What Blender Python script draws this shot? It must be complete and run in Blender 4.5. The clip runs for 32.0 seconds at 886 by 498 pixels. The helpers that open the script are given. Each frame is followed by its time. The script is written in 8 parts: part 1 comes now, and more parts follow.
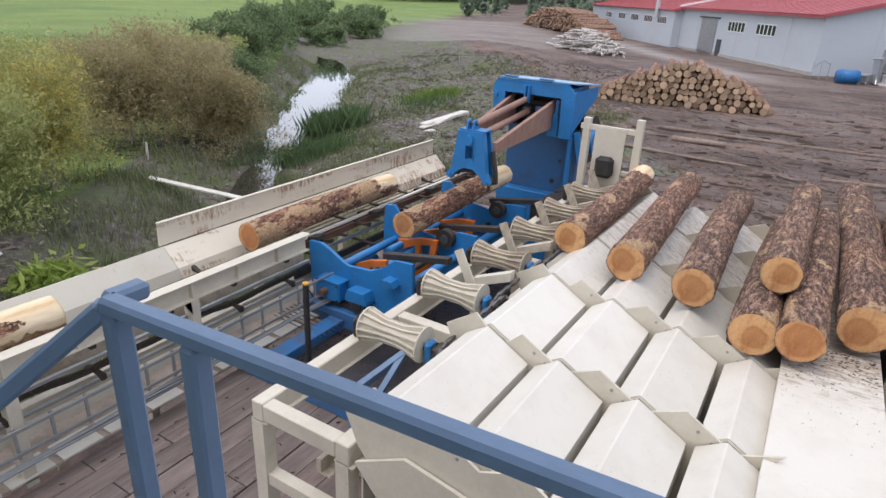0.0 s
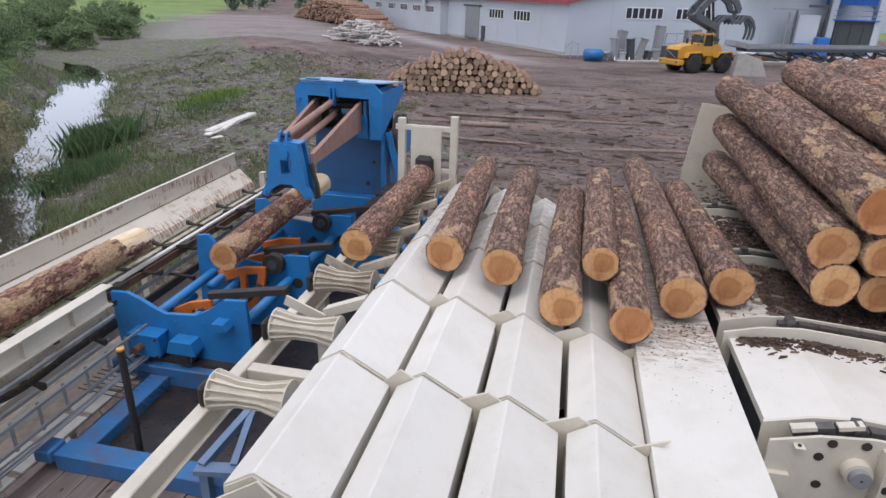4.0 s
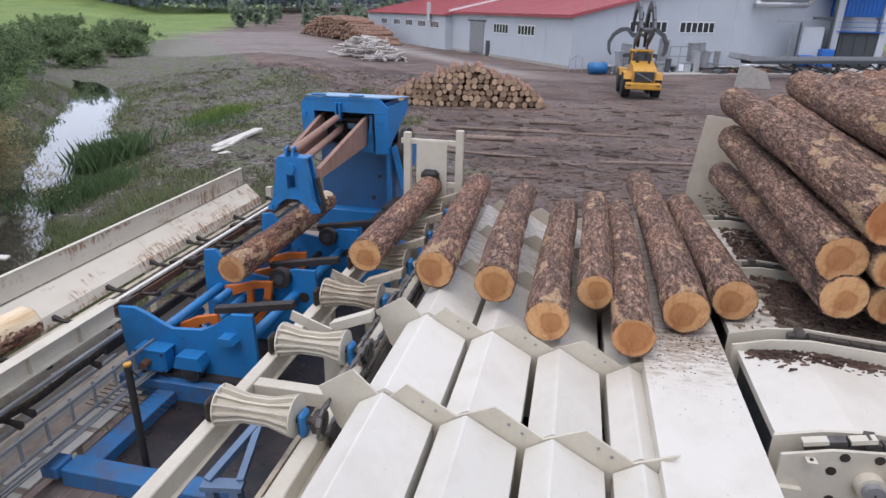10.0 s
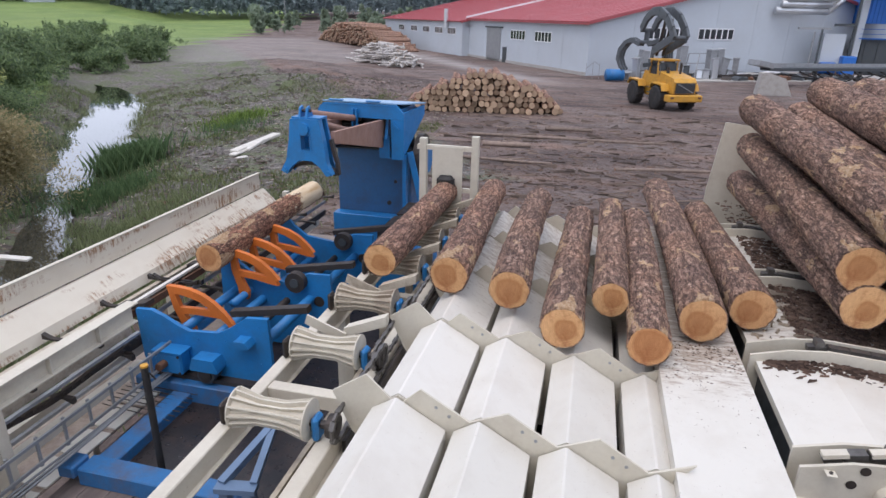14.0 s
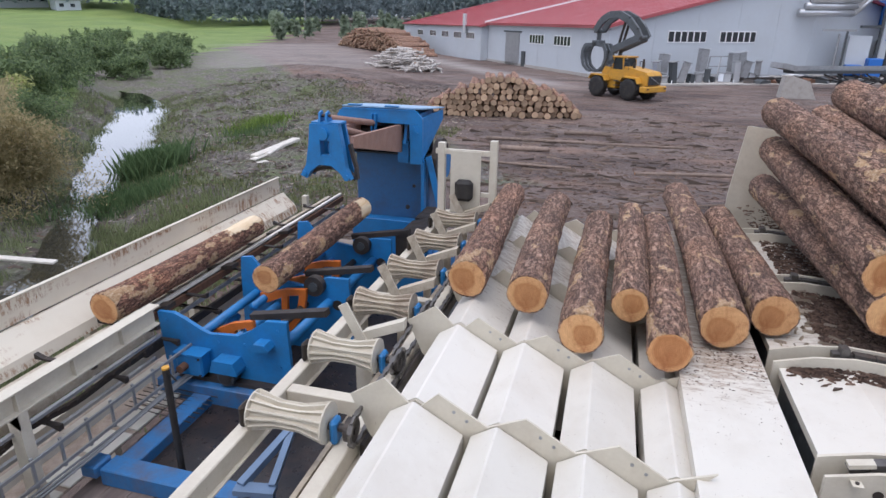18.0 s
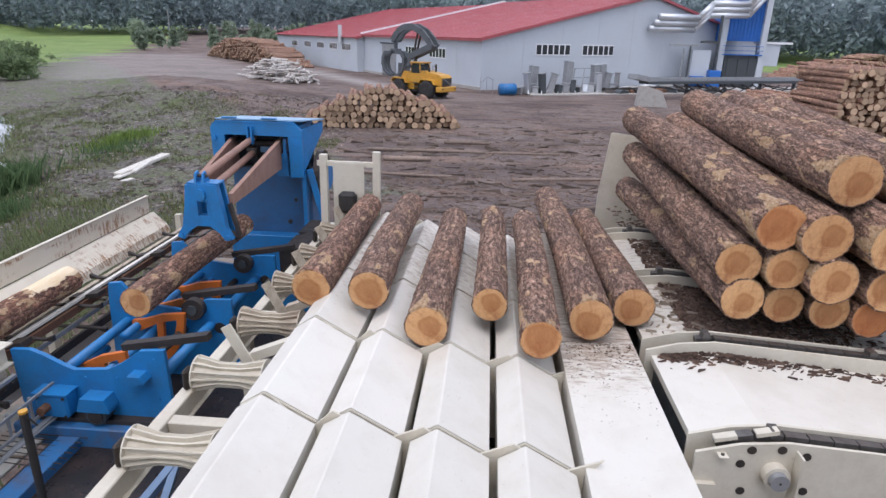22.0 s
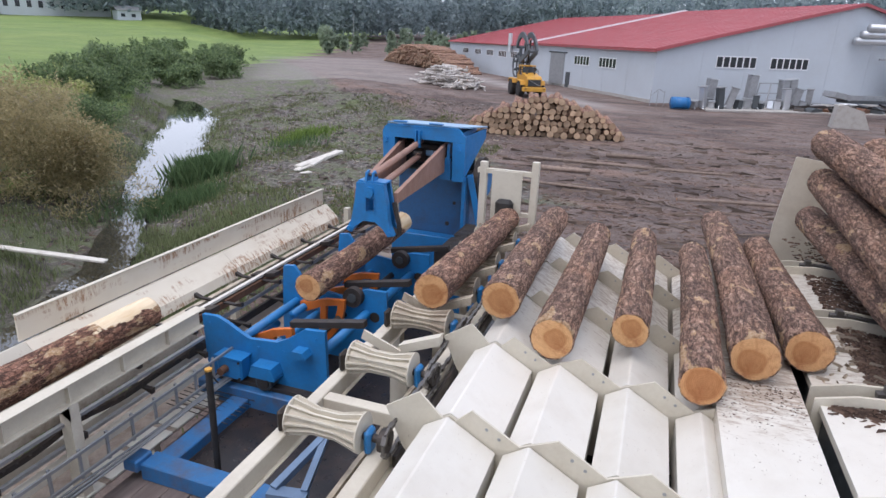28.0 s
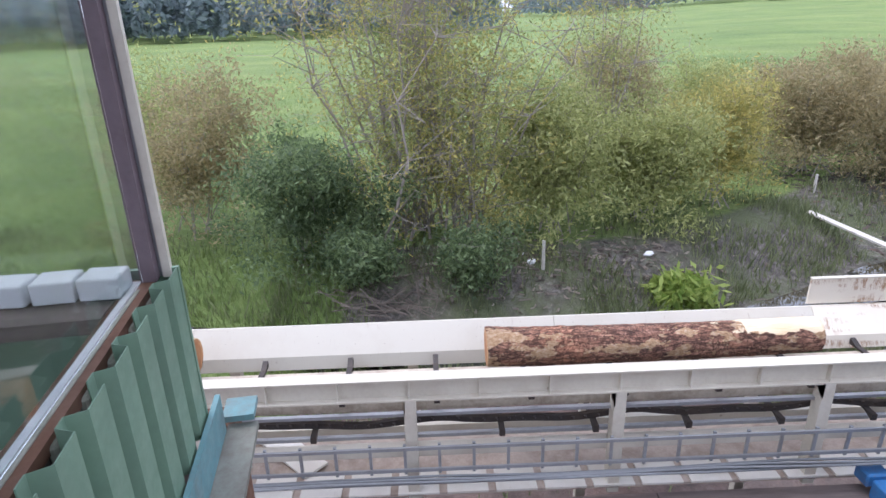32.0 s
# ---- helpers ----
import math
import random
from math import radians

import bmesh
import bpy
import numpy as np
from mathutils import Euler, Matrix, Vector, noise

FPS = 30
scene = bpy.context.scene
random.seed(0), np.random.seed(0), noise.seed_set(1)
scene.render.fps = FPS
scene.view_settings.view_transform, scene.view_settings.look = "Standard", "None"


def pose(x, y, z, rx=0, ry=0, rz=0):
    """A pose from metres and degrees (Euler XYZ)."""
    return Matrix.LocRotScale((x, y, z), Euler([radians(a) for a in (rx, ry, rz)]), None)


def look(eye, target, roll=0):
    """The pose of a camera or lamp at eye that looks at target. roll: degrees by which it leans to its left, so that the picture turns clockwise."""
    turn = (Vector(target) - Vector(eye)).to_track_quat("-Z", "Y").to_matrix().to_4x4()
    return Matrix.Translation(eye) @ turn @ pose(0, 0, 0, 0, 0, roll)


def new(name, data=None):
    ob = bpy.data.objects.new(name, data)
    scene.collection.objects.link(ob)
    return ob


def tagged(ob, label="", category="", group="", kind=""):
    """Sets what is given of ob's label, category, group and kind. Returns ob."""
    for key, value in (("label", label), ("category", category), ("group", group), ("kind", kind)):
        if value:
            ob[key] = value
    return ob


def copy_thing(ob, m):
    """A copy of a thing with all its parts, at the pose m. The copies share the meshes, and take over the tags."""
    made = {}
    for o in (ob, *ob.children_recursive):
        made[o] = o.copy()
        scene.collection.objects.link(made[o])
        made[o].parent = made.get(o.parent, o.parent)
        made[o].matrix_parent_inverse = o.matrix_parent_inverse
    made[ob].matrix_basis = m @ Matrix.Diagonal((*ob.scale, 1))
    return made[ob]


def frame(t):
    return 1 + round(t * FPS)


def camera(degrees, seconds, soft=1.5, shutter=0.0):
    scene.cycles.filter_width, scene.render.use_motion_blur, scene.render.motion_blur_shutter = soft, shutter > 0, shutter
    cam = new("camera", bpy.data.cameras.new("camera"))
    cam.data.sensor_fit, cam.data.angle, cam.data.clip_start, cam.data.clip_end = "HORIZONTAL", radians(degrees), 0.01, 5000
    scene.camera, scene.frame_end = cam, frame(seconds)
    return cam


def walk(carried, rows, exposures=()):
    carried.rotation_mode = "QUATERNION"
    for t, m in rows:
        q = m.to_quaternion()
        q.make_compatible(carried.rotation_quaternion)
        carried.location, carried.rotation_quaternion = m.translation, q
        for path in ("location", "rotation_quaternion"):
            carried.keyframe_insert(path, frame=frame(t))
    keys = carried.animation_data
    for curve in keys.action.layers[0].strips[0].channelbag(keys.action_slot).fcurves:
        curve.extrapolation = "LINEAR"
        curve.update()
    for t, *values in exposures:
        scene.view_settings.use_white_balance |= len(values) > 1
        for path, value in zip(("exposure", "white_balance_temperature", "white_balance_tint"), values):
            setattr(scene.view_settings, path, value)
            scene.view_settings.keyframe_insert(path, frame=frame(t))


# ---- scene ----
cam = camera(71.5, 32.0)
# seconds, x, y, z, yaw, pitch, roll
PATH = [
    (0, 0.533, -0.279, 6.016, 30.55, -22.52, 2.86),
    (0.5, 0.298, -0.217, 6.046, 30.52, -24.45, 0.30),
    (1, 0.135, -0.121, 6.062, 29.97, -26.66, 1.08),
    (1.2, 0.069, -0.083, 6.069, 29.37, -26.31, 0.79),
    (1.5, 0.064, -0.115, 6.100, 28.59, -25.88, 0.88),
    (2, -0.030, -0.109, 6.097, 24.75, -26.70, 0.08),
    (2.5, -0.075, -0.058, 6.105, 22.06, -26.17, 0.81),
    (3, -0.036, -0.050, 6.103, 17.57, -25.00, 1.40),
    (3.5, -0.014, -0.009, 6.084, 12.76, -23.30, 1.68),
    (4, 0.000, 0.000, 6.098, 11.06, -22.50, 1.82),
    (4.5, 0.000, 0.000, 6.098, 10.77, -22.60, 1.72),
    (6.5, 0.000, 0.000, 6.098, 11.57, -22.25, 1.14),
    (7, 0.000, 0.000, 6.098, 11.42, -22.03, 1.04),
    (7.5, 0.000, 0.000, 6.098, 11.75, -22.02, 0.94),
    (8, 0.000, 0.000, 6.098, 11.97, -21.82, 0.99),
    (8.5, 0.000, 0.000, 6.098, 11.83, -21.74, 1.06),
    (9, 0.000, 0.000, 6.098, 11.99, -21.64, 1.04),
    (9.5, 0.000, 0.000, 6.098, 11.90, -21.53, 1.02),
    (10, 0.000, 0.000, 6.098, 11.70, -21.26, 1.27),
    (10.5, 0.000, 0.000, 6.098, 11.86, -21.09, 1.09),
    (11, 0.000, 0.000, 6.098, 11.86, -21.11, 1.22),
    (11.5, 0.000, 0.000, 6.098, 11.90, -21.05, 1.25),
    (12, 0.000, 0.000, 6.098, 12.17, -21.13, 1.28),
    (12.5, 0.000, 0.000, 6.098, 12.60, -21.09, 1.32),
    (13, 0.000, 0.000, 6.098, 13.00, -21.14, 1.11),
    (13.5, 0.000, 0.000, 6.098, 12.93, -21.02, 1.30),
    (14, 0.000, 0.000, 6.098, 13.19, -20.76, 1.30),
    (14.5, 0.000, 0.000, 6.098, 13.42, -20.53, 1.25),
    (16.5, 0.000, 0.000, 6.098, 14.58, -20.44, 1.21),
    (17, 0.000, 0.000, 6.098, 14.73, -20.33, 1.11),
    (17.5, 0.000, 0.000, 6.098, 14.69, -20.17, 0.93),
    (18, 0.000, 0.000, 6.098, 15.00, -20.39, 0.83),
    (18.5, 0.000, 0.000, 6.098, 15.02, -20.32, 0.91),
    (19, 0.000, 0.000, 6.098, 15.04, -20.12, 1.00),
    (19.5, 0.000, 0.000, 6.098, 14.60, -20.00, 0.95),
    (20, 0.000, 0.000, 6.098, 12.72, -19.46, 0.94),
    (20.5, 0.000, 0.000, 6.098, 7.67, -19.06, 0.97),
    (21, 0.000, 0.000, 6.098, 5.00, -19.15, 1.19),
    (21.5, 0.000, 0.000, 6.098, 4.27, -19.22, 1.54),
    (22, 0.000, 0.000, 6.098, 3.90, -19.20, 1.55),
    (22.5, 0.000, 0.000, 6.098, 4.21, -19.22, 1.62),
    (23, 0.000, 0.000, 6.098, 4.76, -19.18, 1.68),
    (23.5, 0.000, 0.000, 6.098, 5.25, -19.27, 1.69),
    (24, 0.000, 0.000, 6.098, 5.97, -19.20, 1.68),
    (24.5, 0.000, 0.000, 6.098, 7.10, -19.25, 1.68),
    (25, 0.000, 0.000, 6.098, 9.22, -19.28, 1.70),
    (25.5, 0.000, 0.000, 6.098, 11.90, -19.07, 1.49),
    (27.5, -0.013, -0.069, 6.132, 16.02, -18.87, 1.88),
    (28, -0.016, -0.086, 6.141, 18.53, -18.99, 2.33),
    (28.5, -0.148, -0.176, 6.173, 30.62, -20.11, 1.24),
    (28.8, -0.176, -0.17, 6.145, 40.1, -20.3, 0.4),
    (29, -0.188, -0.165, 6.127, 49.07, -20.39, -0.18),
    (29.5, -0.203, -0.086, 6.035, 66.32, -20.90, 0.95),
    (30, -0.270, -0.045, 5.974, 78.83, -22.25, 0.45),
    (30.5, -0.207, -0.121, 6.036, 84.88, -23.13, 0.55),
    (31, -0.173, -0.108, 6.028, 88.89, -22.06, -0.49),
    (31.5, -0.155, -0.088, 6.023, 89.70, -21.54, -1.32),
    (32, -0.138, -0.069, 6.018, 88.89, -21.17, -1.71),
]
walk(cam, [(t, pose(x, y, z, 90 + pitch, 0, yaw) @ pose(0, 0, 0, 0, 0, roll)) for t, x, y, z, yaw, pitch, roll in PATH],
     exposures=[(0, 0.2, 6300, 14), (1.2, 0.18, 6300, 14), (3.5, 0.06, 6080, 15.5), (9, 0.06, 6060, 15.5), (14, 0.1, 6050, 15.5), (19, 0.14, 6000, 15.5), (23, 0.18, 6000, 15.5), (28, 0.18, 6050, 15.5), (29.5, 0.54, 5950, 17), (32, 0.68, 5750, 19)])

# ---- light ----
world = bpy.data.worlds.new("overcast_sky")
scene.world = world
world.use_nodes = True
wn = world.node_tree.nodes
sky = wn.new("ShaderNodeTexSky")
sky.sky_type = "NISHITA"
sky.sun_disc = False
sky.sun_elevation = radians(69)
sky.sun_rotation = radians(200)
sky.air_density, sky.dust_density, sky.ozone_density = 1.0, 6.0, 1.0
veil = wn.new("ShaderNodeMix")
veil.data_type = "RGBA"
veil.inputs[0].default_value = 0.75
veil.inputs[7].default_value = (7.4, 7.8, 8.5, 1)
world.node_tree.links.new(sky.outputs[0], veil.inputs[6])
world.node_tree.links.new(veil.outputs[2], wn["Background"].inputs[0])
wn["Background"].inputs[1].default_value = 0.15

sun_lamp = bpy.data.lights.new("sun", "SUN")
sun_lamp.energy = 1.0
sun_lamp.angle = radians(40)
sun_lamp.color = (1.0, 0.95, 0.88)
sun = new("sun", sun_lamp)
sun.matrix_world = look((0, 0, 30), (4, 11, 0))


# ---- materials ----
def ramp(nt, src, stops):
    node = nt.nodes.new("ShaderNodeValToRGB")
    nt.links.new(src, node.inputs[0])
    el = node.color_ramp.elements
    while len(el) < len(stops):
        el.new(0.5)
    for e, (p, c) in zip(el, stops):
        e.position = p
        e.color = (*c, 1) if len(c) == 3 else c
    return node.outputs[0]


def noise_tex(nt, vec, scale, detail=6, rough=0.6, stretch=None):
    if stretch:
        mp = nt.nodes.new("ShaderNodeMapping")
        mp.inputs["Scale"].default_value = stretch
        nt.links.new(vec, mp.inputs[0])
        vec = mp.outputs[0]
    n = nt.nodes.new("ShaderNodeTexNoise")
    n.inputs["Scale"].default_value = scale
    n.inputs["Detail"].default_value = detail
    n.inputs["Roughness"].default_value = rough
    nt.links.new(vec, n.inputs["Vector"])
    return n.outputs["Fac"]


def mix(nt, fac, a, b, mode="MIX"):
    m = nt.nodes.new("ShaderNodeMix")
    m.data_type, m.blend_type = "RGBA", mode
    for sock, v in ((m.inputs[0], fac), (m.inputs[6], a), (m.inputs[7], b)):
        if isinstance(v, (int, float)):
            sock.default_value = v
        elif isinstance(v, tuple):
            sock.default_value = (*v, 1)
        else:
            nt.links.new(v, sock)
    return m.outputs[2]


def bump(nt, height, strength, dist=0.02):
    b = nt.nodes.new("ShaderNodeBump")
    b.inputs["Strength"].default_value = strength
    b.inputs["Distance"].default_value = dist
    nt.links.new(height, b.inputs["Height"])
    return b.outputs[0]


def material(name):
    m = bpy.data.materials.new(name)
    m.use_nodes = True
    nt = m.node_tree
    bsdf = nt.nodes["Principled BSDF"]
    co = nt.nodes.new("ShaderNodeTexCoord")
    return m, nt, bsdf, co.outputs["Object"]


def paint(name, base, dirt, rough=0.45, metal=0.0, wear=None, grime=0.5, scale=2.5, fine=30, var=0.0):
    """Painted or bare metal with grime in patches, fine scratches and optional worn spots."""
    m, nt, b, co = material(name)
    big = ramp(nt, noise_tex(nt, co, scale, 8, 0.65), [(0.45, (0, 0, 0)), (0.75, (1, 1, 1))])
    small = ramp(nt, noise_tex(nt, co, fine, 5, 0.7), [(0.4, (0, 0, 0)), (0.8, (1, 1, 1))])
    g = nt.nodes.new("ShaderNodeMath")
    g.operation = "MULTIPLY"
    nt.links.new(big, g.inputs[0])
    g.inputs[1].default_value = grime
    col = mix(nt, g.outputs[0], base, dirt)
    f2 = nt.nodes.new("ShaderNodeMath")
    f2.operation = "MULTIPLY"
    nt.links.new(small, f2.inputs[0])
    f2.inputs[1].default_value = grime * 0.45
    col = mix(nt, f2.outputs[0], col, dirt)
    if wear:
        spots = ramp(nt, noise_tex(nt, co, 9, 10, 0.75), [(0.66, (0, 0, 0)), (0.7, (1, 1, 1))])
        col = mix(nt, spots, col, wear)
    if var:
        info = nt.nodes.new("ShaderNodeObjectInfo")
        v = ramp(nt, info.outputs["Random"], [(0, (1 - var,) * 3), (1, (1 + var * 0.3,) * 3)])
        col = mix(nt, 1.0, col, v, "MULTIPLY")
    nt.links.new(col, b.inputs["Base Color"])
    rr = ramp(nt, noise_tex(nt, co, scale * 3, 6), [(0.3, (rough * 0.8,) * 3), (0.8, (min(1, rough * 1.4),) * 3)])
    nt.links.new(rr, b.inputs["Roughness"])
    b.inputs["Metallic"].default_value = metal
    nt.links.new(bump(nt, small, 0.12, 0.004), b.inputs["Normal"])
    return m


CREAM = paint("cream_paint", (0.62, 0.575, 0.475), (0.24, 0.17, 0.11), 0.5, grime=0.28, wear=(0.30, 0.24, 0.17), var=0.06)


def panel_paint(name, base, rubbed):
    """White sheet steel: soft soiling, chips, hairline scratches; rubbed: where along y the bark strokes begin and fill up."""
    m, nt, b, co = material(name)
    info = nt.nodes.new("ShaderNodeObjectInfo")
    shift = nt.nodes.new("ShaderNodeVectorMath")
    shift.operation = "MULTIPLY_ADD"
    nt.links.new(info.outputs["Random"], shift.inputs[0])
    shift.inputs[1].default_value = (7, 5, 3)
    nt.links.new(co, shift.inputs[2])
    v = shift.outputs[0]
    col = mix(nt, ramp(nt, noise_tex(nt, v, 2.2, 8, 0.65), [(0.45, (0, 0, 0)), (0.75, (0.3, 0.3, 0.3))]), base, (0.42, 0.35, 0.27))
    chips = ramp(nt, noise_tex(nt, v, 60, 3, 0.6), [(0.70, (0, 0, 0)), (0.73, (0.85, 0.85, 0.85))])
    col = mix(nt, chips, col, (0.24, 0.18, 0.13))
    hair = ramp(nt, noise_tex(nt, v, 24, 6, 0.7, (0.3, 2.6, 1)), [(0.66, (0, 0, 0)), (0.70, (0.45, 0.45, 0.45))])
    col = mix(nt, hair, col, (0.36, 0.30, 0.24))
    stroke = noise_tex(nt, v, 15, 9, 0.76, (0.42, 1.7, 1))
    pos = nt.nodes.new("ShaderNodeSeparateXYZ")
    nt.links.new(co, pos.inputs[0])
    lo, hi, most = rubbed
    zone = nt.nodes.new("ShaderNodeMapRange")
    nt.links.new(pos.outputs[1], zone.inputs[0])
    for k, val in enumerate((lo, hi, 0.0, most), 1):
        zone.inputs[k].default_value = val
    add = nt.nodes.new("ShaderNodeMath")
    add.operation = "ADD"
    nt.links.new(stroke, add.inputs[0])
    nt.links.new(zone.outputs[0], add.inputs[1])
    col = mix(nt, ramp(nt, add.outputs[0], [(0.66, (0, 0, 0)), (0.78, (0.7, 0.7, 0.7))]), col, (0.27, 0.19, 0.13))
    tone = ramp(nt, info.outputs["Random"], [(0, (0.93, 0.93, 0.92)), (1, (1.02, 1.02, 1.02))])
    col = mix(nt, 1.0, col, tone, "MULTIPLY")
    nt.links.new(col, b.inputs["Base Color"])
    nt.links.new(ramp(nt, noise_tex(nt, v, 6, 6), [(0.3, (0.38, 0.38, 0.38)), (0.8, (0.62, 0.62, 0.62))]), b.inputs["Roughness"])
    nt.links.new(bump(nt, noise_tex(nt, v, 3.0, 3), 0.1, 0.02), b.inputs["Normal"])
    return m


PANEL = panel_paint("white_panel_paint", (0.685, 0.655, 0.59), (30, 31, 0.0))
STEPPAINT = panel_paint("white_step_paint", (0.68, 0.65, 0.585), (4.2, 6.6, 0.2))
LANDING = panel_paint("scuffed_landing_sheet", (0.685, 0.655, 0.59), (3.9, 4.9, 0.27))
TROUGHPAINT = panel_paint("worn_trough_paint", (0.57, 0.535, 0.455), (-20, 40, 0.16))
DIRTYCREAM = paint("bark_stained_cream_paint", (0.52, 0.46, 0.36), (0.17, 0.11, 0.075), 0.6, grime=0.75, wear=(0.24, 0.17, 0.12), scale=6)


def scuffed_sheet():
    """White sheet rubbed brown by bark in short upright strokes."""
    m, nt, b, co = material("scuffed_white_sheet")
    clean = mix(nt, ramp(nt, noise_tex(nt, co, 2.5, 8, 0.65), [(0.45, (0, 0, 0)), (0.75, (0.3, 0.3, 0.3))]), (0.72, 0.66, 0.545), (0.52, 0.43, 0.32))
    zone = noise_tex(nt, co, 1.1, 4, 0.6, (1, 0.7, 3))
    stroke = noise_tex(nt, co, 16, 8, 0.75, (0.5, 1.6, 0.35))
    s = nt.nodes.new("ShaderNodeMath")
    s.operation = "MULTIPLY"
    nt.links.new(ramp(nt, zone, [(0.49, (0, 0, 0)), (0.56, (1, 1, 1))]), s.inputs[0])
    nt.links.new(ramp(nt, stroke, [(0.48, (0, 0, 0)), (0.56, (0.95, 0.95, 0.95))]), s.inputs[1])
    col = mix(nt, s.outputs[0], clean, (0.33, 0.18, 0.09))
    nt.links.new(col, b.inputs["Base Color"])
    b.inputs["Roughness"].default_value = 0.6
    nt.links.new(bump(nt, stroke, 0.1, 0.004), b.inputs["Normal"])
    return m


SCUFFED = scuffed_sheet()
BLUE = paint("blue_machine_paint", (0.018, 0.185, 0.47), (0.045, 0.075, 0.11), 0.4, grime=0.42, wear=(0.07, 0.20, 0.38), scale=3.5)
# grime patches over a blue darkened to carry the shade below the hood
SHADEDBLUE = paint("shaded_grimy_blue_paint", (0.035, 0.125, 0.28), (0.06, 0.065, 0.075), 0.5, grime=0.6, wear=(0.07, 0.15, 0.27), scale=2.5)
DUSTYBLUE = paint("dusty_blue_paint", (0.025, 0.15, 0.37), (0.10, 0.075, 0.06), 0.5, grime=0.75, wear=(0.16, 0.10, 0.07), scale=4)
# lighter blue: the sky's reflection on the lid is put into the paint
LIDBLUE = paint("sky_sheen_blue_paint", (0.26, 0.42, 0.60), (0.12, 0.24, 0.40), 0.35, grime=0.4, wear=(0.36, 0.50, 0.64))
RAILBLUE = paint("grey_blue_paint", (0.155, 0.235, 0.36), (0.07, 0.10, 0.16), 0.42, grime=0.35)
GREEN = paint("green_sheet", (0.165, 0.265, 0.18), (0.06, 0.08, 0.06), 0.5, grime=0.3)
ORANGE = paint("orange_paint", (0.62, 0.16, 0.02), (0.12, 0.05, 0.02), 0.5, grime=0.4)
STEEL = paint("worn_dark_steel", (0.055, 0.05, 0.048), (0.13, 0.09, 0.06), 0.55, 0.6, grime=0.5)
GALV = paint("galvanised_steel", (0.36, 0.37, 0.38), (0.16, 0.14, 0.12), 0.5, 0.55, grime=0.4)
RUST = paint("rusty_brown_steel", (0.17, 0.085, 0.05), (0.06, 0.035, 0.025), 0.7, 0.3, grime=0.6)
RUBBER = paint("black_rubber", (0.018, 0.018, 0.019), (0.07, 0.055, 0.04), 0.75, grime=0.5)
YELLOW = paint("yellow_machine_paint", (0.58, 0.30, 0.03), (0.17, 0.11, 0.05), 0.5, grime=0.5)
DARKGREY = paint("dark_grey_paint", (0.05, 0.06, 0.068), (0.10, 0.085, 0.06), 0.5, grime=0.3)
CONCRETE = paint("concrete", (0.42, 0.40, 0.37), (0.2, 0.17, 0.14), 0.85, grime=0.5)
WALL = paint("pale_grey_cladding", (0.50, 0.54, 0.58), (0.38, 0.39, 0.39), 0.55, grime=0.3, scale=0.15, fine=2)
ROOF = paint("red_sheet_roof", (0.38, 0.085, 0.095), (0.20, 0.05, 0.05), 0.5, grime=0.3, scale=0.2, fine=3)
PIPE = paint("bright_sheet_metal", (0.62, 0.64, 0.66), (0.4, 0.4, 0.4), 0.35, 0.7, grime=0.2, scale=1)
PLASTIC = paint("blue_plastic", (0.02, 0.15, 0.38), (0.03, 0.06, 0.1), 0.4, grime=0.2)
TURQ = paint("turquoise_paint", (0.13, 0.27, 0.28), (0.15, 0.11, 0.085), 0.55, grime=0.7, wear=(0.25, 0.14, 0.08), scale=6)
CHIPFLOOR = paint("sandy_chip_floor", (0.45, 0.37, 0.305), (0.15, 0.10, 0.07), 0.85, grime=0.7, wear=(0.5, 0.44, 0.38), scale=5, fine=45)
WHITEWOOD = paint("weathered_pale_wood", (0.66, 0.63, 0.57), (0.28, 0.24, 0.20), 0.8, grime=0.6, scale=3, fine=25)
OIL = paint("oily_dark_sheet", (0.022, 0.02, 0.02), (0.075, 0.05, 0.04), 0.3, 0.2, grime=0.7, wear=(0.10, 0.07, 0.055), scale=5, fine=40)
CHAINSTEEL = paint("greasy_chain_steel", (0.17, 0.16, 0.15), (0.06, 0.05, 0.045), 0.45, 0.7, grime=0.6, scale=12)
CABLE = paint("grey_cable", (0.20, 0.21, 0.22), (0.10, 0.09, 0.08), 0.5, grime=0.4)


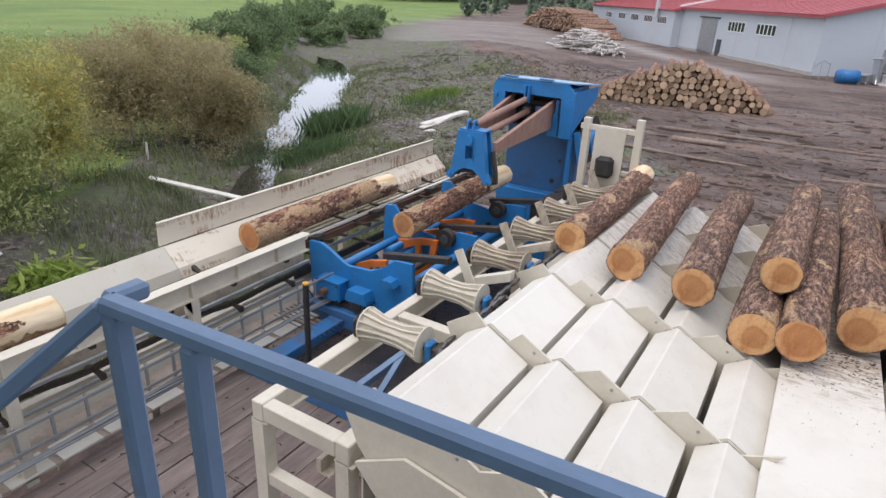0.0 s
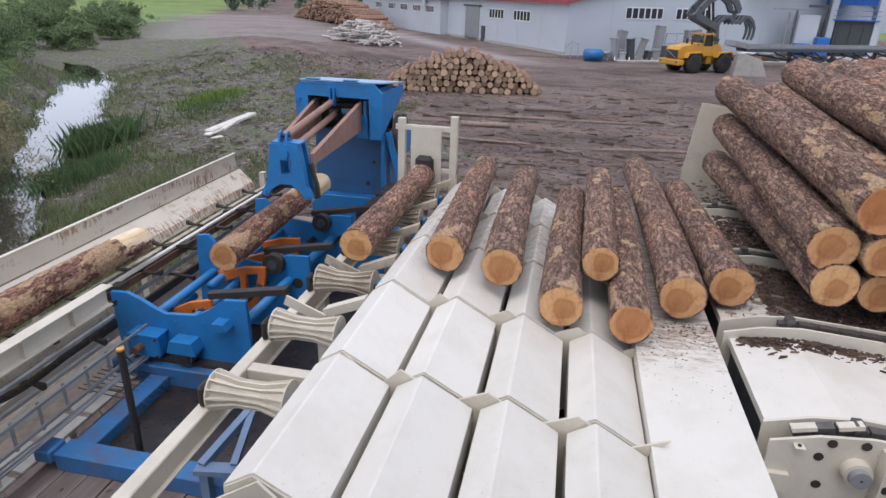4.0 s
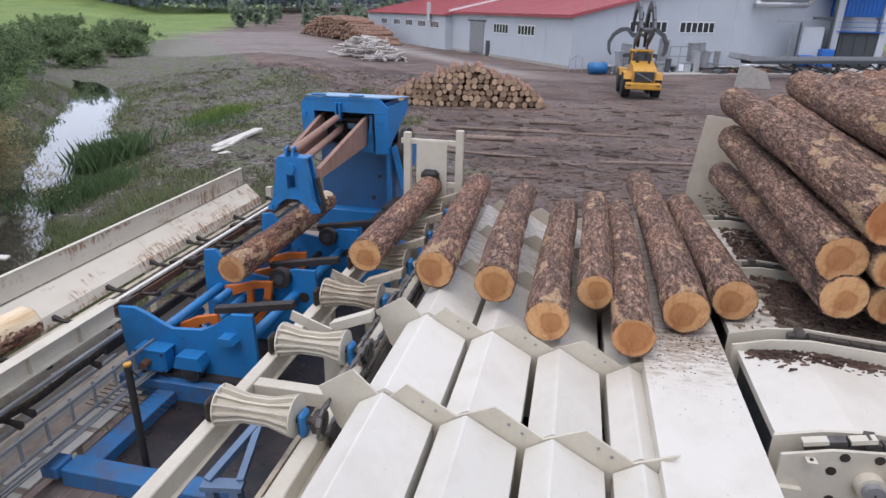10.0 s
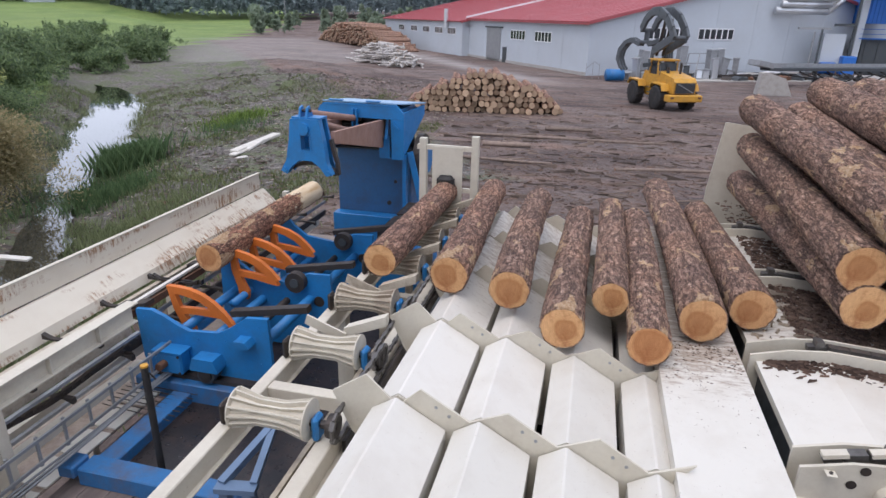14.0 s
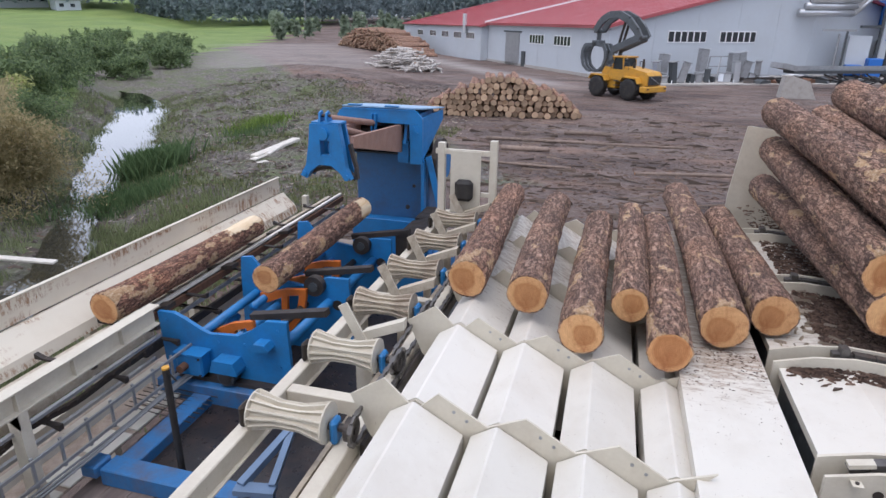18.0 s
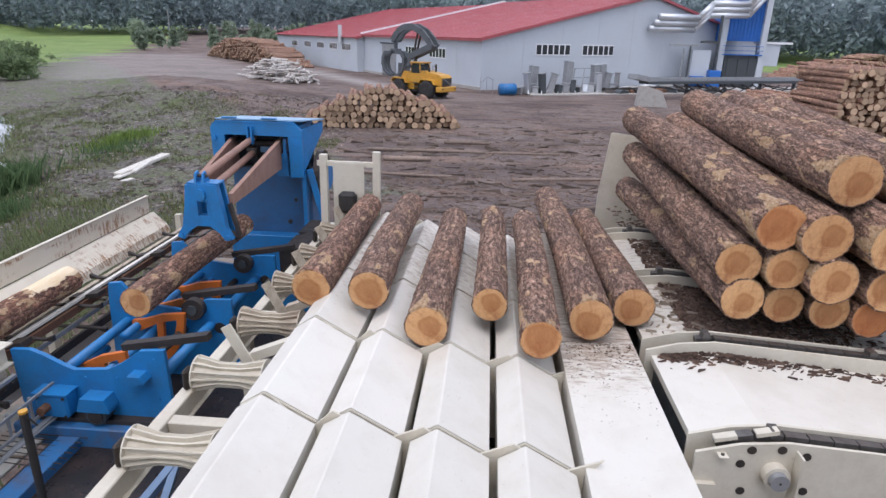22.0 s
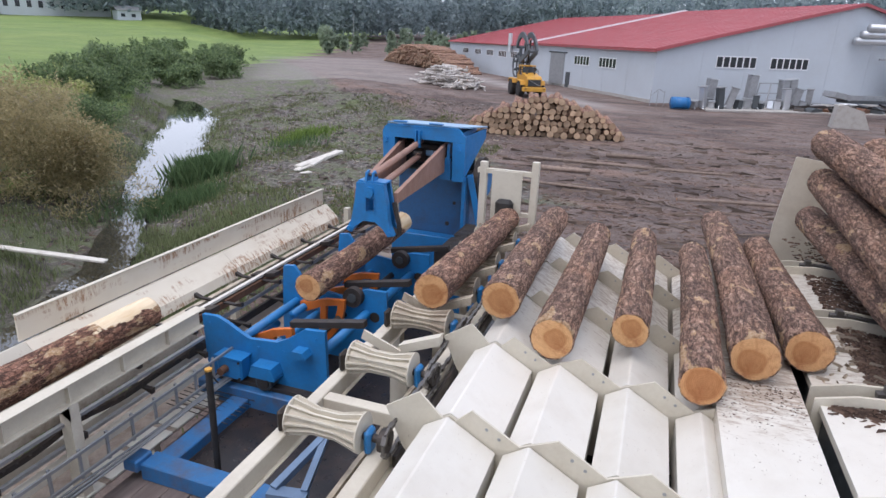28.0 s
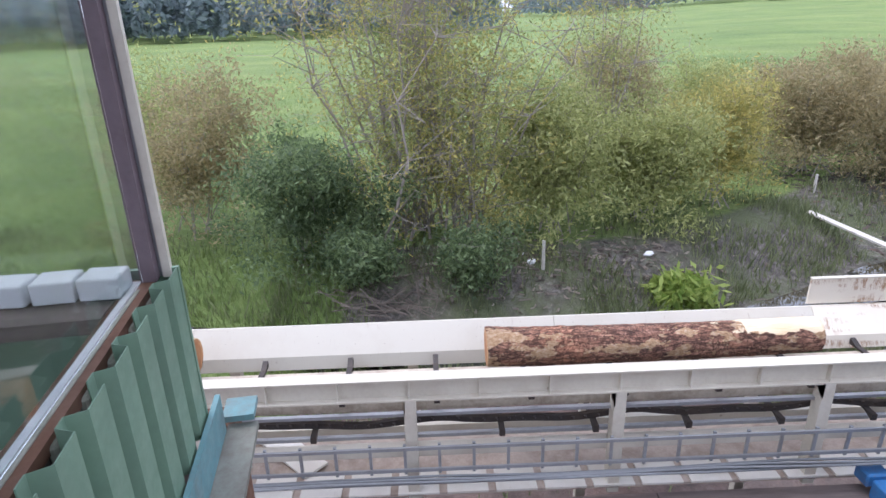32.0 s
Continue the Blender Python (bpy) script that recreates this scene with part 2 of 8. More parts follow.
def bark_material(name, tint=(1, 1, 1), edge=0.612, peel=None):
    """Flaky pine bark: plates of differing tone, dark furrows, torn pale scrapes; peel: (start along the log, side angle, reach) of a debarked stretch."""
    m, nt, b, co = material(name)

    def math_node(op, a, c):
        n = nt.nodes.new("ShaderNodeMath")
        n.operation = op
        for sock, v in zip(n.inputs, (a, c)):
            if isinstance(v, (int, float)):
                sock.default_value = v
            else:
                nt.links.new(v, sock)
        return n.outputs[0]

    info = nt.nodes.new("ShaderNodeObjectInfo")
    off = nt.nodes.new("ShaderNodeVectorMath")
    off.operation = "ADD"
    comb = nt.nodes.new("ShaderNodeCombineXYZ")
    nt.links.new(math_node("MULTIPLY", info.outputs["Random"], 37.0), comb.inputs[1])
    nt.links.new(co, off.inputs[0])
    nt.links.new(comb.outputs[0], off.inputs[1])
    v = off.outputs[0]
    tinted = lambda c: tuple(a * t for a, t in zip(c, tint))
    grain = noise_tex(nt, v, 40, 10, 0.8, (1, 0.6, 1))
    flakes = noise_tex(nt, v, 24, 6, 0.7, (1, 0.36, 1))
    col = ramp(nt, flakes, [(0.30, tinted((0.13, 0.09, 0.073))), (0.43, tinted((0.23, 0.165, 0.135))), (0.52, tinted((0.31, 0.23, 0.185))), (0.60, tinted((0.40, 0.32, 0.265))), (0.70, tinted((0.52, 0.44, 0.375)))])
    col = mix(nt, 1.0, col, ramp(nt, grain, [(0.36, (0.55, 0.52, 0.5)), (0.5, (1.0, 0.98, 0.97)), (0.62, (1.4, 1.4, 1.4))]), "MULTIPLY")
    # furrows: thin winding lines where two stretched noises cross their middle
    def crack(scale, stretch, width):
        line = math_node("ABSOLUTE", math_node("SUBTRACT", noise_tex(nt, v, scale, 6, 0.62, stretch), 0.5), 0.0)
        return ramp(nt, line, [(0.0, (0, 0, 0)), (width * 0.5, (0.45, 0.45, 0.45)), (width, (1, 1, 1))])
    furrow = mix(nt, 1.0, crack(13, (1.3, 0.3, 1.3), 0.05), crack(19, (0.7, 1.0, 0.7), 0.028), "MULTIPLY")
    col = mix(nt, furrow, tinted((0.065, 0.046, 0.038)), col)
    large = ramp(nt, noise_tex(nt, v, 1.4, 3, 0.5), [(0.35, (0.82, 0.80, 0.82)), (0.52, (1, 0.98, 0.96)), (0.7, (1.2, 1.1, 1.0))])
    col = mix(nt, 1.0, col, large, "MULTIPLY")
    # torn scrapes: few and large, and scattered small ones
    tear = noise_tex(nt, v, 5.0, 5, 0.6, (1, 0.45, 1))
    small = noise_tex(nt, v, 19, 4, 0.6, (1, 0.6, 1))
    along_log = nt.nodes.new("ShaderNodeSeparateXYZ")
    nt.links.new(co, along_log.inputs[0])
    near_end = nt.nodes.new("ShaderNodeMapRange")
    nt.links.new(along_log.outputs[1], near_end.inputs[0])
    for k, val in enumerate((0.03, 0.34, 0.085, 0.0), 1):
        near_end.inputs[k].default_value = val
    tear = math_node("ADD", tear, near_end.outputs[0])
    bare = mix(nt, 1.0, ramp(nt, tear, [(edge, (0, 0, 0)), (edge + 0.012, (1, 1, 1))]), ramp(nt, small, [(edge + 0.05, (0, 0, 0)), (edge + 0.07, (0.8, 0.8, 0.8))]), "LIGHTEN")
    wood = ramp(nt, grain, [(0.38, (0.40, 0.21, 0.10)), (0.5, (0.62, 0.40, 0.22)), (0.62, (0.76, 0.60, 0.42))])
    col = mix(nt, bare, col, wood)
    height = math_node("ADD", math_node("MULTIPLY", furrow, 0.45), math_node("ADD", math_node("MULTIPLY", grain, 0.8), flakes))
    if peel:
        start, side, reach = peel
        pos = nt.nodes.new("ShaderNodeSeparateXYZ")
        nt.links.new(co, pos.inputs[0])
        rag = math_node("SUBTRACT", noise_tex(nt, co, 3.2, 9, 0.66, (1, 0.55, 1)), 0.5)
        facing = math_node("ADD", math_node("MULTIPLY", pos.outputs[0], math.cos(radians(side))), math_node("MULTIPLY", pos.outputs[2], math.sin(radians(side))))
        over = math_node("GREATER_THAN", math_node("ADD", facing, math_node("MULTIPLY", rag, 0.55)), reach)
        past = math_node("GREATER_THAN", math_node("ADD", pos.outputs[1], math_node("MULTIPLY", rag, 2.2)), start)
        mask = math_node("MULTIPLY", over, past)
        strip = noise_tex(nt, co, 9, 9, 0.7, (1, 0.12, 1))
        clean = ramp(nt, strip, [(0.36, (0.60, 0.40, 0.20)), (0.5, (0.72, 0.56, 0.36)), (0.66, (0.80, 0.68, 0.50))])
        col = mix(nt, mask, col, clean)
        height = math_node("MULTIPLY", height, math_node("SUBTRACT", 1.0, math_node("MULTIPLY", mask, 0.93)))
    nt.links.new(col, b.inputs["Base Color"])
    b.inputs["Roughness"].default_value = 0.86
    nt.links.new(bump(nt, height, 1.0, 0.03), b.inputs["Normal"])
    return m


BARK = bark_material("pine_bark", (1.42, 1.19, 1.06))
BARK_SCRAPED = bark_material("half_scraped_pine_bark", (1.35, 1.0, 0.82), 0.57)
BARK_RED = bark_material("reddish_pine_bark", (1.5, 1.18, 1.02), 0.61)


def wood_end(name):
    """Sawn pine: dull reddish heart, paler sapwood ring, saw marks."""
    m, nt, b, co = material(name)
    warp = nt.nodes.new("ShaderNodeTexNoise")
    warp.inputs["Scale"].default_value = 4
    nt.links.new(co, warp.inputs["Vector"])
    wv = nt.nodes.new("ShaderNodeVectorMath")
    wv.operation = "MULTIPLY_ADD"
    nt.links.new(warp.outputs["Color"], wv.inputs[0])
    wv.inputs[1].default_value = (0.06, 0, 0.06)
    nt.links.new(co, wv.inputs[2])
    flat = nt.nodes.new("ShaderNodeVectorMath")
    flat.operation = "MULTIPLY"
    nt.links.new(wv.outputs[0], flat.inputs[0])
    flat.inputs[1].default_value = (1, 0, 1)
    off = nt.nodes.new("ShaderNodeVectorMath")
    off.operation = "SUBTRACT"
    nt.links.new(flat.outputs[0], off.inputs[0])
    off.inputs[1].default_value = (0.03, 0, 0.03)
    rad = nt.nodes.new("ShaderNodeVectorMath")
    rad.operation = "LENGTH"
    nt.links.new(off.outputs[0], rad.inputs[0])
    info = nt.nodes.new("ShaderNodeObjectInfo")
    sized = nt.nodes.new("ShaderNodeMath")
    sized.operation = "MULTIPLY"
    nt.links.new(rad.outputs["Value"], sized.inputs[0])
    nt.links.new(ramp(nt, info.outputs["Random"], [(0, (0.75,) * 3), (1, (1.35,) * 3)]), sized.inputs[1])
    col = ramp(nt, sized.outputs[0], [(0.0, (0.42, 0.235, 0.115)), (0.07, (0.47, 0.275, 0.135)), (0.105, (0.44, 0.245, 0.115)), (0.13, (0.62, 0.42, 0.235)), (0.19, (0.66, 0.46, 0.27))])
    blot = noise_tex(nt, co, 6, 8, 0.7)
    col = mix(nt, ramp(nt, blot, [(0.5, (0, 0, 0)), (0.66, (0.8, 0.8, 0.8))]), col, (0.36, 0.17, 0.075))
    fine = noise_tex(nt, co, 38, 8, 0.75, (1, 1, 0.7))
    col = mix(nt, 1.0, col, ramp(nt, fine, [(0.3, (0.80, 0.77, 0.74)), (0.7, (1.1, 1.1, 1.1))]), "MULTIPLY")
    # growth rings
    turn = nt.nodes.new("ShaderNodeMath")
    turn.operation = "MULTIPLY"
    nt.links.new(rad.outputs["Value"], turn.inputs[0])
    turn.inputs[1].default_value = 420
    wavy = nt.nodes.new("ShaderNodeMath")
    wavy.operation = "SINE"
    nt.links.new(turn.outputs[0], wavy.inputs[0])
    col = mix(nt, 1.0, col, ramp(nt, wavy.outputs[0], [(0, (0.95, 0.94, 0.92)), (1, (0.84, 0.80, 0.76))]), "MULTIPLY")
    tint = ramp(nt, info.outputs["Random"], [(0, (1.04, 0.70, 0.50)), (0.3, (1.02, 0.86, 0.70)), (0.7, (0.96, 0.78, 0.62)), (1, (1.1, 0.94, 0.76))])
    col = mix(nt, 1.0, col, tint, "MULTIPLY")
    nt.links.new(col, b.inputs["Base Color"])
    b.inputs["Roughness"].default_value = 0.75
    nt.links.new(bump(nt, fine, 0.3, 0.004), b.inputs["Normal"])
    return m


ENDWOOD = wood_end("sawn_log_end")
OLDEND = paint("weathered_sawn_end", (0.54, 0.385, 0.255), (0.30, 0.18, 0.10), 0.8, grime=0.6, wear=(0.66, 0.52, 0.38), scale=5, fine=40, var=0.35)


def ground_material():
    m, nt, b, co = material("yard_and_meadow")
    at = nt.nodes.new("ShaderNodeAttribute")
    at.attribute_name = "cover"
    sep = nt.nodes.new("ShaderNodeSeparateColor")
    nt.links.new(at.outputs["Color"], sep.inputs[0])
    n1 = noise_tex(nt, co, 0.35, 10, 0.65)
    n2 = noise_tex(nt, co, 5, 12, 0.72)
    n3 = noise_tex(nt, co, 28, 8, 0.75)
    mud = ramp(nt, n2, [(0.3, (0.045, 0.036, 0.033)), (0.5, (0.125, 0.093, 0.083)), (0.72, (0.27, 0.215, 0.19))])
    band = noise_tex(nt, co, 0.5, 8, 0.7, (0.18, 1, 1))
    mud = mix(nt, ramp(nt, band, [(0.46, (0, 0, 0)), (0.6, (0.8, 0.8, 0.8))]), mud, ramp(nt, n3, [(0.3, (0.11, 0.07, 0.053)), (0.7, (0.29, 0.195, 0.15))]))
    mud = mix(nt, ramp(nt, n1, [(0.45, (0, 0, 0)), (0.62, (0.75, 0.75, 0.75))]), mud, ramp(nt, n3, [(0.3, (0.13, 0.10, 0.088)), (0.7, (0.26, 0.21, 0.185))]))
    bank = ramp(nt, n2, [(0.32, (0.045, 0.04, 0.036)), (0.5, (0.125, 0.11, 0.098)), (0.66, (0.30, 0.27, 0.24))])
    bank = mix(nt, ramp(nt, noise_tex(nt, co, 0.5, 8, 0.7), [(0.43, (0, 0, 0)), (0.6, (0.9, 0.9, 0.9))]), bank,
               ramp(nt, n3, [(0.3, (0.06, 0.08, 0.034)), (0.7, (0.165, 0.19, 0.085))]))
    grass = ramp(nt, n2, [(0.3, (0.085, 0.13, 0.036)), (0.5, (0.165, 0.235, 0.062)), (0.75, (0.28, 0.335, 0.125))])
    mown = noise_tex(nt, co, 0.22, 6, 0.6, (1, 0.25, 1))
    grass = mix(nt, 1.0, grass, ramp(nt, mown, [(0.35, (0.78, 0.82, 0.8)), (0.65, (1.15, 1.12, 1.1))]), "MULTIPLY")
    grass = mix(nt, 1.0, grass, ramp(nt, noise_tex(nt, co, 0.06, 6), [(0.3, (0.8, 0.9, 0.8)), (0.7, (1.2, 1.1, 1.1))]), "MULTIPLY")
    ruts = noise_tex(nt, co, 1.3, 9, 0.72, (0.25, 0.7, 1))
    mud = mix(nt, 1.0, mud, ramp(nt, ruts, [(0.36, (0.60, 0.58, 0.58)), (0.5, (1, 1, 1)), (0.66, (1.3, 1.2, 1.15))]), "MULTIPLY")
    wet = ramp(nt, noise_tex(nt, co, 0.13, 6, 0.62, (0.55, 1, 1)), [(0.47, (0, 0, 0)), (0.6, (1, 1, 1))])
    mud = mix(nt, wet, mud, mix(nt, 1.0, mud, (0.62, 0.57, 0.56), "MULTIPLY"))
    edge = nt.nodes.new("ShaderNodeMath")
    edge.operation = "MULTIPLY_ADD"
    nt.links.new(n1, edge.inputs[0])
    edge.inputs[1].default_value = 0.5
    nt.links.new(sep.outputs[0], edge.inputs[2])
    col = mix(nt, ramp(nt, edge.outputs[0], [(0.62, (0, 0, 0)), (0.82, (1, 1, 1))]), mud, bank)
    edge2 = nt.nodes.new("ShaderNodeMath")
    edge2.operation = "MULTIPLY_ADD"
    nt.links.new(n1, edge2.inputs[0])
    edge2.inputs[1].default_value = 0.5
    nt.links.new(sep.outputs[1], edge2.inputs[2])
    col = mix(nt, ramp(nt, edge2.outputs[0], [(0.62, (0, 0, 0)), (0.8, (1, 1, 1))]), col, grass)
    col = mix(nt, sep.outputs[2], col, ramp(nt, n2, [(0.3, (0.30, 0.27, 0.25)), (0.7, (0.42, 0.39, 0.37))]))
    nt.links.new(col, b.inputs["Base Color"])
    b.inputs["Roughness"].default_value = 0.9
    h = nt.nodes.new("ShaderNodeMath")
    h.operation = "ADD"
    nt.links.new(n2, h.inputs[0])
    nt.links.new(n3, h.inputs[1])
    nt.links.new(bump(nt, h.outputs[0], 0.9, 0.07), b.inputs["Normal"])
    return m


GROUND = ground_material()


def leaf_material(name, lo, hi):
    m, nt, b, co = material(name)
    geo = nt.nodes.new("ShaderNodeNewGeometry")
    col = ramp(nt, geo.outputs["Random Per Island"], [(0.0, lo), (1.0, hi)])
    nt.links.new(col, b.inputs["Base Color"])
    b.inputs["Roughness"].default_value = 0.6
    thin = nt.nodes.new("ShaderNodeBsdfTranslucent")
    nt.links.new(col, thin.inputs[0])
    both = nt.nodes.new("ShaderNodeMixShader")
    both.inputs[0].default_value = 0.5
    nt.links.new(b.outputs[0], both.inputs[1])
    nt.links.new(thin.outputs[0], both.inputs[2])
    nt.links.new(both.outputs[0], nt.nodes["Material Output"].inputs[0])
    return m


def planks_material():
    m, nt, b, co = material("weathered_planks")
    g = noise_tex(nt, co, 14, 10, 0.7, (1, 0.06, 1))
    info = nt.nodes.new("ShaderNodeObjectInfo")
    col = ramp(nt, g, [(0.3, (0.095, 0.078, 0.072)), (0.6, (0.205, 0.17, 0.157)), (0.8, (0.30, 0.255, 0.235))])
    tint = ramp(nt, info.outputs["Random"], [(0, (0.75, 0.72, 0.72)), (0.8, (1.05, 1.0, 0.97)), (1, (1.15, 0.98, 0.93))])
    col = mix(nt, 1.0, col, tint, "MULTIPLY")
    stain = ramp(nt, noise_tex(nt, co, 3.0, 8, 0.7, (1, 0.3, 1)), [(0.5, (0, 0, 0)), (0.7, (0.7, 0.7, 0.7))])
    col = mix(nt, stain, col, (0.06, 0.042, 0.035))
    nt.links.new(col, b.inputs["Base Color"])
    b.inputs["Roughness"].default_value = 0.8
    nt.links.new(bump(nt, g, 0.5, 0.006), b.inputs["Normal"])
    return m


PLANK = planks_material()


def water_material():
    m, nt, b, co = material("creek_water")
    b.inputs["Base Color"].default_value = (0.035, 0.035, 0.03, 1)
    b.inputs["Roughness"].default_value = 0.03
    b.inputs["IOR"].default_value = 1.33
    b.inputs["Coat Weight"].default_value = 1.0
    b.inputs["Coat Roughness"].default_value = 0.02
    b.inputs["Coat IOR"].default_value = 1.6
    nt.links.new(bump(nt, noise_tex(nt, co, 0.8, 3), 0.012, 0.01), b.inputs["Normal"])
    return m


WATER = water_material()


def glass_material():
    m, nt, b, co = material("dusty_glass")
    b.inputs["Base Color"].default_value = (0.80, 0.85, 0.84, 1)
    b.inputs["Roughness"].default_value = 0.03
    b.inputs["Transmission Weight"].default_value = 1.0
    b.inputs["IOR"].default_value = 1.45
    return m


GLASS = glass_material()
DARKGLASS = paint("dark_window_glass", (0.03, 0.035, 0.04), (0.06, 0.06, 0.06), 0.12, grime=0.2)
WINFRAME = paint("white_window_frame", (0.75, 0.76, 0.77), (0.5, 0.5, 0.5), 0.5, grime=0.2)


# ---- mesh helpers ----
def part(name, bm, mat, parent=None, label="", smooth=False, m=None):
    """Links a bmesh as one mesh object, under a thing or a part."""
    me = bpy.data.meshes.new(name)
    bm.normal_update()
    bm.to_mesh(me)
    bm.free()
    if mat:
        me.materials.append(mat)
    if smooth:
        me.shade_smooth()
    ob = new(name, me)
    if parent:
        ob.parent = parent
    if m is not None:
        ob.matrix_basis = m
    if label:
        ob["label"] = label
    return ob


def thing(name, label, category, group="", kind="", m=None):
    ob = new(name)
    ob.empty_display_size = 0.1
    tagged(ob, label, category, group, kind)
    if m is not None:
        ob.matrix_basis = m
    return ob


def box(bm, x0, x1, y0, y1, z0, z1, bevel=0.0, m=None):
    vs = [bm.verts.new((x, y, z)) for x in (x0, x1) for y in (y0, y1) for z in (z0, z1)]
    fs = [bm.faces.new([vs[i] for i in f]) for f in ((0, 1, 3, 2), (4, 6, 7, 5), (0, 4, 5, 1), (2, 3, 7, 6), (0, 2, 6, 4), (1, 5, 7, 3))]
    if bevel:
        es = list({e for f in fs for e in f.edges})
        r = bmesh.ops.bevel(bm, geom=es, offset=bevel, segments=1, affect="EDGES", profile=0.5)
        vs = list({v for f in r["faces"] for v in f.verts} | {v for v in vs if v.is_valid})
    if m is not None:
        bmesh.ops.transform(bm, matrix=m, verts=[v for v in vs if v.is_valid])
    return vs


def boxm(*a, bevel=0.0):
    bm = bmesh.new()
    box(bm, *a, bevel=bevel)
    return bm


def beam(bm, p, q, w, h, bevel=0.0, up=(0, 0, 1)):
    """A bar of w by h from p to q."""
    p, q = Vector(p), Vector(q)
    d = q - p
    y = d.normalized()
    z = Vector(up)
    x = y.cross(z)
    if x.length < 1e-4:
        x = y.cross(Vector((1, 0, 0)))
    x.normalize()
    z = x.cross(y)
    m = Matrix((x, y, z)).transposed().to_4x4()
    m.translation = p
    return box(bm, -w / 2, w / 2, 0, d.length, -h / 2, h / 2, bevel, m)


def beamm(p, q, w, h, bevel=0.0):
    bm = bmesh.new()
    beam(bm, p, q, w, h, bevel)
    return bm


def tube(bm, p, q, r, n=12, r2=None, caps=True):
    p, q = Vector(p), Vector(q)
    d = (q - p).normalized()
    a = d.orthogonal().normalized()
    c = d.cross(a)
    r2 = r if r2 is None else r2
    ra = [bm.verts.new(p + (a * math.cos(k * math.tau / n) + c * math.sin(k * math.tau / n)) * r) for k in range(n)]
    rb = [bm.verts.new(q + (a * math.cos(k * math.tau / n) + c * math.sin(k * math.tau / n)) * r2) for k in range(n)]
    for k in range(n):
        bm.faces.new((ra[k], ra[(k + 1) % n], rb[(k + 1) % n], rb[k]))
    if caps:
        bm.faces.new(ra[::-1])
        bm.faces.new(rb)


def tubem(p, q, r, n=12, r2=None):
    bm = bmesh.new()
    tube(bm, p, q, r, n, r2)
    return bm


def plate(bm, pts, axis, a, b):
    """A flat plate: outline pts in the plane across axis, from a to b along it."""
    def at(u, v, w):
        return {"x": (w, u, v), "y": (u, w, v), "z": (u, v, w)}[axis]
    va = [bm.verts.new(at(u, v, a)) for u, v in pts]
    vb = [bm.verts.new(at(u, v, b)) for u, v in pts]
    n = len(pts)
    for k in range(n):
        bm.faces.new((va[k], va[(k + 1) % n], vb[(k + 1) % n], vb[k]))
    bm.faces.new(va[::-1])
    bm.faces.new(vb)
    bmesh.ops.recalc_face_normals(bm, faces=bm.faces)
    bmesh.ops.triangulate(bm, faces=[f for f in bm.faces if len(f.verts) > 4])


def platem(pts, axis, a, b):
    bm = bmesh.new()
    plate(bm, pts, axis, a, b)
    return bm


def lathe(bm, prof, n=16, m=None):
    """Turns a profile (along y, radius) round the y axis."""
    rings = []
    for y, r in prof:
        rings.append([bm.verts.new((r * math.cos(k * math.tau / n), y, r * math.sin(k * math.tau / n))) for k in range(n)])
    for u, v in zip(rings, rings[1:]):
        for k in range(n):
            bm.faces.new((u[k], v[k], v[(k + 1) % n], u[(k + 1) % n]))
    bm.faces.new(rings[0])
    bm.faces.new(rings[-1][::-1])
    if m is not None:
        bmesh.ops.transform(bm, matrix=m, verts=[v for r in rings for v in r])

# ---- ground, creek, meadow ----
CREEK = [(-10.6, 4), (-12.2, 8), (-14.2, 12.2), (-18.2, 17.2), (-22.2, 23), (-27.5, 30), (-32.5, 37.5), (-39, 44.5), (-47.5, 52.5), (-54, 62), (-70, 84), (-100, 120)]
CREEK_NEAR = [(-10.6, 4), (-11.5, -4), (-14, -14), (-19, -34)]


def seg_dist(px, py, line):
    """Distance to a broken line, and the side on which the point lies (1: towards the yard)."""
    best, side = 1e9, 1
    for (ax, ay), (bx, by) in zip(line, line[1:]):
        dx, dy = bx - ax, by - ay
        u = max(0.0, min(1.0, ((px - ax) * dx + (py - ay) * dy) / (dx * dx + dy * dy)))
        d = math.hypot(px - ax - u * dx, py - ay - u * dy)
        if d < best:
            best, side = d, (1 if dx * (py - ay) - dy * (px - ax) < 0 else -1)
    return best, side


CREEK_ALL = CREEK_NEAR[::-1][:-1] + CREEK


def smooth01(x):
    x = max(0.0, min(1.0, x))
    return x * x * (3 - 2 * x)


def creek_half(y):
    """Half the width of the water along the creek."""
    return 0.25 if y < 17 else 0.25 + 1.35 * smooth01((y - 17) / 13) if y < 38 else 1.6 - 1.3 * smooth01((y - 38) / 11)


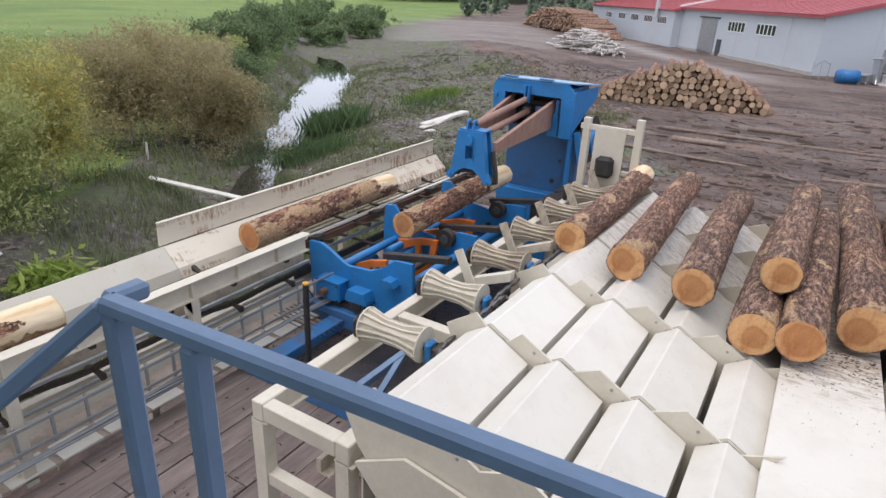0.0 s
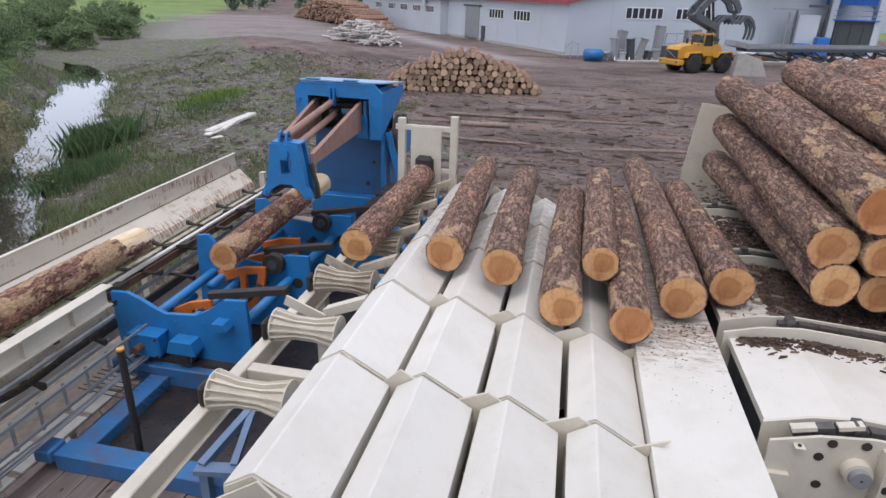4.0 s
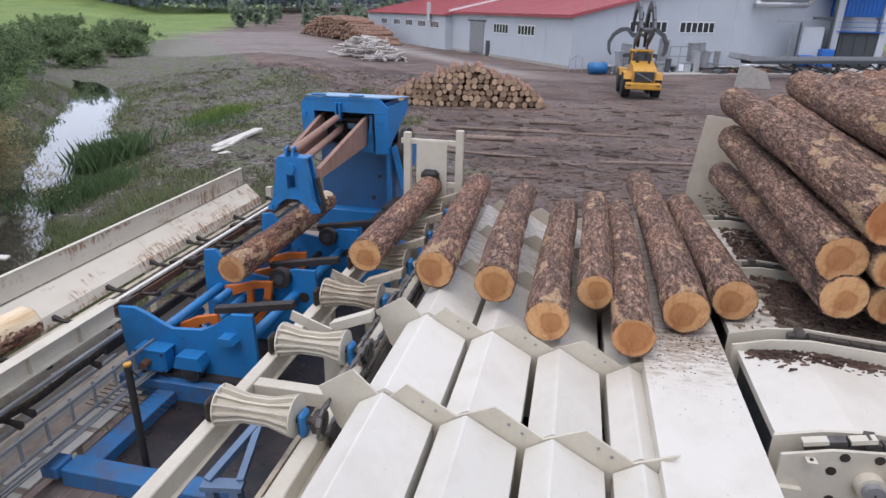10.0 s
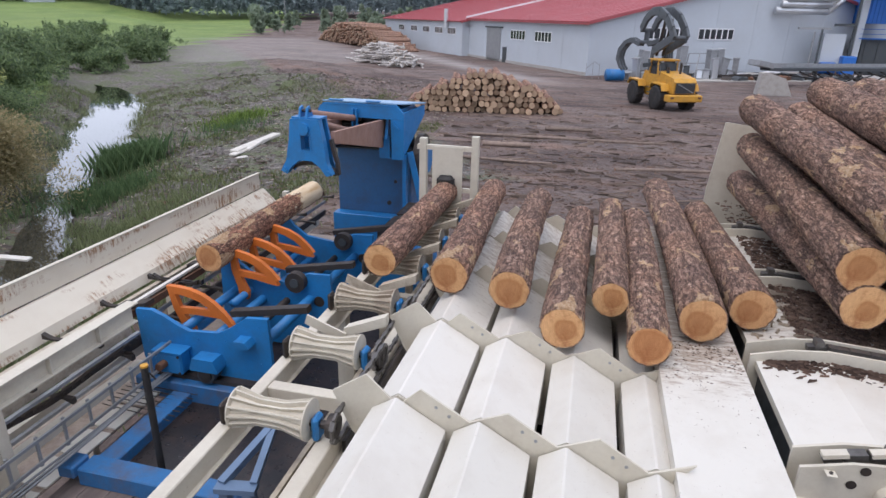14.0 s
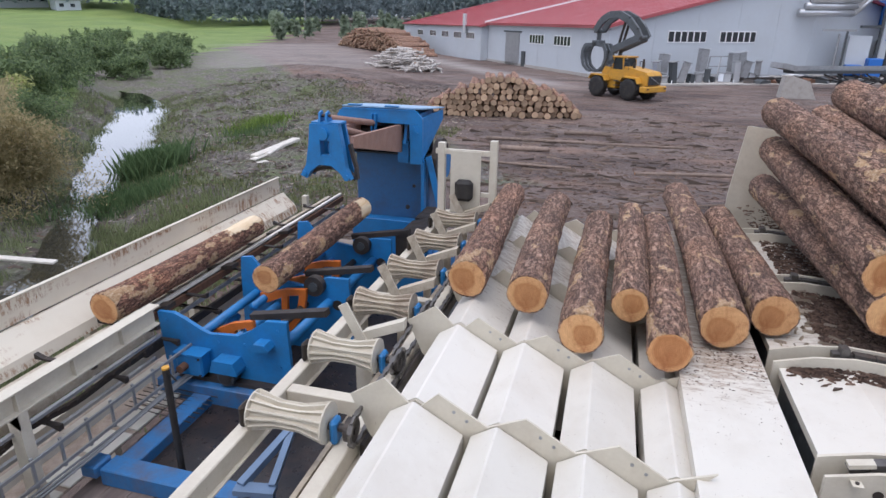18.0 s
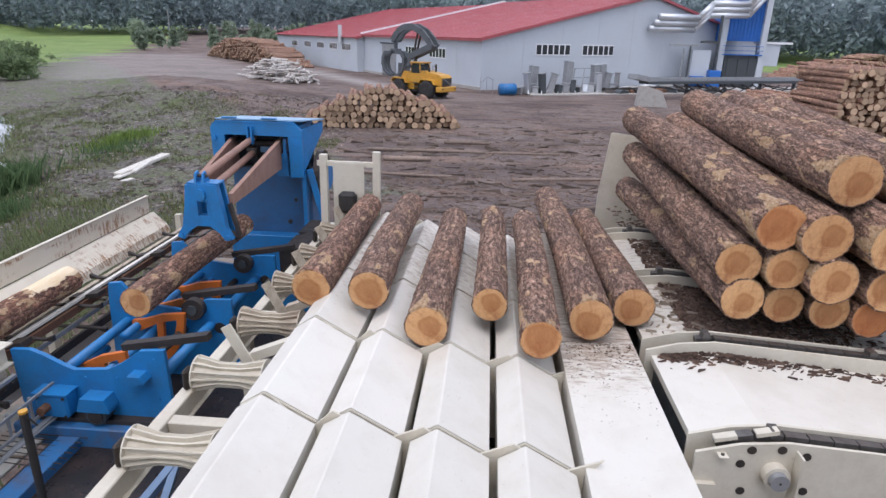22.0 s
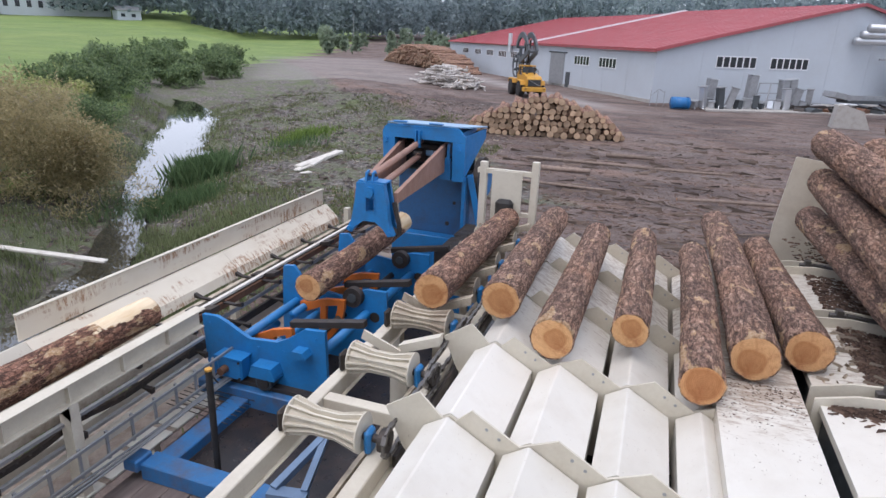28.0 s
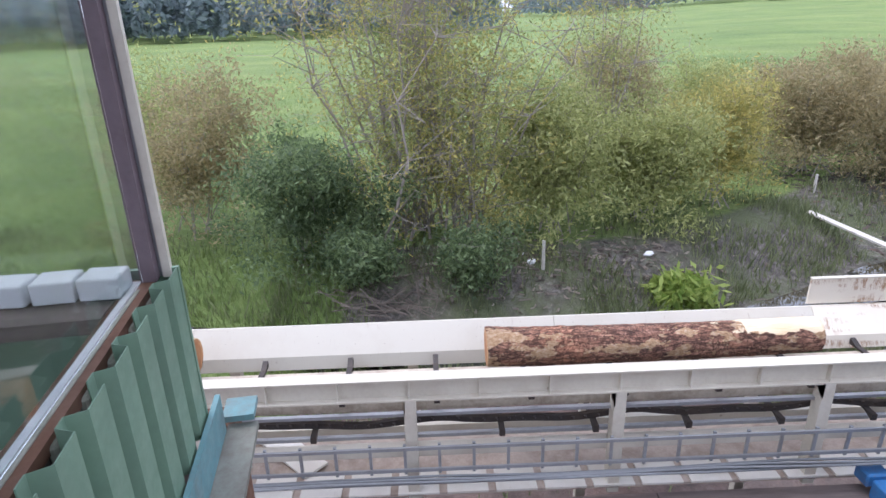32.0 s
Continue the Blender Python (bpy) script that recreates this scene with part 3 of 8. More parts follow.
def ground_at(x, y):
    d, side = seg_dist(x, y, CREEK_ALL)
    n = noise.noise((x * 0.12, y * 0.12, 0)) * 0.25 + noise.noise((x * 0.55, y * 0.55, 3)) * 0.09
    far = smooth01((math.hypot(x, y) - 60) / 80)
    if side > 0:
        z = n * (0.5 + smooth01((30 - d) / 30)) * (1 - 0.6 * far)
        heap = 1.1 * math.exp(-((x + 34) / 9) ** 2 - ((y - 66) / 5) ** 2) + 0.6 * math.exp(-((x + 22) / 5) ** 2 - ((y - 52) / 4) ** 2)
        z += heap + 0.7 * math.exp(-((x + 25) / 8) ** 2 - ((y - 50) / 3.5) ** 2)
        rough = smooth01((34 - d) / 10) * smooth01((-9.5 - x) / 3)
        if rough > 0:
            z += rough * (0.22 * noise.noise((x * 0.8, y * 0.8, 7)) + 0.12 * noise.noise((x * 1.9, y * 1.9, 11)))
        z -= 0.55 * (1 - smooth01((d - 1.2) / 3.5))
        if -1 > x > -9 and y < 14:
            z = z * 0.4
    else:
        z = n + 0.25
        z -= 0.8 * (1 - smooth01((d - 1.2) / 2.0))
        west = smooth01((math.atan2(y, -x) - radians(8)) / radians(30))
        z += (2.6 * smooth01((d - 6) / 45) + 5.5 * smooth01((d - 40) / 160) + 10 * smooth01((d - 150) / 350)) * (0.12 + 0.88 * west)
    w = creek_half(y) + 0.5
    if y > 46:
        z += 0.5 * smooth01((y - 46) / 8) * (1 - smooth01((d - 1.2) / 3.0))
    elif d < w:
        z = min(z, -0.36 - 0.6 * (1 - d / w))
    if y > 150 or x > 120:
        z += 8 * smooth01((max(y - 150, x - 120)) / 300)
    return z


def axis(near, step, far, grow):
    v, s, out = near, step, []
    while v < far:
        v += s
        s *= grow
        out.append(v)
    return out


def ground_sheet():
    xs = [-k for k in axis(46, 1.0, 1400, 1.2)][::-1] + [-46 + 0.4 * k for k in range(0, 141)] + axis(10, 0.8, 1400, 1.16)
    ys = [-k for k in axis(12, 0.9, 500, 1.22)][::-1] + [-12 + 0.5 * k for k in range(0, 145)] + axis(60, 0.7, 1600, 1.12)
    bm = bmesh.new()
    cover = bm.loops.layers.color.new("cover")
    tags = {}
    rows = []
    for y in ys:
        row = []
        for x in xs:
            v = bm.verts.new((x, y, ground_at(x, y)))
            d, side = seg_dist(x, y, CREEK_ALL)
            if side > 0:
                r = smooth01((24 - d) / 12) if d < 24 else 0.0
                if x > -9 and y < 24:
                    r *= 0.35
                g = max(smooth01((3.2 - d) / 2.5) * 0.55, smooth01((-1.5 - y) / 1.5) * smooth01((-6.0 - x) / 0.5))
                if x > -60 and y > 125:
                    g = max(g, smooth01((y - 135) / 20))
                if y > 90 and x < -70 - (y - 90) * 0.35:
                    g = 1.0
                # pale trodden track in front of the hall
                w = math.exp(-((x + 15.5 + (y - 80) * 0.66) / 3.2) ** 2) * smooth01((y - 55) / 15) * smooth01((125 - y) / 25)
                # pale trodden plateau beyond the soil ridge
                u = ((x + 40) * -0.49 + (y - 76) * 0.87)
                across = (x + 40) * 0.87 + (y - 76) * 0.49
                p = max(0.9 * w, 0.62 * smooth01((u + 6) / 8) * smooth01((95 - u) / 20) * smooth01((17 - abs(across)) / 6))
            else:
                r, g, p = 1.0, max(smooth01((d - 2.2) / 3.0), smooth01((-1.2 - y) / 1.5) * smooth01((d - 0.2) / 0.8)), 0.0
            tags[v] = (r, g, p, 1)
            row.append(v)
        rows.append(row)
    for a, b in zip(rows, rows[1:]):
        for k in range(len(xs) - 1):
            f = bm.faces.new((a[k], a[k + 1], b[k + 1], b[k]))
            for lp in f.loops:
                lp[cover] = tags[lp.vert]
    ob = part("ground", bm, GROUND, smooth=True)
    tagged(ob, "dark muddy yard with bark litter, gravel bank and green meadow", "ground", kind="structure")


ground_sheet()


def creek():
    bm = bmesh.new()
    prev = None
    fine = []
    for (ax, ay), (bx, by) in zip(CREEK_ALL, CREEK_ALL[1:]):
        fine += [(ax + (bx - ax) * k / 9, ay + (by - ay) * k / 9) for k in range(9)]
    for k, (x, y) in enumerate(fine):
        a, b = fine[max(0, k - 1)], fine[min(len(fine) - 1, k + 1)]
        t = Vector((b[0] - a[0], b[1] - a[1], 0)).normalized()
        nrm = Vector((-t.y, t.x, 0)) * (creek_half(y) + 0.4)
        p = Vector((x, y, -0.42))
        cur = (bm.verts.new(p + nrm * (1 + 0.5 * noise.noise((y * 0.6, 1, 0)))), bm.verts.new(p - nrm * (1 + 0.6 * noise.noise((y * 0.7, 5, 0)))))
        if prev:
            bm.faces.new((prev[0], prev[1], cur[1], cur[0]))
        prev = cur
    bmesh.ops.recalc_face_normals(bm, faces=bm.faces)
    ob = part("water", bm, WATER)
    tagged(ob, "narrow still creek reflecting the pale sky", "water", kind="structure")


creek()

# ---- sawmill hall ----
HALL = Matrix.Translation((-1.2, 75.0, 0)) @ Matrix.Rotation(math.atan2(0.57, 0.82), 4, "Z")
# hall space: x along the gable, y along the long wall


def hall():
    h = thing("sawmill_hall", "long pale grey sawmill hall with red sheet-metal roof", "building", m=HALL)
    W, L, E, A = 54.0, 34.0, 5.75, 11.6
    def gable(y0, y1, w, e, a, l, x0=0.0):
        wall = part("wall", platem([(x0, -0.3), (x0 + w, -0.3), (x0 + w, e), (x0 + w / 2, a), (x0, e)], "y", y0, y0 + 0.3), WALL, h)
        part("wall", boxm(x0, x0 + 0.3, y0 + 0.3, y1, -0.3, e), WALL, h)
        part("wall", boxm(x0 + w - 0.3, x0 + w, y0 + 0.3, y1, -0.3, e), WALL, h)
        for s in (0, 1):
            bm = bmesh.new()
            xa, xb = (x0 - 0.5, x0 + w / 2) if s == 0 else (x0 + w + 0.5, x0 + w / 2)
            za = e - 0.5 * (a - e) / (w / 2)
            beam(bm, ((xa + xb) / 2, y0 - 0.5, (za + a) / 2 + 0.12), ((xa + xb) / 2, y1, (za + a) / 2 + 0.12), math.hypot(xb - xa, a - za), 0.16,
                 up=((a - za) * (-1 if s == 0 else 1), 0, abs(xb - xa)))
            roof = part("roof", bm, ROOF, h)
            # raised seams
            seams = bmesh.new()
            y = y0
            while y < y1:
                beam(seams, (xa, y, za + 0.23), (xb, y, a + 0.23), 0.05, 0.05)
                y += 1.1
            part("roof_seams", seams, ROOF, roof)
            trim = bmesh.new()
            beam(trim, (xa, y0 - 0.52, za + 0.08), (xb, y0 - 0.52, a + 0.08), 0.06, 0.34)
            part("verge_trim", trim, ROOF, roof)
        return wall
    gable(0, L, W, E, A, L)
    gable(L, L + 44, W, E - 0.45, A - 0.4, 44, -1.2)
    # pale flashing where the higher near roof ends
    for xa, xb in ((-0.5, W / 2), (W + 0.5, W / 2)):
        za = E - 0.5 * (A - E) / (W / 2)
        part("roof_flashing", beamm((xa, L + 0.05, za + 0.2), (xb, L + 0.05, A + 0.2), 0.25, 0.5), WINFRAME, h)
    part("roof_flashing", boxm(-0.62, -0.5, -0.5, L, E - 0.25, E - 0.1), ROOF, h)
    # cladding joints on the gable and on the long wall
    for k in range(1, 9):
        part("wall_joint", boxm(k * 6.0 - 0.05, k * 6.0 + 0.05, -0.03, 0.0, -0.2, E + min(k * 6.0, W - k * 6.0) * (A - E) / (W / 2) - 0.1), WALL, h)
    for k in range(1, 6):
        part("wall_joint", boxm(-0.03, 0.0, k * 5.6 - 0.05, k * 5.6 + 0.05, -0.2, E), WALL, h)
    def window(axis_, c, z, w, n, hgt=1.15, off=0.0):
        def bx(u0, u1, d0, d1, z0, z1):
            return boxm(u0, u1, -d1, -d0, z0, z1) if axis_ == "x" else boxm(-d1 + off, -d0 + off, u0, u1, z0, z1)
        f = part("window", bx(c - w / 2, c + w / 2, 0.0, 0.06, z, z + hgt), WINFRAME, h)
        pw = w / n
        for k in range(n):
            part("pane", bx(c - w / 2 + k * pw + 0.1, c - w / 2 + (k + 1) * pw - 0.1, 0.06, 0.075, z + 0.12, z + hgt - 0.12), DARKGLASS, f)
    for c in (10.6, 18.1):
        window("x", c, 4.0, 5.5, 6, 1.35)
    for c in (10.3, 17.2):
        window("y", c, 3.2, 4.2, 5, 1.3)
    for c in (38.5, 44.5, 51.0, 58.0, 66.0):
        window("y", c, 3.2, 3.6, 5, off=-1.2)
    d = part("door", boxm(-0.12, 0.0, 22.4, 27.0, 0.0, 4.6), GALV, h, "tall grey sliding door")
    part("door_rail", boxm(-0.2, -0.02, 21.8, 27.6, 4.6, 4.8), DARKGREY, d)
    part("door", boxm(-0.13, 0.0, 20.4, 21.5, 0.0, 2.1), DARKGREY, h, "small dark side door")
    v = part("vent_pipe", tubem((-1.7, 40, 4.2), (-1.7, 40, 7.2), 0.35, 12), PIPE, h)
    part("vent_pipe", tubem((-1.7, 40, 4.4), (-1.1, 40, 4.4), 0.3, 12), PIPE, h)
    part("plinth", boxm(-0.12, 0.0, 0.0, L, -0.3, 0.35), CONCRETE, h)


hall()


# ---- logs ----
def log_mesh(bm, length, r0, r1, seed, n=26, seg=18, lump=0.045):
    """A slightly crooked, lumpy stem along y."""
    rings = []
    for j in range(seg + 1):
        u = j / seg
        r = r0 + (r1 - r0) * u
        cx = 0.03 * math.sin(seed + u * 2.6) * length / 3
        cz = 0.02 * math.cos(seed * 1.7 + u * 3.1) * length / 3
        ring = []
        for k in range(n):
            a = k * math.tau / n
            p = noise.noise((math.cos(a) * 2.2 + seed * 5.1, u * length * 2.4, math.sin(a) * 2.2))
            q = noise.noise((math.cos(a) * 7 + seed * 3.3, u * length * 7, math.sin(a) * 7))
            w = noise.noise((math.cos(a) * 14 + seed, u * length * 17, math.sin(a) * 14)) if n > 30 else 0.0
            rr = r * (1 + lump * p + lump * 0.6 * q + 0.045 * max(-0.25, w))
            ring.append(bm.verts.new((cx + rr * math.cos(a), u * length, cz + rr * math.sin(a))))
        rings.append(ring)
    for a, b in zip(rings, rings[1:]):
        for k in range(n):
            bm.faces.new((a[k], b[k], b[(k + 1) % n], a[(k + 1) % n]))
    return rings


def cap(bm, ring, flip, rim=None, share=0.94):
    """A sawn end: a disc inside the bark; the bark's own thickness goes into rim."""
    mid = sum((v.co for v in ring), Vector()) / len(ring)
    inner = [mid + (v.co - mid) * share for v in ring]
    vs = [bm.verts.new(p) for p in inner]
    c = bm.verts.new(mid + Vector((0, 0.004 if flip else -0.004, 0)))
    n = len(vs)
    for k in range(n):
        a, b = vs[k], vs[(k + 1) % n]
        bm.faces.new((b, a, c) if flip else (a, b, c))
    if rim is not None:
        ws = [rim.verts.new(p) for p in inner]
        for k in range(n):
            q = (ring[k], ring[(k + 1) % n], ws[(k + 1) % n], ws[k])
            rim.faces.new(q[::-1] if flip else q)


def make_log(label, length, r0, r1, seed, bark=None, group="", name="log"):
    """Origin at the middle of the near sawn end."""
    t = thing(name, label, "log", group)
    bm = bmesh.new()
    rings = log_mesh(bm, length, r0, r1, seed, *((56, 110) if r0 > 0.15 else (20, 18)))
    e0, e1 = bmesh.new(), bmesh.new()
    cap(e0, rings[0], False, bm)
    cap(e1, rings[-1], True, bm)
    part("bark", bm, bark or BARK, t, smooth=True)
    part("sawn_end", e0, ENDWOOD, t, "orange sawn end grain")
    part("sawn_end", e1, ENDWOOD, t, "orange sawn end grain")
    return t


# ---- step feeder (log deck) ----
PITCH = (0.572, -0.085)
RIDGE0 = (-1.34, 3.86)
FALL = 0.036  # drop per metre away from the cabin, fitted to the camera's view
DECK_ROWS = [2.12, 3.37, 4.63, 5.89, 7.15, 8.41]


def fallen(bm, y0):
    for v in bm.verts:
        v.co.z -= FALL * (v.co.y - y0)
    return bm


def step_panel_profile():
    """Folded sheet: a short rise, a ridge, a long fall, and two skirts."""
    top = [(-0.172, -0.11), (-0.008, -0.003), (0.008, -0.003), (0.345, -0.198)]
    return top + [(0.345, -0.43), (0.331, -0.43), (0.331, -0.205), (0.0, -0.018), (-0.158, -0.117), (-0.158, -0.38), (-0.172, -0.38)]


def moving_steps():
    t = thing("step_carriage", "moving carriage of ridged white steel steps", "conveyor")
    for k in range(4):
        x, z = RIDGE0[0] + PITCH[0] * k, RIDGE0[1] + PITCH[1] * k
        for y0, y1 in zip(DECK_ROWS, DECK_ROWS[1:]):
            bm = bmesh.new()
            plate(bm, [(x + u, z + w) for u, w in step_panel_profile()], "y", y0 + 0.035, y1 - 0.02)
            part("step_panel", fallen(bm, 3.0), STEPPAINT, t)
            lip = bmesh.new()
            plate(lip, [(x - 0.167, z - 0.12), (x, z - 0.014), (x + 0.34, z - 0.208), (x + 0.34, z - 0.40), (x - 0.167, z - 0.36)], "y", y0 + 0.022, y0 + 0.034)
            part("end_plate", fallen(lip, 3.0), CREAM, t)
    return t


steps = moving_steps()


def fixed_deck():
    t = thing("log_deck_frame", "fixed cream steel frame with saw-toothed plates", "conveyor frame")
    for n, y in enumerate(DECK_ROWS):
        top = [(-1.55, 3.66), (-1.30, 3.83), (-1.08, 3.62)]
        for j in range(4):
            top += [(-0.92 + 0.59 * j, 3.775 - 0.08 * j), (-0.58 + 0.58 * j, 3.58 - 0.08 * j)]
        top = top[:-1] + [(0.73, 3.4)]
        pts = [(-1.42, 3.36)] + top + [(0.73, 2.85), (-1.2, 3.1)]
        tooth = part("tooth_plate", fallen(platem(pts, "y", y - 0.009, y + 0.009), 3.37), CREAM, t)
        for j in range(3):
            cx, cz = -0.78 + 0.58 * j, 3.60 - 0.08 * j - FALL * (y - 3.37)
            for dx in (-0.03, 0.06):
                part("bolt_hole", tubem((cx + dx, y - 0.014, cz + 0.04 - dx * 0.6), (cx + dx, y - 0.0095, cz + 0.04 - dx * 0.6), 0.012, 8), GALV, tooth)
        # cross girder under the steps
        part("cross_girder", boxm(-1.3, 1.45, y + 0.02, y + 0.14, 2.72, 2.95), CREAM, t)
    # sloping side sheet next to the roller line
    part("side_sheet", platem([(-1.42, 3.16), (-1.05, 3.40), (-1.05, 3.385), (-1.42, 3.145)], "y", 2.15, 8.4), PANEL, t, "sloping white side sheet")
    part("side_sheet", boxm(-1.425, -1.411, 2.15, 8.4, 2.75, 3.15), CREAM, t)
    # broad flat landing sheet
    for y0, y1 in ((1.7, 5.2), (5.21, 8.41)):
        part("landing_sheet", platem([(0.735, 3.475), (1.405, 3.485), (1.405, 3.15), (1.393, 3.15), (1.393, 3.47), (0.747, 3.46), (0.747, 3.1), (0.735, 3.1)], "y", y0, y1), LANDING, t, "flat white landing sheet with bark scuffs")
    for x in (-1.1, 0.4, 1.3):
        for y in (2.2, 5.2, 8.3):
            part("leg", boxm(x - 0.07, x + 0.07, y - 0.07, y + 0.07, 0, 2.74), CREAM, t)
    # dark sheet added under the floor so the gaps look shaded
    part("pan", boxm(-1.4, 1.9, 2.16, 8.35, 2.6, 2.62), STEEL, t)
    # front fascia
    part("fascia", platem([(-1.42, 3.3), (-1.05, 3.5), (0.73, 3.2), (1.4, 3.2), (1.4, 2.75), (0.2, 2.75), (-1.2, 3.05)], "y", 2.075, 2.1), CREAM, t)


fixed_deck()


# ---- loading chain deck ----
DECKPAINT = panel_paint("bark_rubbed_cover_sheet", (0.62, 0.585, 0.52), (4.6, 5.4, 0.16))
def chain_deck():
    t = thing("loading_chain_deck", "loading deck with white cover sheets and dark drag chains", "conveyor")
    strands = [3.62, 5.02, 6.6, 8.2]
    for y0, y1 in zip(strands, strands[1:]):
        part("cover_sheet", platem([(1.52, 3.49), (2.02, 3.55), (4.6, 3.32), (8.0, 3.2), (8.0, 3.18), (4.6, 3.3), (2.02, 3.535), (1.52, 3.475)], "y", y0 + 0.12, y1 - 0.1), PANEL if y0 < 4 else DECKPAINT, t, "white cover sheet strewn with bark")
        part("cover_edge", boxm(1.52, 1.534, y0 + 0.12, y1 - 0.1, 3.43, 3.475), CREAM, t)
        # dark upright sheet stands in for shadow between landing sheet and covers
        part("chain_trunk", boxm(1.56, 1.6, y0 + 0.12, y1 - 0.1, 2.62, 3.42), DARKGREY, t, "dark sheet added for the shade in the gap")
    for n, y in enumerate(strands):
        side = [(1.47, 3.60), (1.75, 3.68), (2.05, 3.71), (8, 3.32), (8, 2.95), (1.9, 3.02), (1.62, 3.02), (1.58, 3.2), (1.47, 3.22)]
        for dy in (-0.09, 0.085):
            s = part("chain_cheek", platem([(u, w - (0.045 if dy > 0 else 0.06)) for u, w in side], "y", y + dy - 0.012, y + dy + 0.012), CREAM, t)
        if n == 0:
            hub = part("shaft_hub", tubem((1.985, y - 0.17, 3.42), (1.985, y - 0.1, 3.42), 0.085, 24), CREAM, t)
            part("shaft_end", tubem((1.985, y - 0.215, 3.42), (1.985, y - 0.17, 3.42), 0.06, 24), GALV, hub, "round grey shaft end")
            part("shaft_centre", tubem((1.985, y - 0.218, 3.42), (1.985, y - 0.215, 3.42), 0.008, 8), STEEL, hub)
            for (hx, hz) in ((1.82, 3.585), (1.765, 3.475), (1.80, 3.26), (2.17, 3.56), (2.2, 3.29), (2.01, 3.60)):
                part("hole", tubem((hx, y - 0.108, hz), (hx, y - 0.1035, hz), 0.03, 14), STEEL, t)
            part("tab", boxm(1.60, 1.66, y - 0.16, y - 0.1, 3.545, 3.553), CREAM, t)
            part("tab_bolt", tubem((1.63, y - 0.13, 3.553), (1.63, y - 0.13, 3.562), 0.012, 8), STEEL, t)
            part("upright_lug", boxm(2.10, 2.115, y - 0.2, y - 0.1, 3.1, 3.6), CREAM, t)
            part("foot_step", boxm(1.49, 1.62, y - 0.14, y - 0.1, 3.18, 3.32), CREAM, t)
            for bx_ in (1.60, 1.86):
                part("chain_shoe", beamm((bx_, y - 0.02, 3.60 + (bx_ - 1.6) * 0.22), (bx_ + 0.14, y - 0.02, 3.635 + (bx_ - 1.6) * 0.22), 0.06, 0.03), CREAM, t)
        # chain links with raised dogs
        line = [(1.62, 3.55), (1.72, 3.6), (1.86, 3.63), (2.05, 3.635)] if n == 0 else [(1.9, 3.62), (2.05, 3.635)]
        x = 2.05
        while x < 7.9:
            x += 0.16
            line.append((x, 3.635 - (x - 2.05) * 0.066))
        for a, b in zip(line, line[1:]):
            part("chain_link", beamm((a[0], y, a[1]), (b[0] - 0.01, y, b[1]), 0.07, 0.05), CHAINSTEEL, t)
        for x in (1.98, 3.4, 4.8, 6.2):
            part("chain_dog", boxm(x - 0.03, x + 0.03, y - 0.045, y + 0.045, 3.63 - max(0, x - 2.05) * 0.066, 3.70 - max(0, x - 2.05) * 0.066), CHAINSTEEL, t)
    for x in (1.9, 4.6, 7.6):
        for y in (3.62, 5.02, 8.2):
            part("leg", boxm(x - 0.08, x + 0.08, y - 0.08, y + 0.08, 0, 3.05), CREAM, t)
    # end stop plate
    stop = thing("stop_plate", "tall cream end-stop plate leaning behind the log heap", "plate")
    part("sheet", platem([(1.80, 3.1), (1.81, 3.7), (1.92, 4.71), (1.95, 4.72), (2.6, 4.64), (2.7, 3.1)], "y", 9.85, 9.88), CREAM, stop)
    part("rib", boxm(1.95, 2.0, 9.88, 10.1, 0, 4.5), CREAM, stop)
    part("rib", boxm(2.5, 2.55, 9.88, 10.1, 0, 4.5), CREAM, stop)


chain_deck()


# ---- roller line ----
ROLLER_Y = [3.24 + 0.945 * k for k in range(6)]


lift_bars, lift_arms = [], []


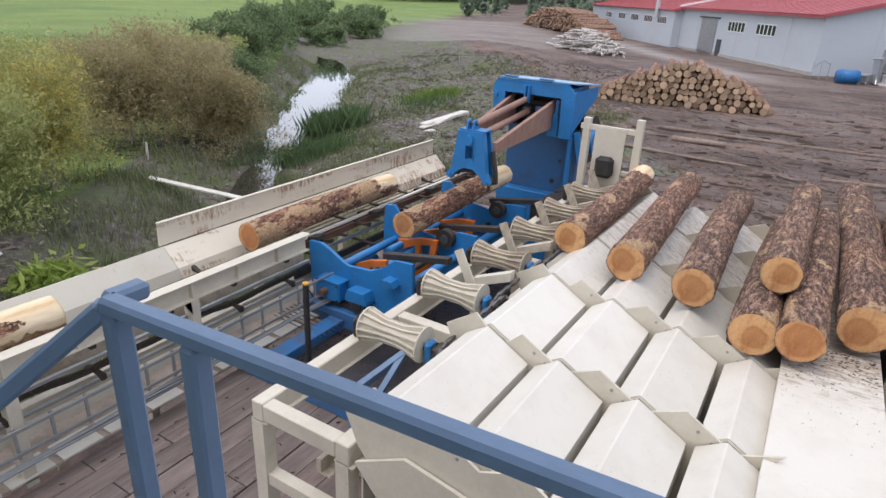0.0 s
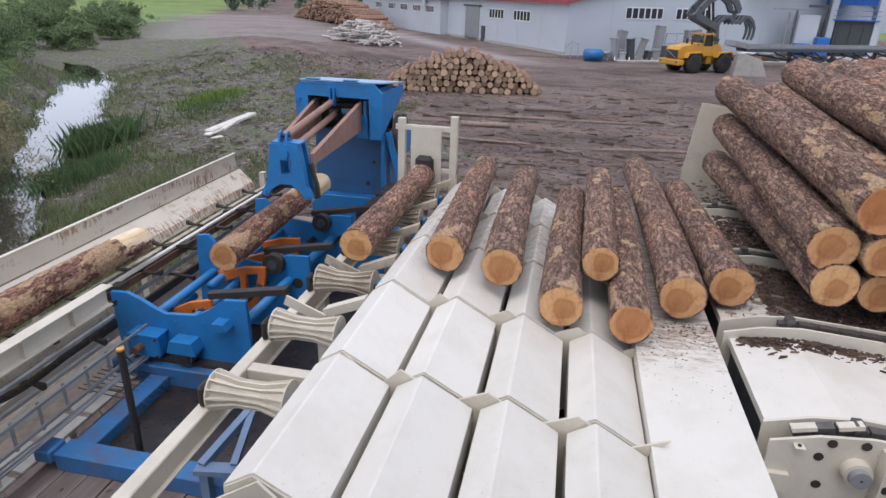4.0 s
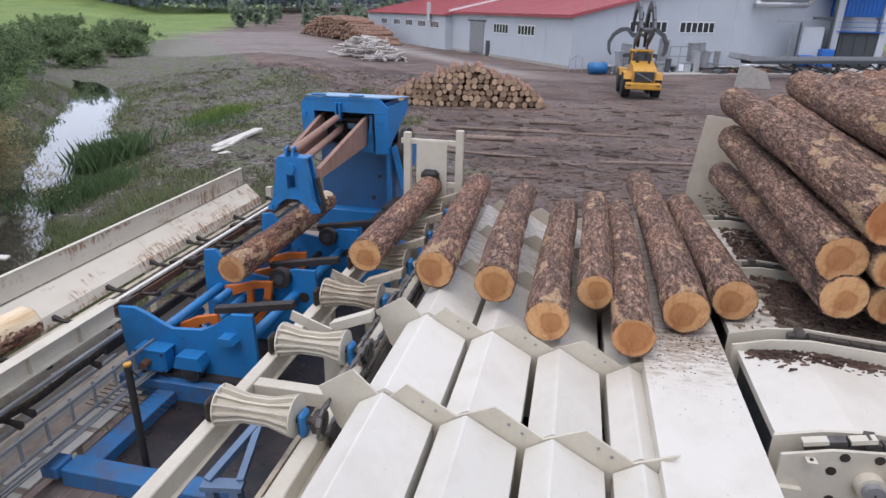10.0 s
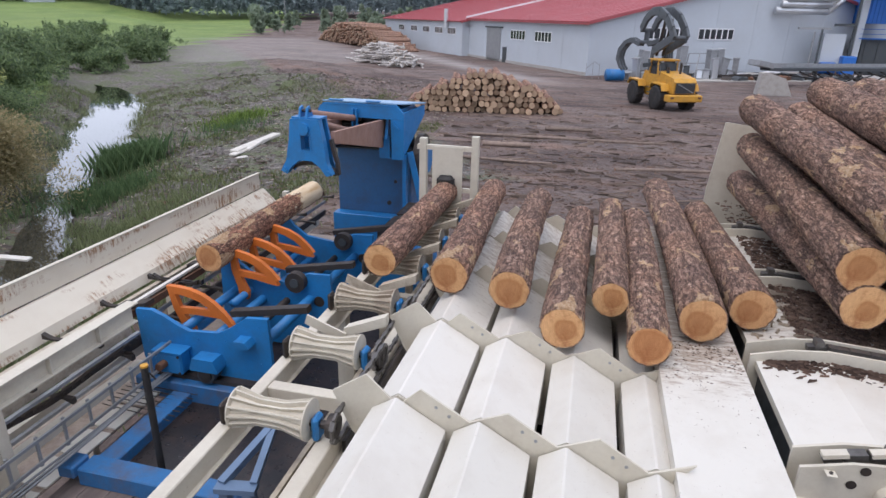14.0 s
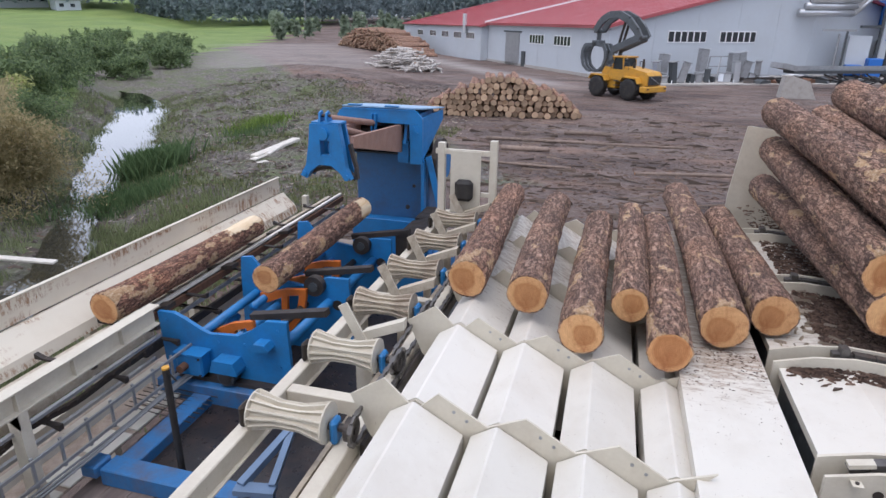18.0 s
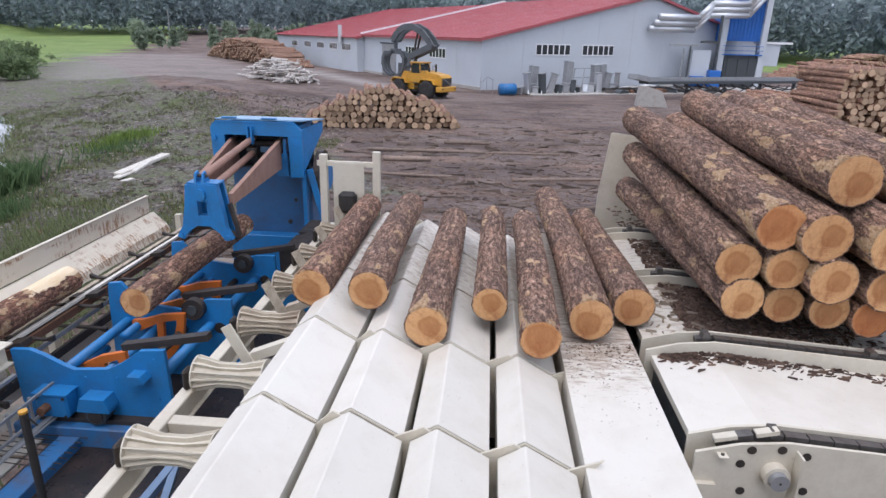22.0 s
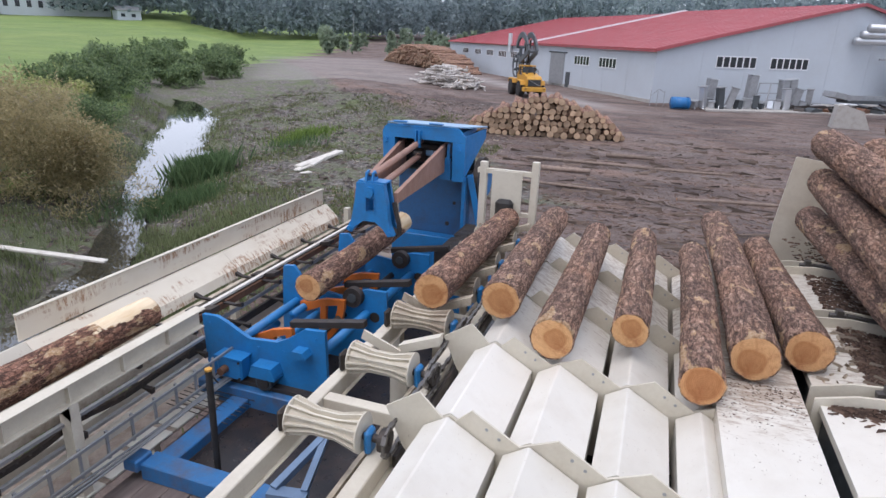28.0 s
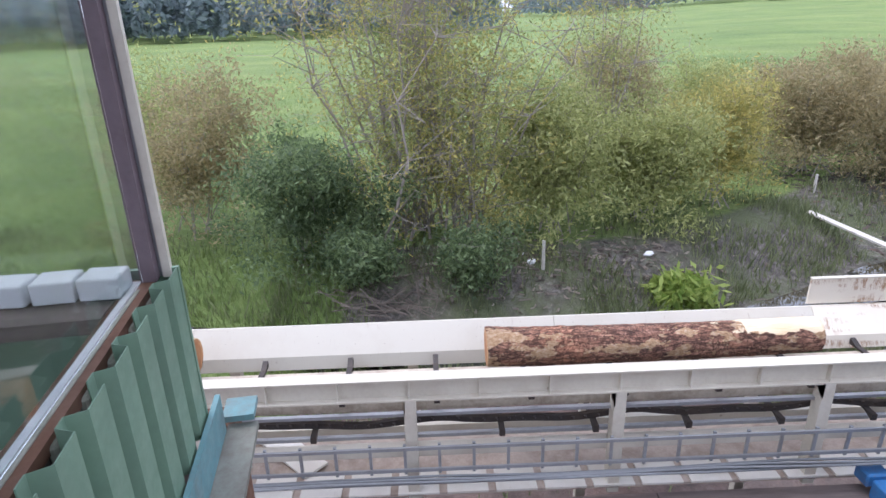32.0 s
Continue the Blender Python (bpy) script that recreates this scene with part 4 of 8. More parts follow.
def roller_line():
    t = thing("roller_line", "cream hourglass roller conveyor with chain drive", "conveyor")
    for x0, x1 in ((-2.38, -2.27), (-1.62, -1.50)):
        part("side_beam", boxm(x0, x1, 2.12, 8.9, 3.18, 3.34, bevel=0.008), CREAM, t)
        part("beam_flange", boxm(x0 - 0.01, x1 + 0.03, 2.12, 8.9, 3.17, 3.18), CREAM, t)
    for y in (2.12, 3.72, 5.6, 7.5):
        part("cross_bar", boxm(-2.27, -1.62, y, y + 0.11, 3.2, 3.33, bevel=0.006), CREAM, t)
    for x in (-2.33, -1.56):
        for y in (2.17, 5.4, 8.7):
            part("leg", boxm(x - 0.055, x + 0.055, y - 0.055, y + 0.055, 2.0, 3.18), CREAM, t)
    part("low_bar", boxm(-2.38, -1.5, 2.13, 2.22, 2.62, 2.72), CREAM, t)
    for n, y in enumerate(ROLLER_Y):
        look_cream = DIRTYCREAM if n > 1 else CREAM
        r = part("roller", hourglass(), look_cream, t, "finned cream hourglass roller", m=pose(-1.95, y, 3.48, 0, 0, -90))
        for k in range(13):
            a = k * math.tau / 13
            fin = bmesh.new()
            prof = [(-0.275, 0.148), (-0.09, 0.102), (0.09, 0.102), (0.275, 0.148), (0.275, 0.11), (0.09, 0.062), (-0.09, 0.062), (-0.275, 0.11)]
            plate(fin, [(u, w) for u, w in prof], "x", -0.006, 0.006)
            f = part("fin", fin, look_cream, r)
            f.matrix_basis = Matrix.Rotation(a, 4, "Y")
        part("bearing", boxm(-1.645, -1.59, y - 0.06, y + 0.06, 3.34, 3.53, bevel=0.02), BLUE, t, "blue bearing block")
        part("shaft", tubem((-2.32, y, 3.46), (-1.46, y, 3.46), 0.03, 10), STEEL, t)
        part("sprocket", tubem((-1.53, y, 3.46), (-1.47, y, 3.46), 0.085, 20), STEEL, t)
        part("bearing", boxm(-2.35, -2.3, y - 0.06, y + 0.06, 3.34, 3.52, bevel=0.02), STEEL, t)
        if n == 0:
            continue
        # V-shaped lifting arms behind the roller: a steep flat bar and a shallow box arm
        ya = y + 0.27
        lift_bars.append(part("lift_bar", platem([(-0.05, -0.01), (-0.215, 0.315), (-0.135, 0.36), (0.04, 0.02)], "y", 0.0, 0.02), look_cream, t, "flat cream lifting bar leaning over the line", m=pose(-1.92, ya, 3.43)))
        lift_arms.append(part("lift_arm", platem([(0.0, 0.0), (0.38, 0.155), (0.38, 0.245), (0.0, 0.085)], "y", 0.0, 0.09), look_cream, t, "cream box-section lifting arm", m=pose(-1.92, ya + 0.022, 3.43)))
        part("lift_stem", boxm(-1.97, -1.88, ya + 0.115, ya + 0.15, 2.6, 3.46), look_cream, t)
        part("tie_rod", beamm((-2.26, ya + 0.05, 3.2), (-1.93, ya + 0.05, 3.45), 0.03, 0.05), look_cream, t)
    # grey-blue trestle and splash pan seen between the beams
    part("trestle", beamm((-2.68, 3.56, 2.42), (-2.54, 4.24, 2.56), 0.07, 0.07), RAILBLUE, t, "grey-blue trestle bar")
    part("trestle", beamm((-2.42, 3.62, 2.42), (-2.54, 4.24, 2.56), 0.06, 0.06), RAILBLUE, t)
    part("trestle", beamm((-2.72, 3.54, 2.40), (-2.38, 3.60, 2.40), 0.12, 0.05), RAILBLUE, t)
    for x_ in (-2.66, -2.44):
        part("trestle_foot", boxm(x_ - 0.04, x_ + 0.04, 3.53, 3.61, 2.02, 2.38), RAILBLUE, t)
    part("inner_channel", boxm(-1.86, -1.82, 2.2, 8.6, 2.9, 3.02), DIRTYCREAM, t, "stained cream inner channel")
    part("inner_channel", boxm(-1.82, -1.74, 2.2, 8.6, 2.9, 2.915), DIRTYCREAM, t)
    # drive chains along the side
    for n in range(len(ROLLER_Y) - 1):
        # roller chain in an oval loop round two sprockets
        y0, y1, cr = ROLLER_Y[n], ROLLER_Y[n + 1], 0.105
        cx = -1.515 if n % 2 else -1.47
        loop = [(y0 + (y1 - y0) * k / 13, 3.46 + cr) for k in range(14)] + [(y1 + cr * math.sin(a), 3.46 + cr * math.cos(a)) for a in (0.6, 1.2, 1.9, 2.5)]
        loop += [(y1 - (y1 - y0) * k / 13, 3.46 - cr) for k in range(14)] + [(y0 - cr * math.sin(a), 3.46 - cr * math.cos(a)) for a in (0.6, 1.2, 1.9, 2.5)]
        for k, (a, b) in enumerate(zip(loop, loop[1:] + loop[:1])):
            w = 0.018 if k % 2 else 0.034
            part("chain_link", beamm((cx, a[0], a[1]), (cx, b[0], b[1]), w, 0.03), CHAINSTEEL, t)
    part("chain_guard", boxm(-1.47, -1.44, 3.3, 8.4, 3.2, 3.3), STEEL, t)
    # end stop with rubber buffer
    e = thing("end_stop", "cream end-stop frame with a black buffer", "stop")
    part("post", boxm(-2.36, -2.26, 8.45, 8.55, 3.2, 4.46), CREAM, e)
    part("post", boxm(-1.60, -1.50, 8.45, 8.55, 3.2, 4.52), CREAM, e)
    part("bar", boxm(-2.4, -1.52, 8.47, 8.53, 4.30, 4.37), CREAM, e)
    part("bar", boxm(-1.72, -1.5, 8.47, 8.53, 3.7, 3.76), CREAM, e)
    part("panel", boxm(-2.16, -1.72, 8.42, 8.44, 3.45, 4.36), CREAM, e, "flat cream impact panel")
    part("buffer", boxm(-2.07, -1.81, 8.28, 8.42, 3.66, 3.97, bevel=0.05), RUBBER, e, "black round-edged rubber buffer")
    part("strut", beamm((-1.95, 8.5, 4.2), (-1.95, 9.3, 3.2), 0.08, 0.08), CREAM, e)


def hourglass():
    """A waisted drum between two end discs."""
    bm = bmesh.new()
    lathe(bm, [(-0.285, 0.03), (-0.285, 0.148), (-0.275, 0.148), (-0.27, 0.11), (-0.10, 0.066), (0.10, 0.066), (0.27, 0.11), (0.275, 0.148), (0.285, 0.148), (0.285, 0.03)], 20)
    return bm


roller_line()


# ---- outfeed trough ----
POST_Y = [-3.8 + 1.75 * k for k in range(9)]


STRAND, FLIGHT_STEP = 16.0, 0.8
FLIGHTS = int(2 * STRAND / FLIGHT_STEP)
flights = []


def flight_pose(s, turn=None):
    """Place on the loop: s runs down the upper strand, then back along the lower one."""
    s = s % (2 * STRAND)
    if s < STRAND:
        return pose(-4.86, 10.2 - s, 2.95)
    return pose(-4.78, -5.8 + (s - STRAND), 2.67, 180, 0, 0)


def trough():
    t = thing("outfeed_trough", "long cream outfeed trough with chain bed", "conveyor")
    lo = [(-5.56, 3.17), (-5.50, 3.19), (-5.28, 2.98), (-5.24, 2.86), (-5.26, 2.86), (-5.30, 2.97), (-5.51, 3.165), (-5.555, 3.15)]
    ys = [-6.0, -2.4, 1.1, 3.66, 6.6, 9.5]
    for y0, y1 in zip(ys, ys[1:]):
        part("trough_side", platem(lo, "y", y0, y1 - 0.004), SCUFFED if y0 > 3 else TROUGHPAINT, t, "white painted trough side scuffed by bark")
    part("guard_sheet", platem([(-5.60, 3.17), (-5.59, 3.45), (-5.57, 3.45), (-5.575, 3.18)], "y", 3.66, 9.5), SCUFFED, t, "tall white guard sheet, brown scuffed")
    part("guard_rim", boxm(-5.60, -5.55, 3.66, 9.5, 3.45, 3.465), CREAM, t)
    # bed: chain track, cross slats and floor plate
    for x in (-5.05, -4.62):
        part("chain_rail", boxm(x - 0.03, x + 0.03, -6, 4.95 if x > -4.7 else 10.4, 2.82, 2.92), DIRTYCREAM, t, "stained steel chain rail")
    part("chain", boxm(-4.86, -4.80, -6, 10.4, 2.84, 2.95), STEEL, t)
    # flights of the endless chain: upper strand and return strand
    for k in range(FLIGHTS):
        f = part("chain_flight", platem([(-0.35, -0.02), (-0.35, 0.04), (-0.25, 0.0), (0.25, 0.0), (0.35, 0.04), (0.35, -0.02)], "y", -0.025, 0.025), STEEL, t, m=flight_pose(k * FLIGHT_STEP))
        flights.append((f, k * FLIGHT_STEP))
    # inner girder with stiffeners
    part("girder_web", boxm(-4.475, -4.46, -6, 4.86, 3.05, 3.225), CREAM, t)
    part("girder_top", boxm(-4.53, -4.40, -6, 4.9, 3.225, 3.24), CREAM, t)
    part("rail_top", boxm(-4.84, -4.79, 4.96, 10.4, 2.97, 3.0), PANEL, t)
    part("rail_strip", boxm(-4.785, -4.755, 4.96, 10.4, 2.86, 2.95), RUST, t)
    part("rail_strip", boxm(-4.77, -4.745, 5.26, 10.4, 2.73, 2.78), GALV, t)
    part("rail_strip", boxm(-4.79, -4.75, 4.96, 10.4, 2.50, 2.60), STEEL, t)
    part("girder_bottom", boxm(-4.51, -4.40, -6, 4.86, 3.035, 3.05), CREAM, t)
    y = -5.55
    while y < 4.7:
        part("stiffener", boxm(-4.46, -4.41, y - 0.006, y + 0.006, 3.05, 3.225), CREAM, t)
        y += 0.583
    for y in POST_Y[:5]:
        part("post", boxm(-4.52, -4.40, y - 0.05, y + 0.05, 2.0, 3.035), CREAM, t)
        part("gusset", platem([(-4.52, 3.035), (-4.40, 3.035), (-4.40, 2.9), (-4.52, 2.98)], "y", y - 0.05, y - 0.04), CREAM, t)
    for y in POST_Y:
        part("outer_post", boxm(-5.5, -5.4, y - 0.05, y + 0.05, 0, 2.95), CREAM, t)
    # return strand: rails, dark chain, cross arms
    for z, x in ((2.86, -4.50), (2.55, -4.62)):
        part("return_rail", boxm(x - 0.02, x + 0.02, -6, 4.95, z - 0.03, z), GALV, t)
    chain = bmesh.new()
    y = -6.0
    while y < 4.9:
        z = 2.76 - 0.05 * abs(math.sin(y * 1.9)) - 0.01 * math.sin(y * 7)
        z2 = 2.76 - 0.05 * abs(math.sin((y + 0.11) * 1.9)) - 0.01 * math.sin((y + 0.11) * 7)
        beam(chain, (-4.56, y, z), (-4.56, y + 0.11, z2), 0.04, 0.055)
        beam(chain, (-4.535, y + 0.04, z + 0.012), (-4.525, y + 0.06, z + 0.012), 0.02, 0.02)
        y += 0.11
    part("return_chain", chain, STEEL, t, "sagging dark return chain")
    part("lower_beam", boxm(-5.0, -4.9, -6, 10.4, 2.28, 2.42), CREAM, t)
    part("lower_beam", boxm(-4.58, -4.5, -6, 4.95, 2.40, 2.5), CREAM, t)
    part("chip_floor", boxm(-5.4, -4.4, -6, 10.4, 2.05, 2.08), CHIPFLOOR, t, "pale sandy floor strewn with chips")

    # pale boards below the cable ladder
    y = -5.6
    while y < 5.0:
        part("floor_board", boxm(-4.66, -4.38, y, y + 0.36, 2.082, 2.10), PANEL, t, "dusty white board")
        y += 0.43
    for y in (-3.2, -2.5, -1.8):
        part("floor_board", beamm((-5.3, y, 2.11), (-4.7, y + 0.6, 2.12), 0.26, 0.02), PANEL, t, "dusty white board")


trough()


def cable_tray():
    t = thing("cable_tray", "galvanised cable ladder with grey cables", "cable tray")
    for z in (2.62, 2.40):
        part("rail", boxm(-4.32, -4.30, -5.5, 5.2, z, z + 0.03), GALV, t)
    y = -5.3
    while y < 5.1:
        part("rung", boxm(-4.345, -4.325, y, y + 0.025, 2.36, 2.66), GALV, t)
        y += 0.29
    for k in range(7):
        bm = bmesh.new()
        prev = None
        yy = -5.5
        while yy < 5.3:
            px, pz = -4.29 + 0.025 * (k % 3) + 0.012 * math.sin(yy * 1.7 + k), 2.36 - 0.018 * (k // 3) - 0.02 * abs(math.sin(yy * 1.08 + k * 0.3))
            ring = [bm.verts.new((px + 0.011 * math.cos(j * math.tau / 6), yy, pz + 0.011 * math.sin(j * math.tau / 6))) for j in range(6)]
            if prev:
                for j in range(6):
                    bm.faces.new((prev[j], ring[j], ring[(j + 1) % 6], prev[(j + 1) % 6]))
            prev = ring
            yy += 0.3
        part("cable", bm, CABLE, t, smooth=True)


cable_tray()


# ---- plank platform ----
def platform():
    f = thing("plank_platform", "grey weathered plank working platform", "platform", kind="structure")
    x, n = -4.36, 0
    bm0 = boxm(-0.117, 0.117, -1.2, 1.2, -0.02, 0.02, bevel=0.004)
    first = None
    for i in range(27):
        for j in range(5):
            y = -4.2 + 2.41 * j + (0.6 if i % 2 else 0.0)
            if first is None:
                first = part("plank", bm0, PLANK, f, m=pose(x + 0.12, y, 2.0))
            else:
                o = new("plank", first.data)
                o.parent = f
                o.matrix_basis = pose(x + 0.12, y, 2.0 + 0.004 * ((i * 7 + j * 3) % 3 - 1), 0, 0.3 * ((i * 5 + j) % 3 - 1), 0)
        x += 0.243
    part("joist", boxm(-4.3, 1.8, -4.5, -4.35, 1.75, 1.975), PLANK, f)
    part("joist", boxm(-4.3, 1.8, 1.0, 1.15, 1.75, 1.975), PLANK, f)
    part("joist", boxm(-4.3, 1.8, 6.2, 6.35, 1.75, 1.975), PLANK, f)
    for x in (-4.2, -1.5, 1.6):
        for y in (-4.4, 1.1, 6.3):
            part("stilt", boxm(x - 0.09, x + 0.09, y - 0.09, y + 0.09, 0, 1.75), CREAM, f)


platform()


# ---- debarking carriage ----
def carriage():
    t = thing("debarking_carriage", "blue log carriage with drive motor, tubes and orange kickers", "machine")
    # base frame on the planks
    part("base_beam", boxm(-4.20, -3.98, 3.82, 4.98, 2.02, 2.15, bevel=0.01), DUSTYBLUE, t)
    part("base_beam", boxm(-4.20, -2.52, 3.60, 3.82, 2.02, 2.2, bevel=0.01), DUSTYBLUE, t)
    part("base_beam", boxm(-4.3, -4.1, 5.2, 8.4, 2.02, 2.2, bevel=0.01), DUSTYBLUE, t)
    part("beam_end", boxm(-4.36, -4.19, 3.55, 3.76, 2.12, 2.25, bevel=0.015), DUSTYBLUE, t)
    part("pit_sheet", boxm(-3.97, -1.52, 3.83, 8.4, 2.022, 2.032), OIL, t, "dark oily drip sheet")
    def cross_plate(y, top, bottom, th=0.05):
        p = part("cross_plate", platem(top + bottom, "y", y, y + th), BLUE, t)
        return p
    front = [(-4.70, 2.99), (-4.50, 3.0), (-4.37, 2.95), (-4.16, 2.84), (-4.06, 2.80), (-3.70, 2.83), (-3.56, 2.90), (-3.34, 3.06), (-3.09, 3.08)]
    fp = cross_plate(5.18, front, [(-3.07, 2.36), (-3.12, 2.30), (-4.64, 2.24), (-4.68, 2.4)])
    part("lower_flange", boxm(-4.68, -3.05, 4.98, 5.24, 2.025, 2.25, bevel=0.01), DUSTYBLUE, t)
    # dark bar added to paint the shade in the gap under the front plate
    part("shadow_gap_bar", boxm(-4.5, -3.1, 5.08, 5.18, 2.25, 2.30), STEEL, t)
    for bx, bz in ((-4.6, 2.9), (-4.6, 2.62), (-3.2, 2.97), (-3.2, 2.52), (-3.95, 2.72), (-3.62, 2.74)):
        part("bolt", tubem((bx, 5.168, bz), (bx, 5.18, bz), 0.014, 8), BLUE, fp)
    inner = [(-4.42, 3.0), (-4.40, 3.22), (-4.25, 3.24), (-4.15, 3.12), (-3.95, 2.98), (-3.55, 2.93), (-3.4, 3.0), (-3.2, 3.08), (-2.92, 3.09)]
    for y in (6.42, 7.95):
        p = cross_plate(y, inner, [(-2.88, 2.05), (-4.45, 2.05)])
        part("hole", tubem((-3.08, y - 0.004, 2.72), (-3.08, y, 2.72), 0.07, 16), STEEL, p)
        part("hub", tubem((-3.35, y - 0.1, 2.98), (-3.35, y, 2.98), 0.13, 20), STEEL, t, "dark round drive roller")
        part("hub_rim", tubem((-3.35, y - 0.12, 2.98), (-3.35, y - 0.1, 2.98), 0.06, 14), DARKGREY, t)
    for x, z, r in ((-4.22, 2.74, 0.055), (-3.86, 2.66, 0.055), (-3.2, 2.74, 0.06)):
        part("tube", tubem((x, 5.2, z), (x, 8.0, z), r, 16), BLUE, t, smooth=True)
    part("shaft", tubem((-3.52, 5.3, 2.68), (-3.52, 8.0, 2.68), 0.045, 14), STEEL, t, smooth=True)
    # drive on the front plate
    g = part("gearbox", boxm(-4.40, -4.07, 5.0, 5.18, 2.34, 2.60, bevel=0.02), BLUE, t)
    part("gear_lid", boxm(-4.42, -4.05, 4.985, 5.18, 2.60, 2.62), BLUE, g)
    part("shaft_stub", tubem((-4.28, 4.90, 2.47), (-4.28, 5.0, 2.47), 0.045, 14), RUST, g)
    for dx, dz in ((-4.37, 2.37), (-4.10, 2.37), (-4.37, 2.57), (-4.10, 2.57)):
        part("bolt", tubem((dx, 4.988, dz), (dx, 5.0, dz), 0.014, 8), STEEL, g)
    m = part("motor_hood", platem([(-3.97, 2.47), (-3.93, 2.58), (-3.68, 2.58), (-3.64, 2.47), (-3.64, 2.43), (-3.97, 2.43)], "y", 5.0, 5.18), BLUE, t)
    part("motor", tubem((-3.8, 5.02, 2.38), (-3.8, 5.18, 2.38), 0.105, 20), DARKGREY, t)
    part("fan_grille", tubem((-3.8, 5.005, 2.38), (-3.8, 5.02, 2.38), 0.075, 16), STEEL, m)
    part("bracket", platem([(-3.47, 2.79), (-3.42, 2.85), (-3.29, 2.85), (-3.25, 2.78), (-3.35, 2.76)], "y", 5.03, 5.18), BLUE, t)
    for k in range(7):
        part("wire", tubem((-4.75, 4.55 + 0.07 * k, 2.16), (-3.9, 4.5 + 0.08 * k, 2.14), 0.006, 5), STEEL, t)
    # skid bars towards the rollers and towards the trough
    for y in (5.32, 6.6, 8.1):
        b = bmesh.new()
        beam(b, (-3.58, y, 3.03), (-2.68, y + 0.02, 3.19), 0.10, 0.07)
        part("skid_bar", b, STEEL, t, "black rubber-faced skid bar")
        b = bmesh.new()
        beam(b, (-5.0, y, 2.93), (-4.62, y, 3.01), 0.15, 0.05)
        part("skid_bar", b, STEEL, t)
    part("bark_hopper", platem([(-2.9, 3.10), (-2.45, 3.22), (-2.42, 2.9), (-2.9, 2.6)], "y", 8.1, 8.9), STEEL, t, "dark steel chute")
    # pole with a yellow cap
    p = thing("marker_pole", "thin black upright pole with a yellow cap", "pole")
    part("shaft", tubem((-3.57, 3.92, 2.03), (-3.57, 3.92, 3.18), 0.032, 10), RUBBER, p)
    part("cap", tubem((-3.57, 3.92, 3.18), (-3.57, 3.92, 3.20), 0.034, 10), YELLOW, p)
    part("lead", tubem((-3.55, 3.9, 3.18), (-3.5, 3.95, 3.05), 0.008, 6), RUBBER, p)
    # kickers: sickle-shaped frames on the kicker shaft
    part("kicker_shaft", tubem((-4.25, 5.24, 2.60), (-4.25, 6.0, 2.60), 0.05, 14), BLUE, t, smooth=True)
    part("kicker_shaft", tubem((-4.02, 6.0, 2.76), (-4.02, 7.95, 2.76), 0.05, 14), BLUE, t, smooth=True)
    arms = []
    arc = [(-0.27, 0.56), (-0.14, 0.565), (0.02, 0.555), (0.18, 0.51), (0.32, 0.43), (0.44, 0.33), (0.53, 0.22), (0.60, 0.10)]
    low = [(0.55, 0.10), (0.46, 0.20), (0.36, 0.285), (0.25, 0.36), (0.13, 0.425), (0.0, 0.46), (-0.13, 0.475), (-0.17, 0.47)]
    for y in (5.5, 6.3, 6.75, 7.3):
        o = bmesh.new()
        plate(o, (arc + low) if y < 6 else (arc[:6] + low[2:]), "y", -0.03, 0.03)
        plate(o, [(-0.27, 0.56), (-0.17, 0.47), (-0.10, 0.27), (0.05, 0.05), (0.05, -0.05), (-0.06, -0.06), (-0.10, 0.08), (-0.20, 0.28)], "y", -0.03, 0.03)
        plate(o, [(-0.15, 0.31), (0.36, 0.345), (0.44, 0.26), (0.38, 0.25), (0.1, 0.25), (-0.12, 0.23)], "y", -0.028, 0.028)
        a = part("kicker", o, ORANGE, t, "orange sickle-shaped kicker frame", m=pose(-4.25 if y < 6 else -4.02, y, 2.60 if y < 6 else 2.76))
        arms.append((a, y))
    return t, arms


blue_carriage, kickers = carriage()


ARMRUST = paint("rusty_arm_paint", (0.34, 0.20, 0.15), (0.14, 0.08, 0.06), 0.65, 0.1, grime=0.5)


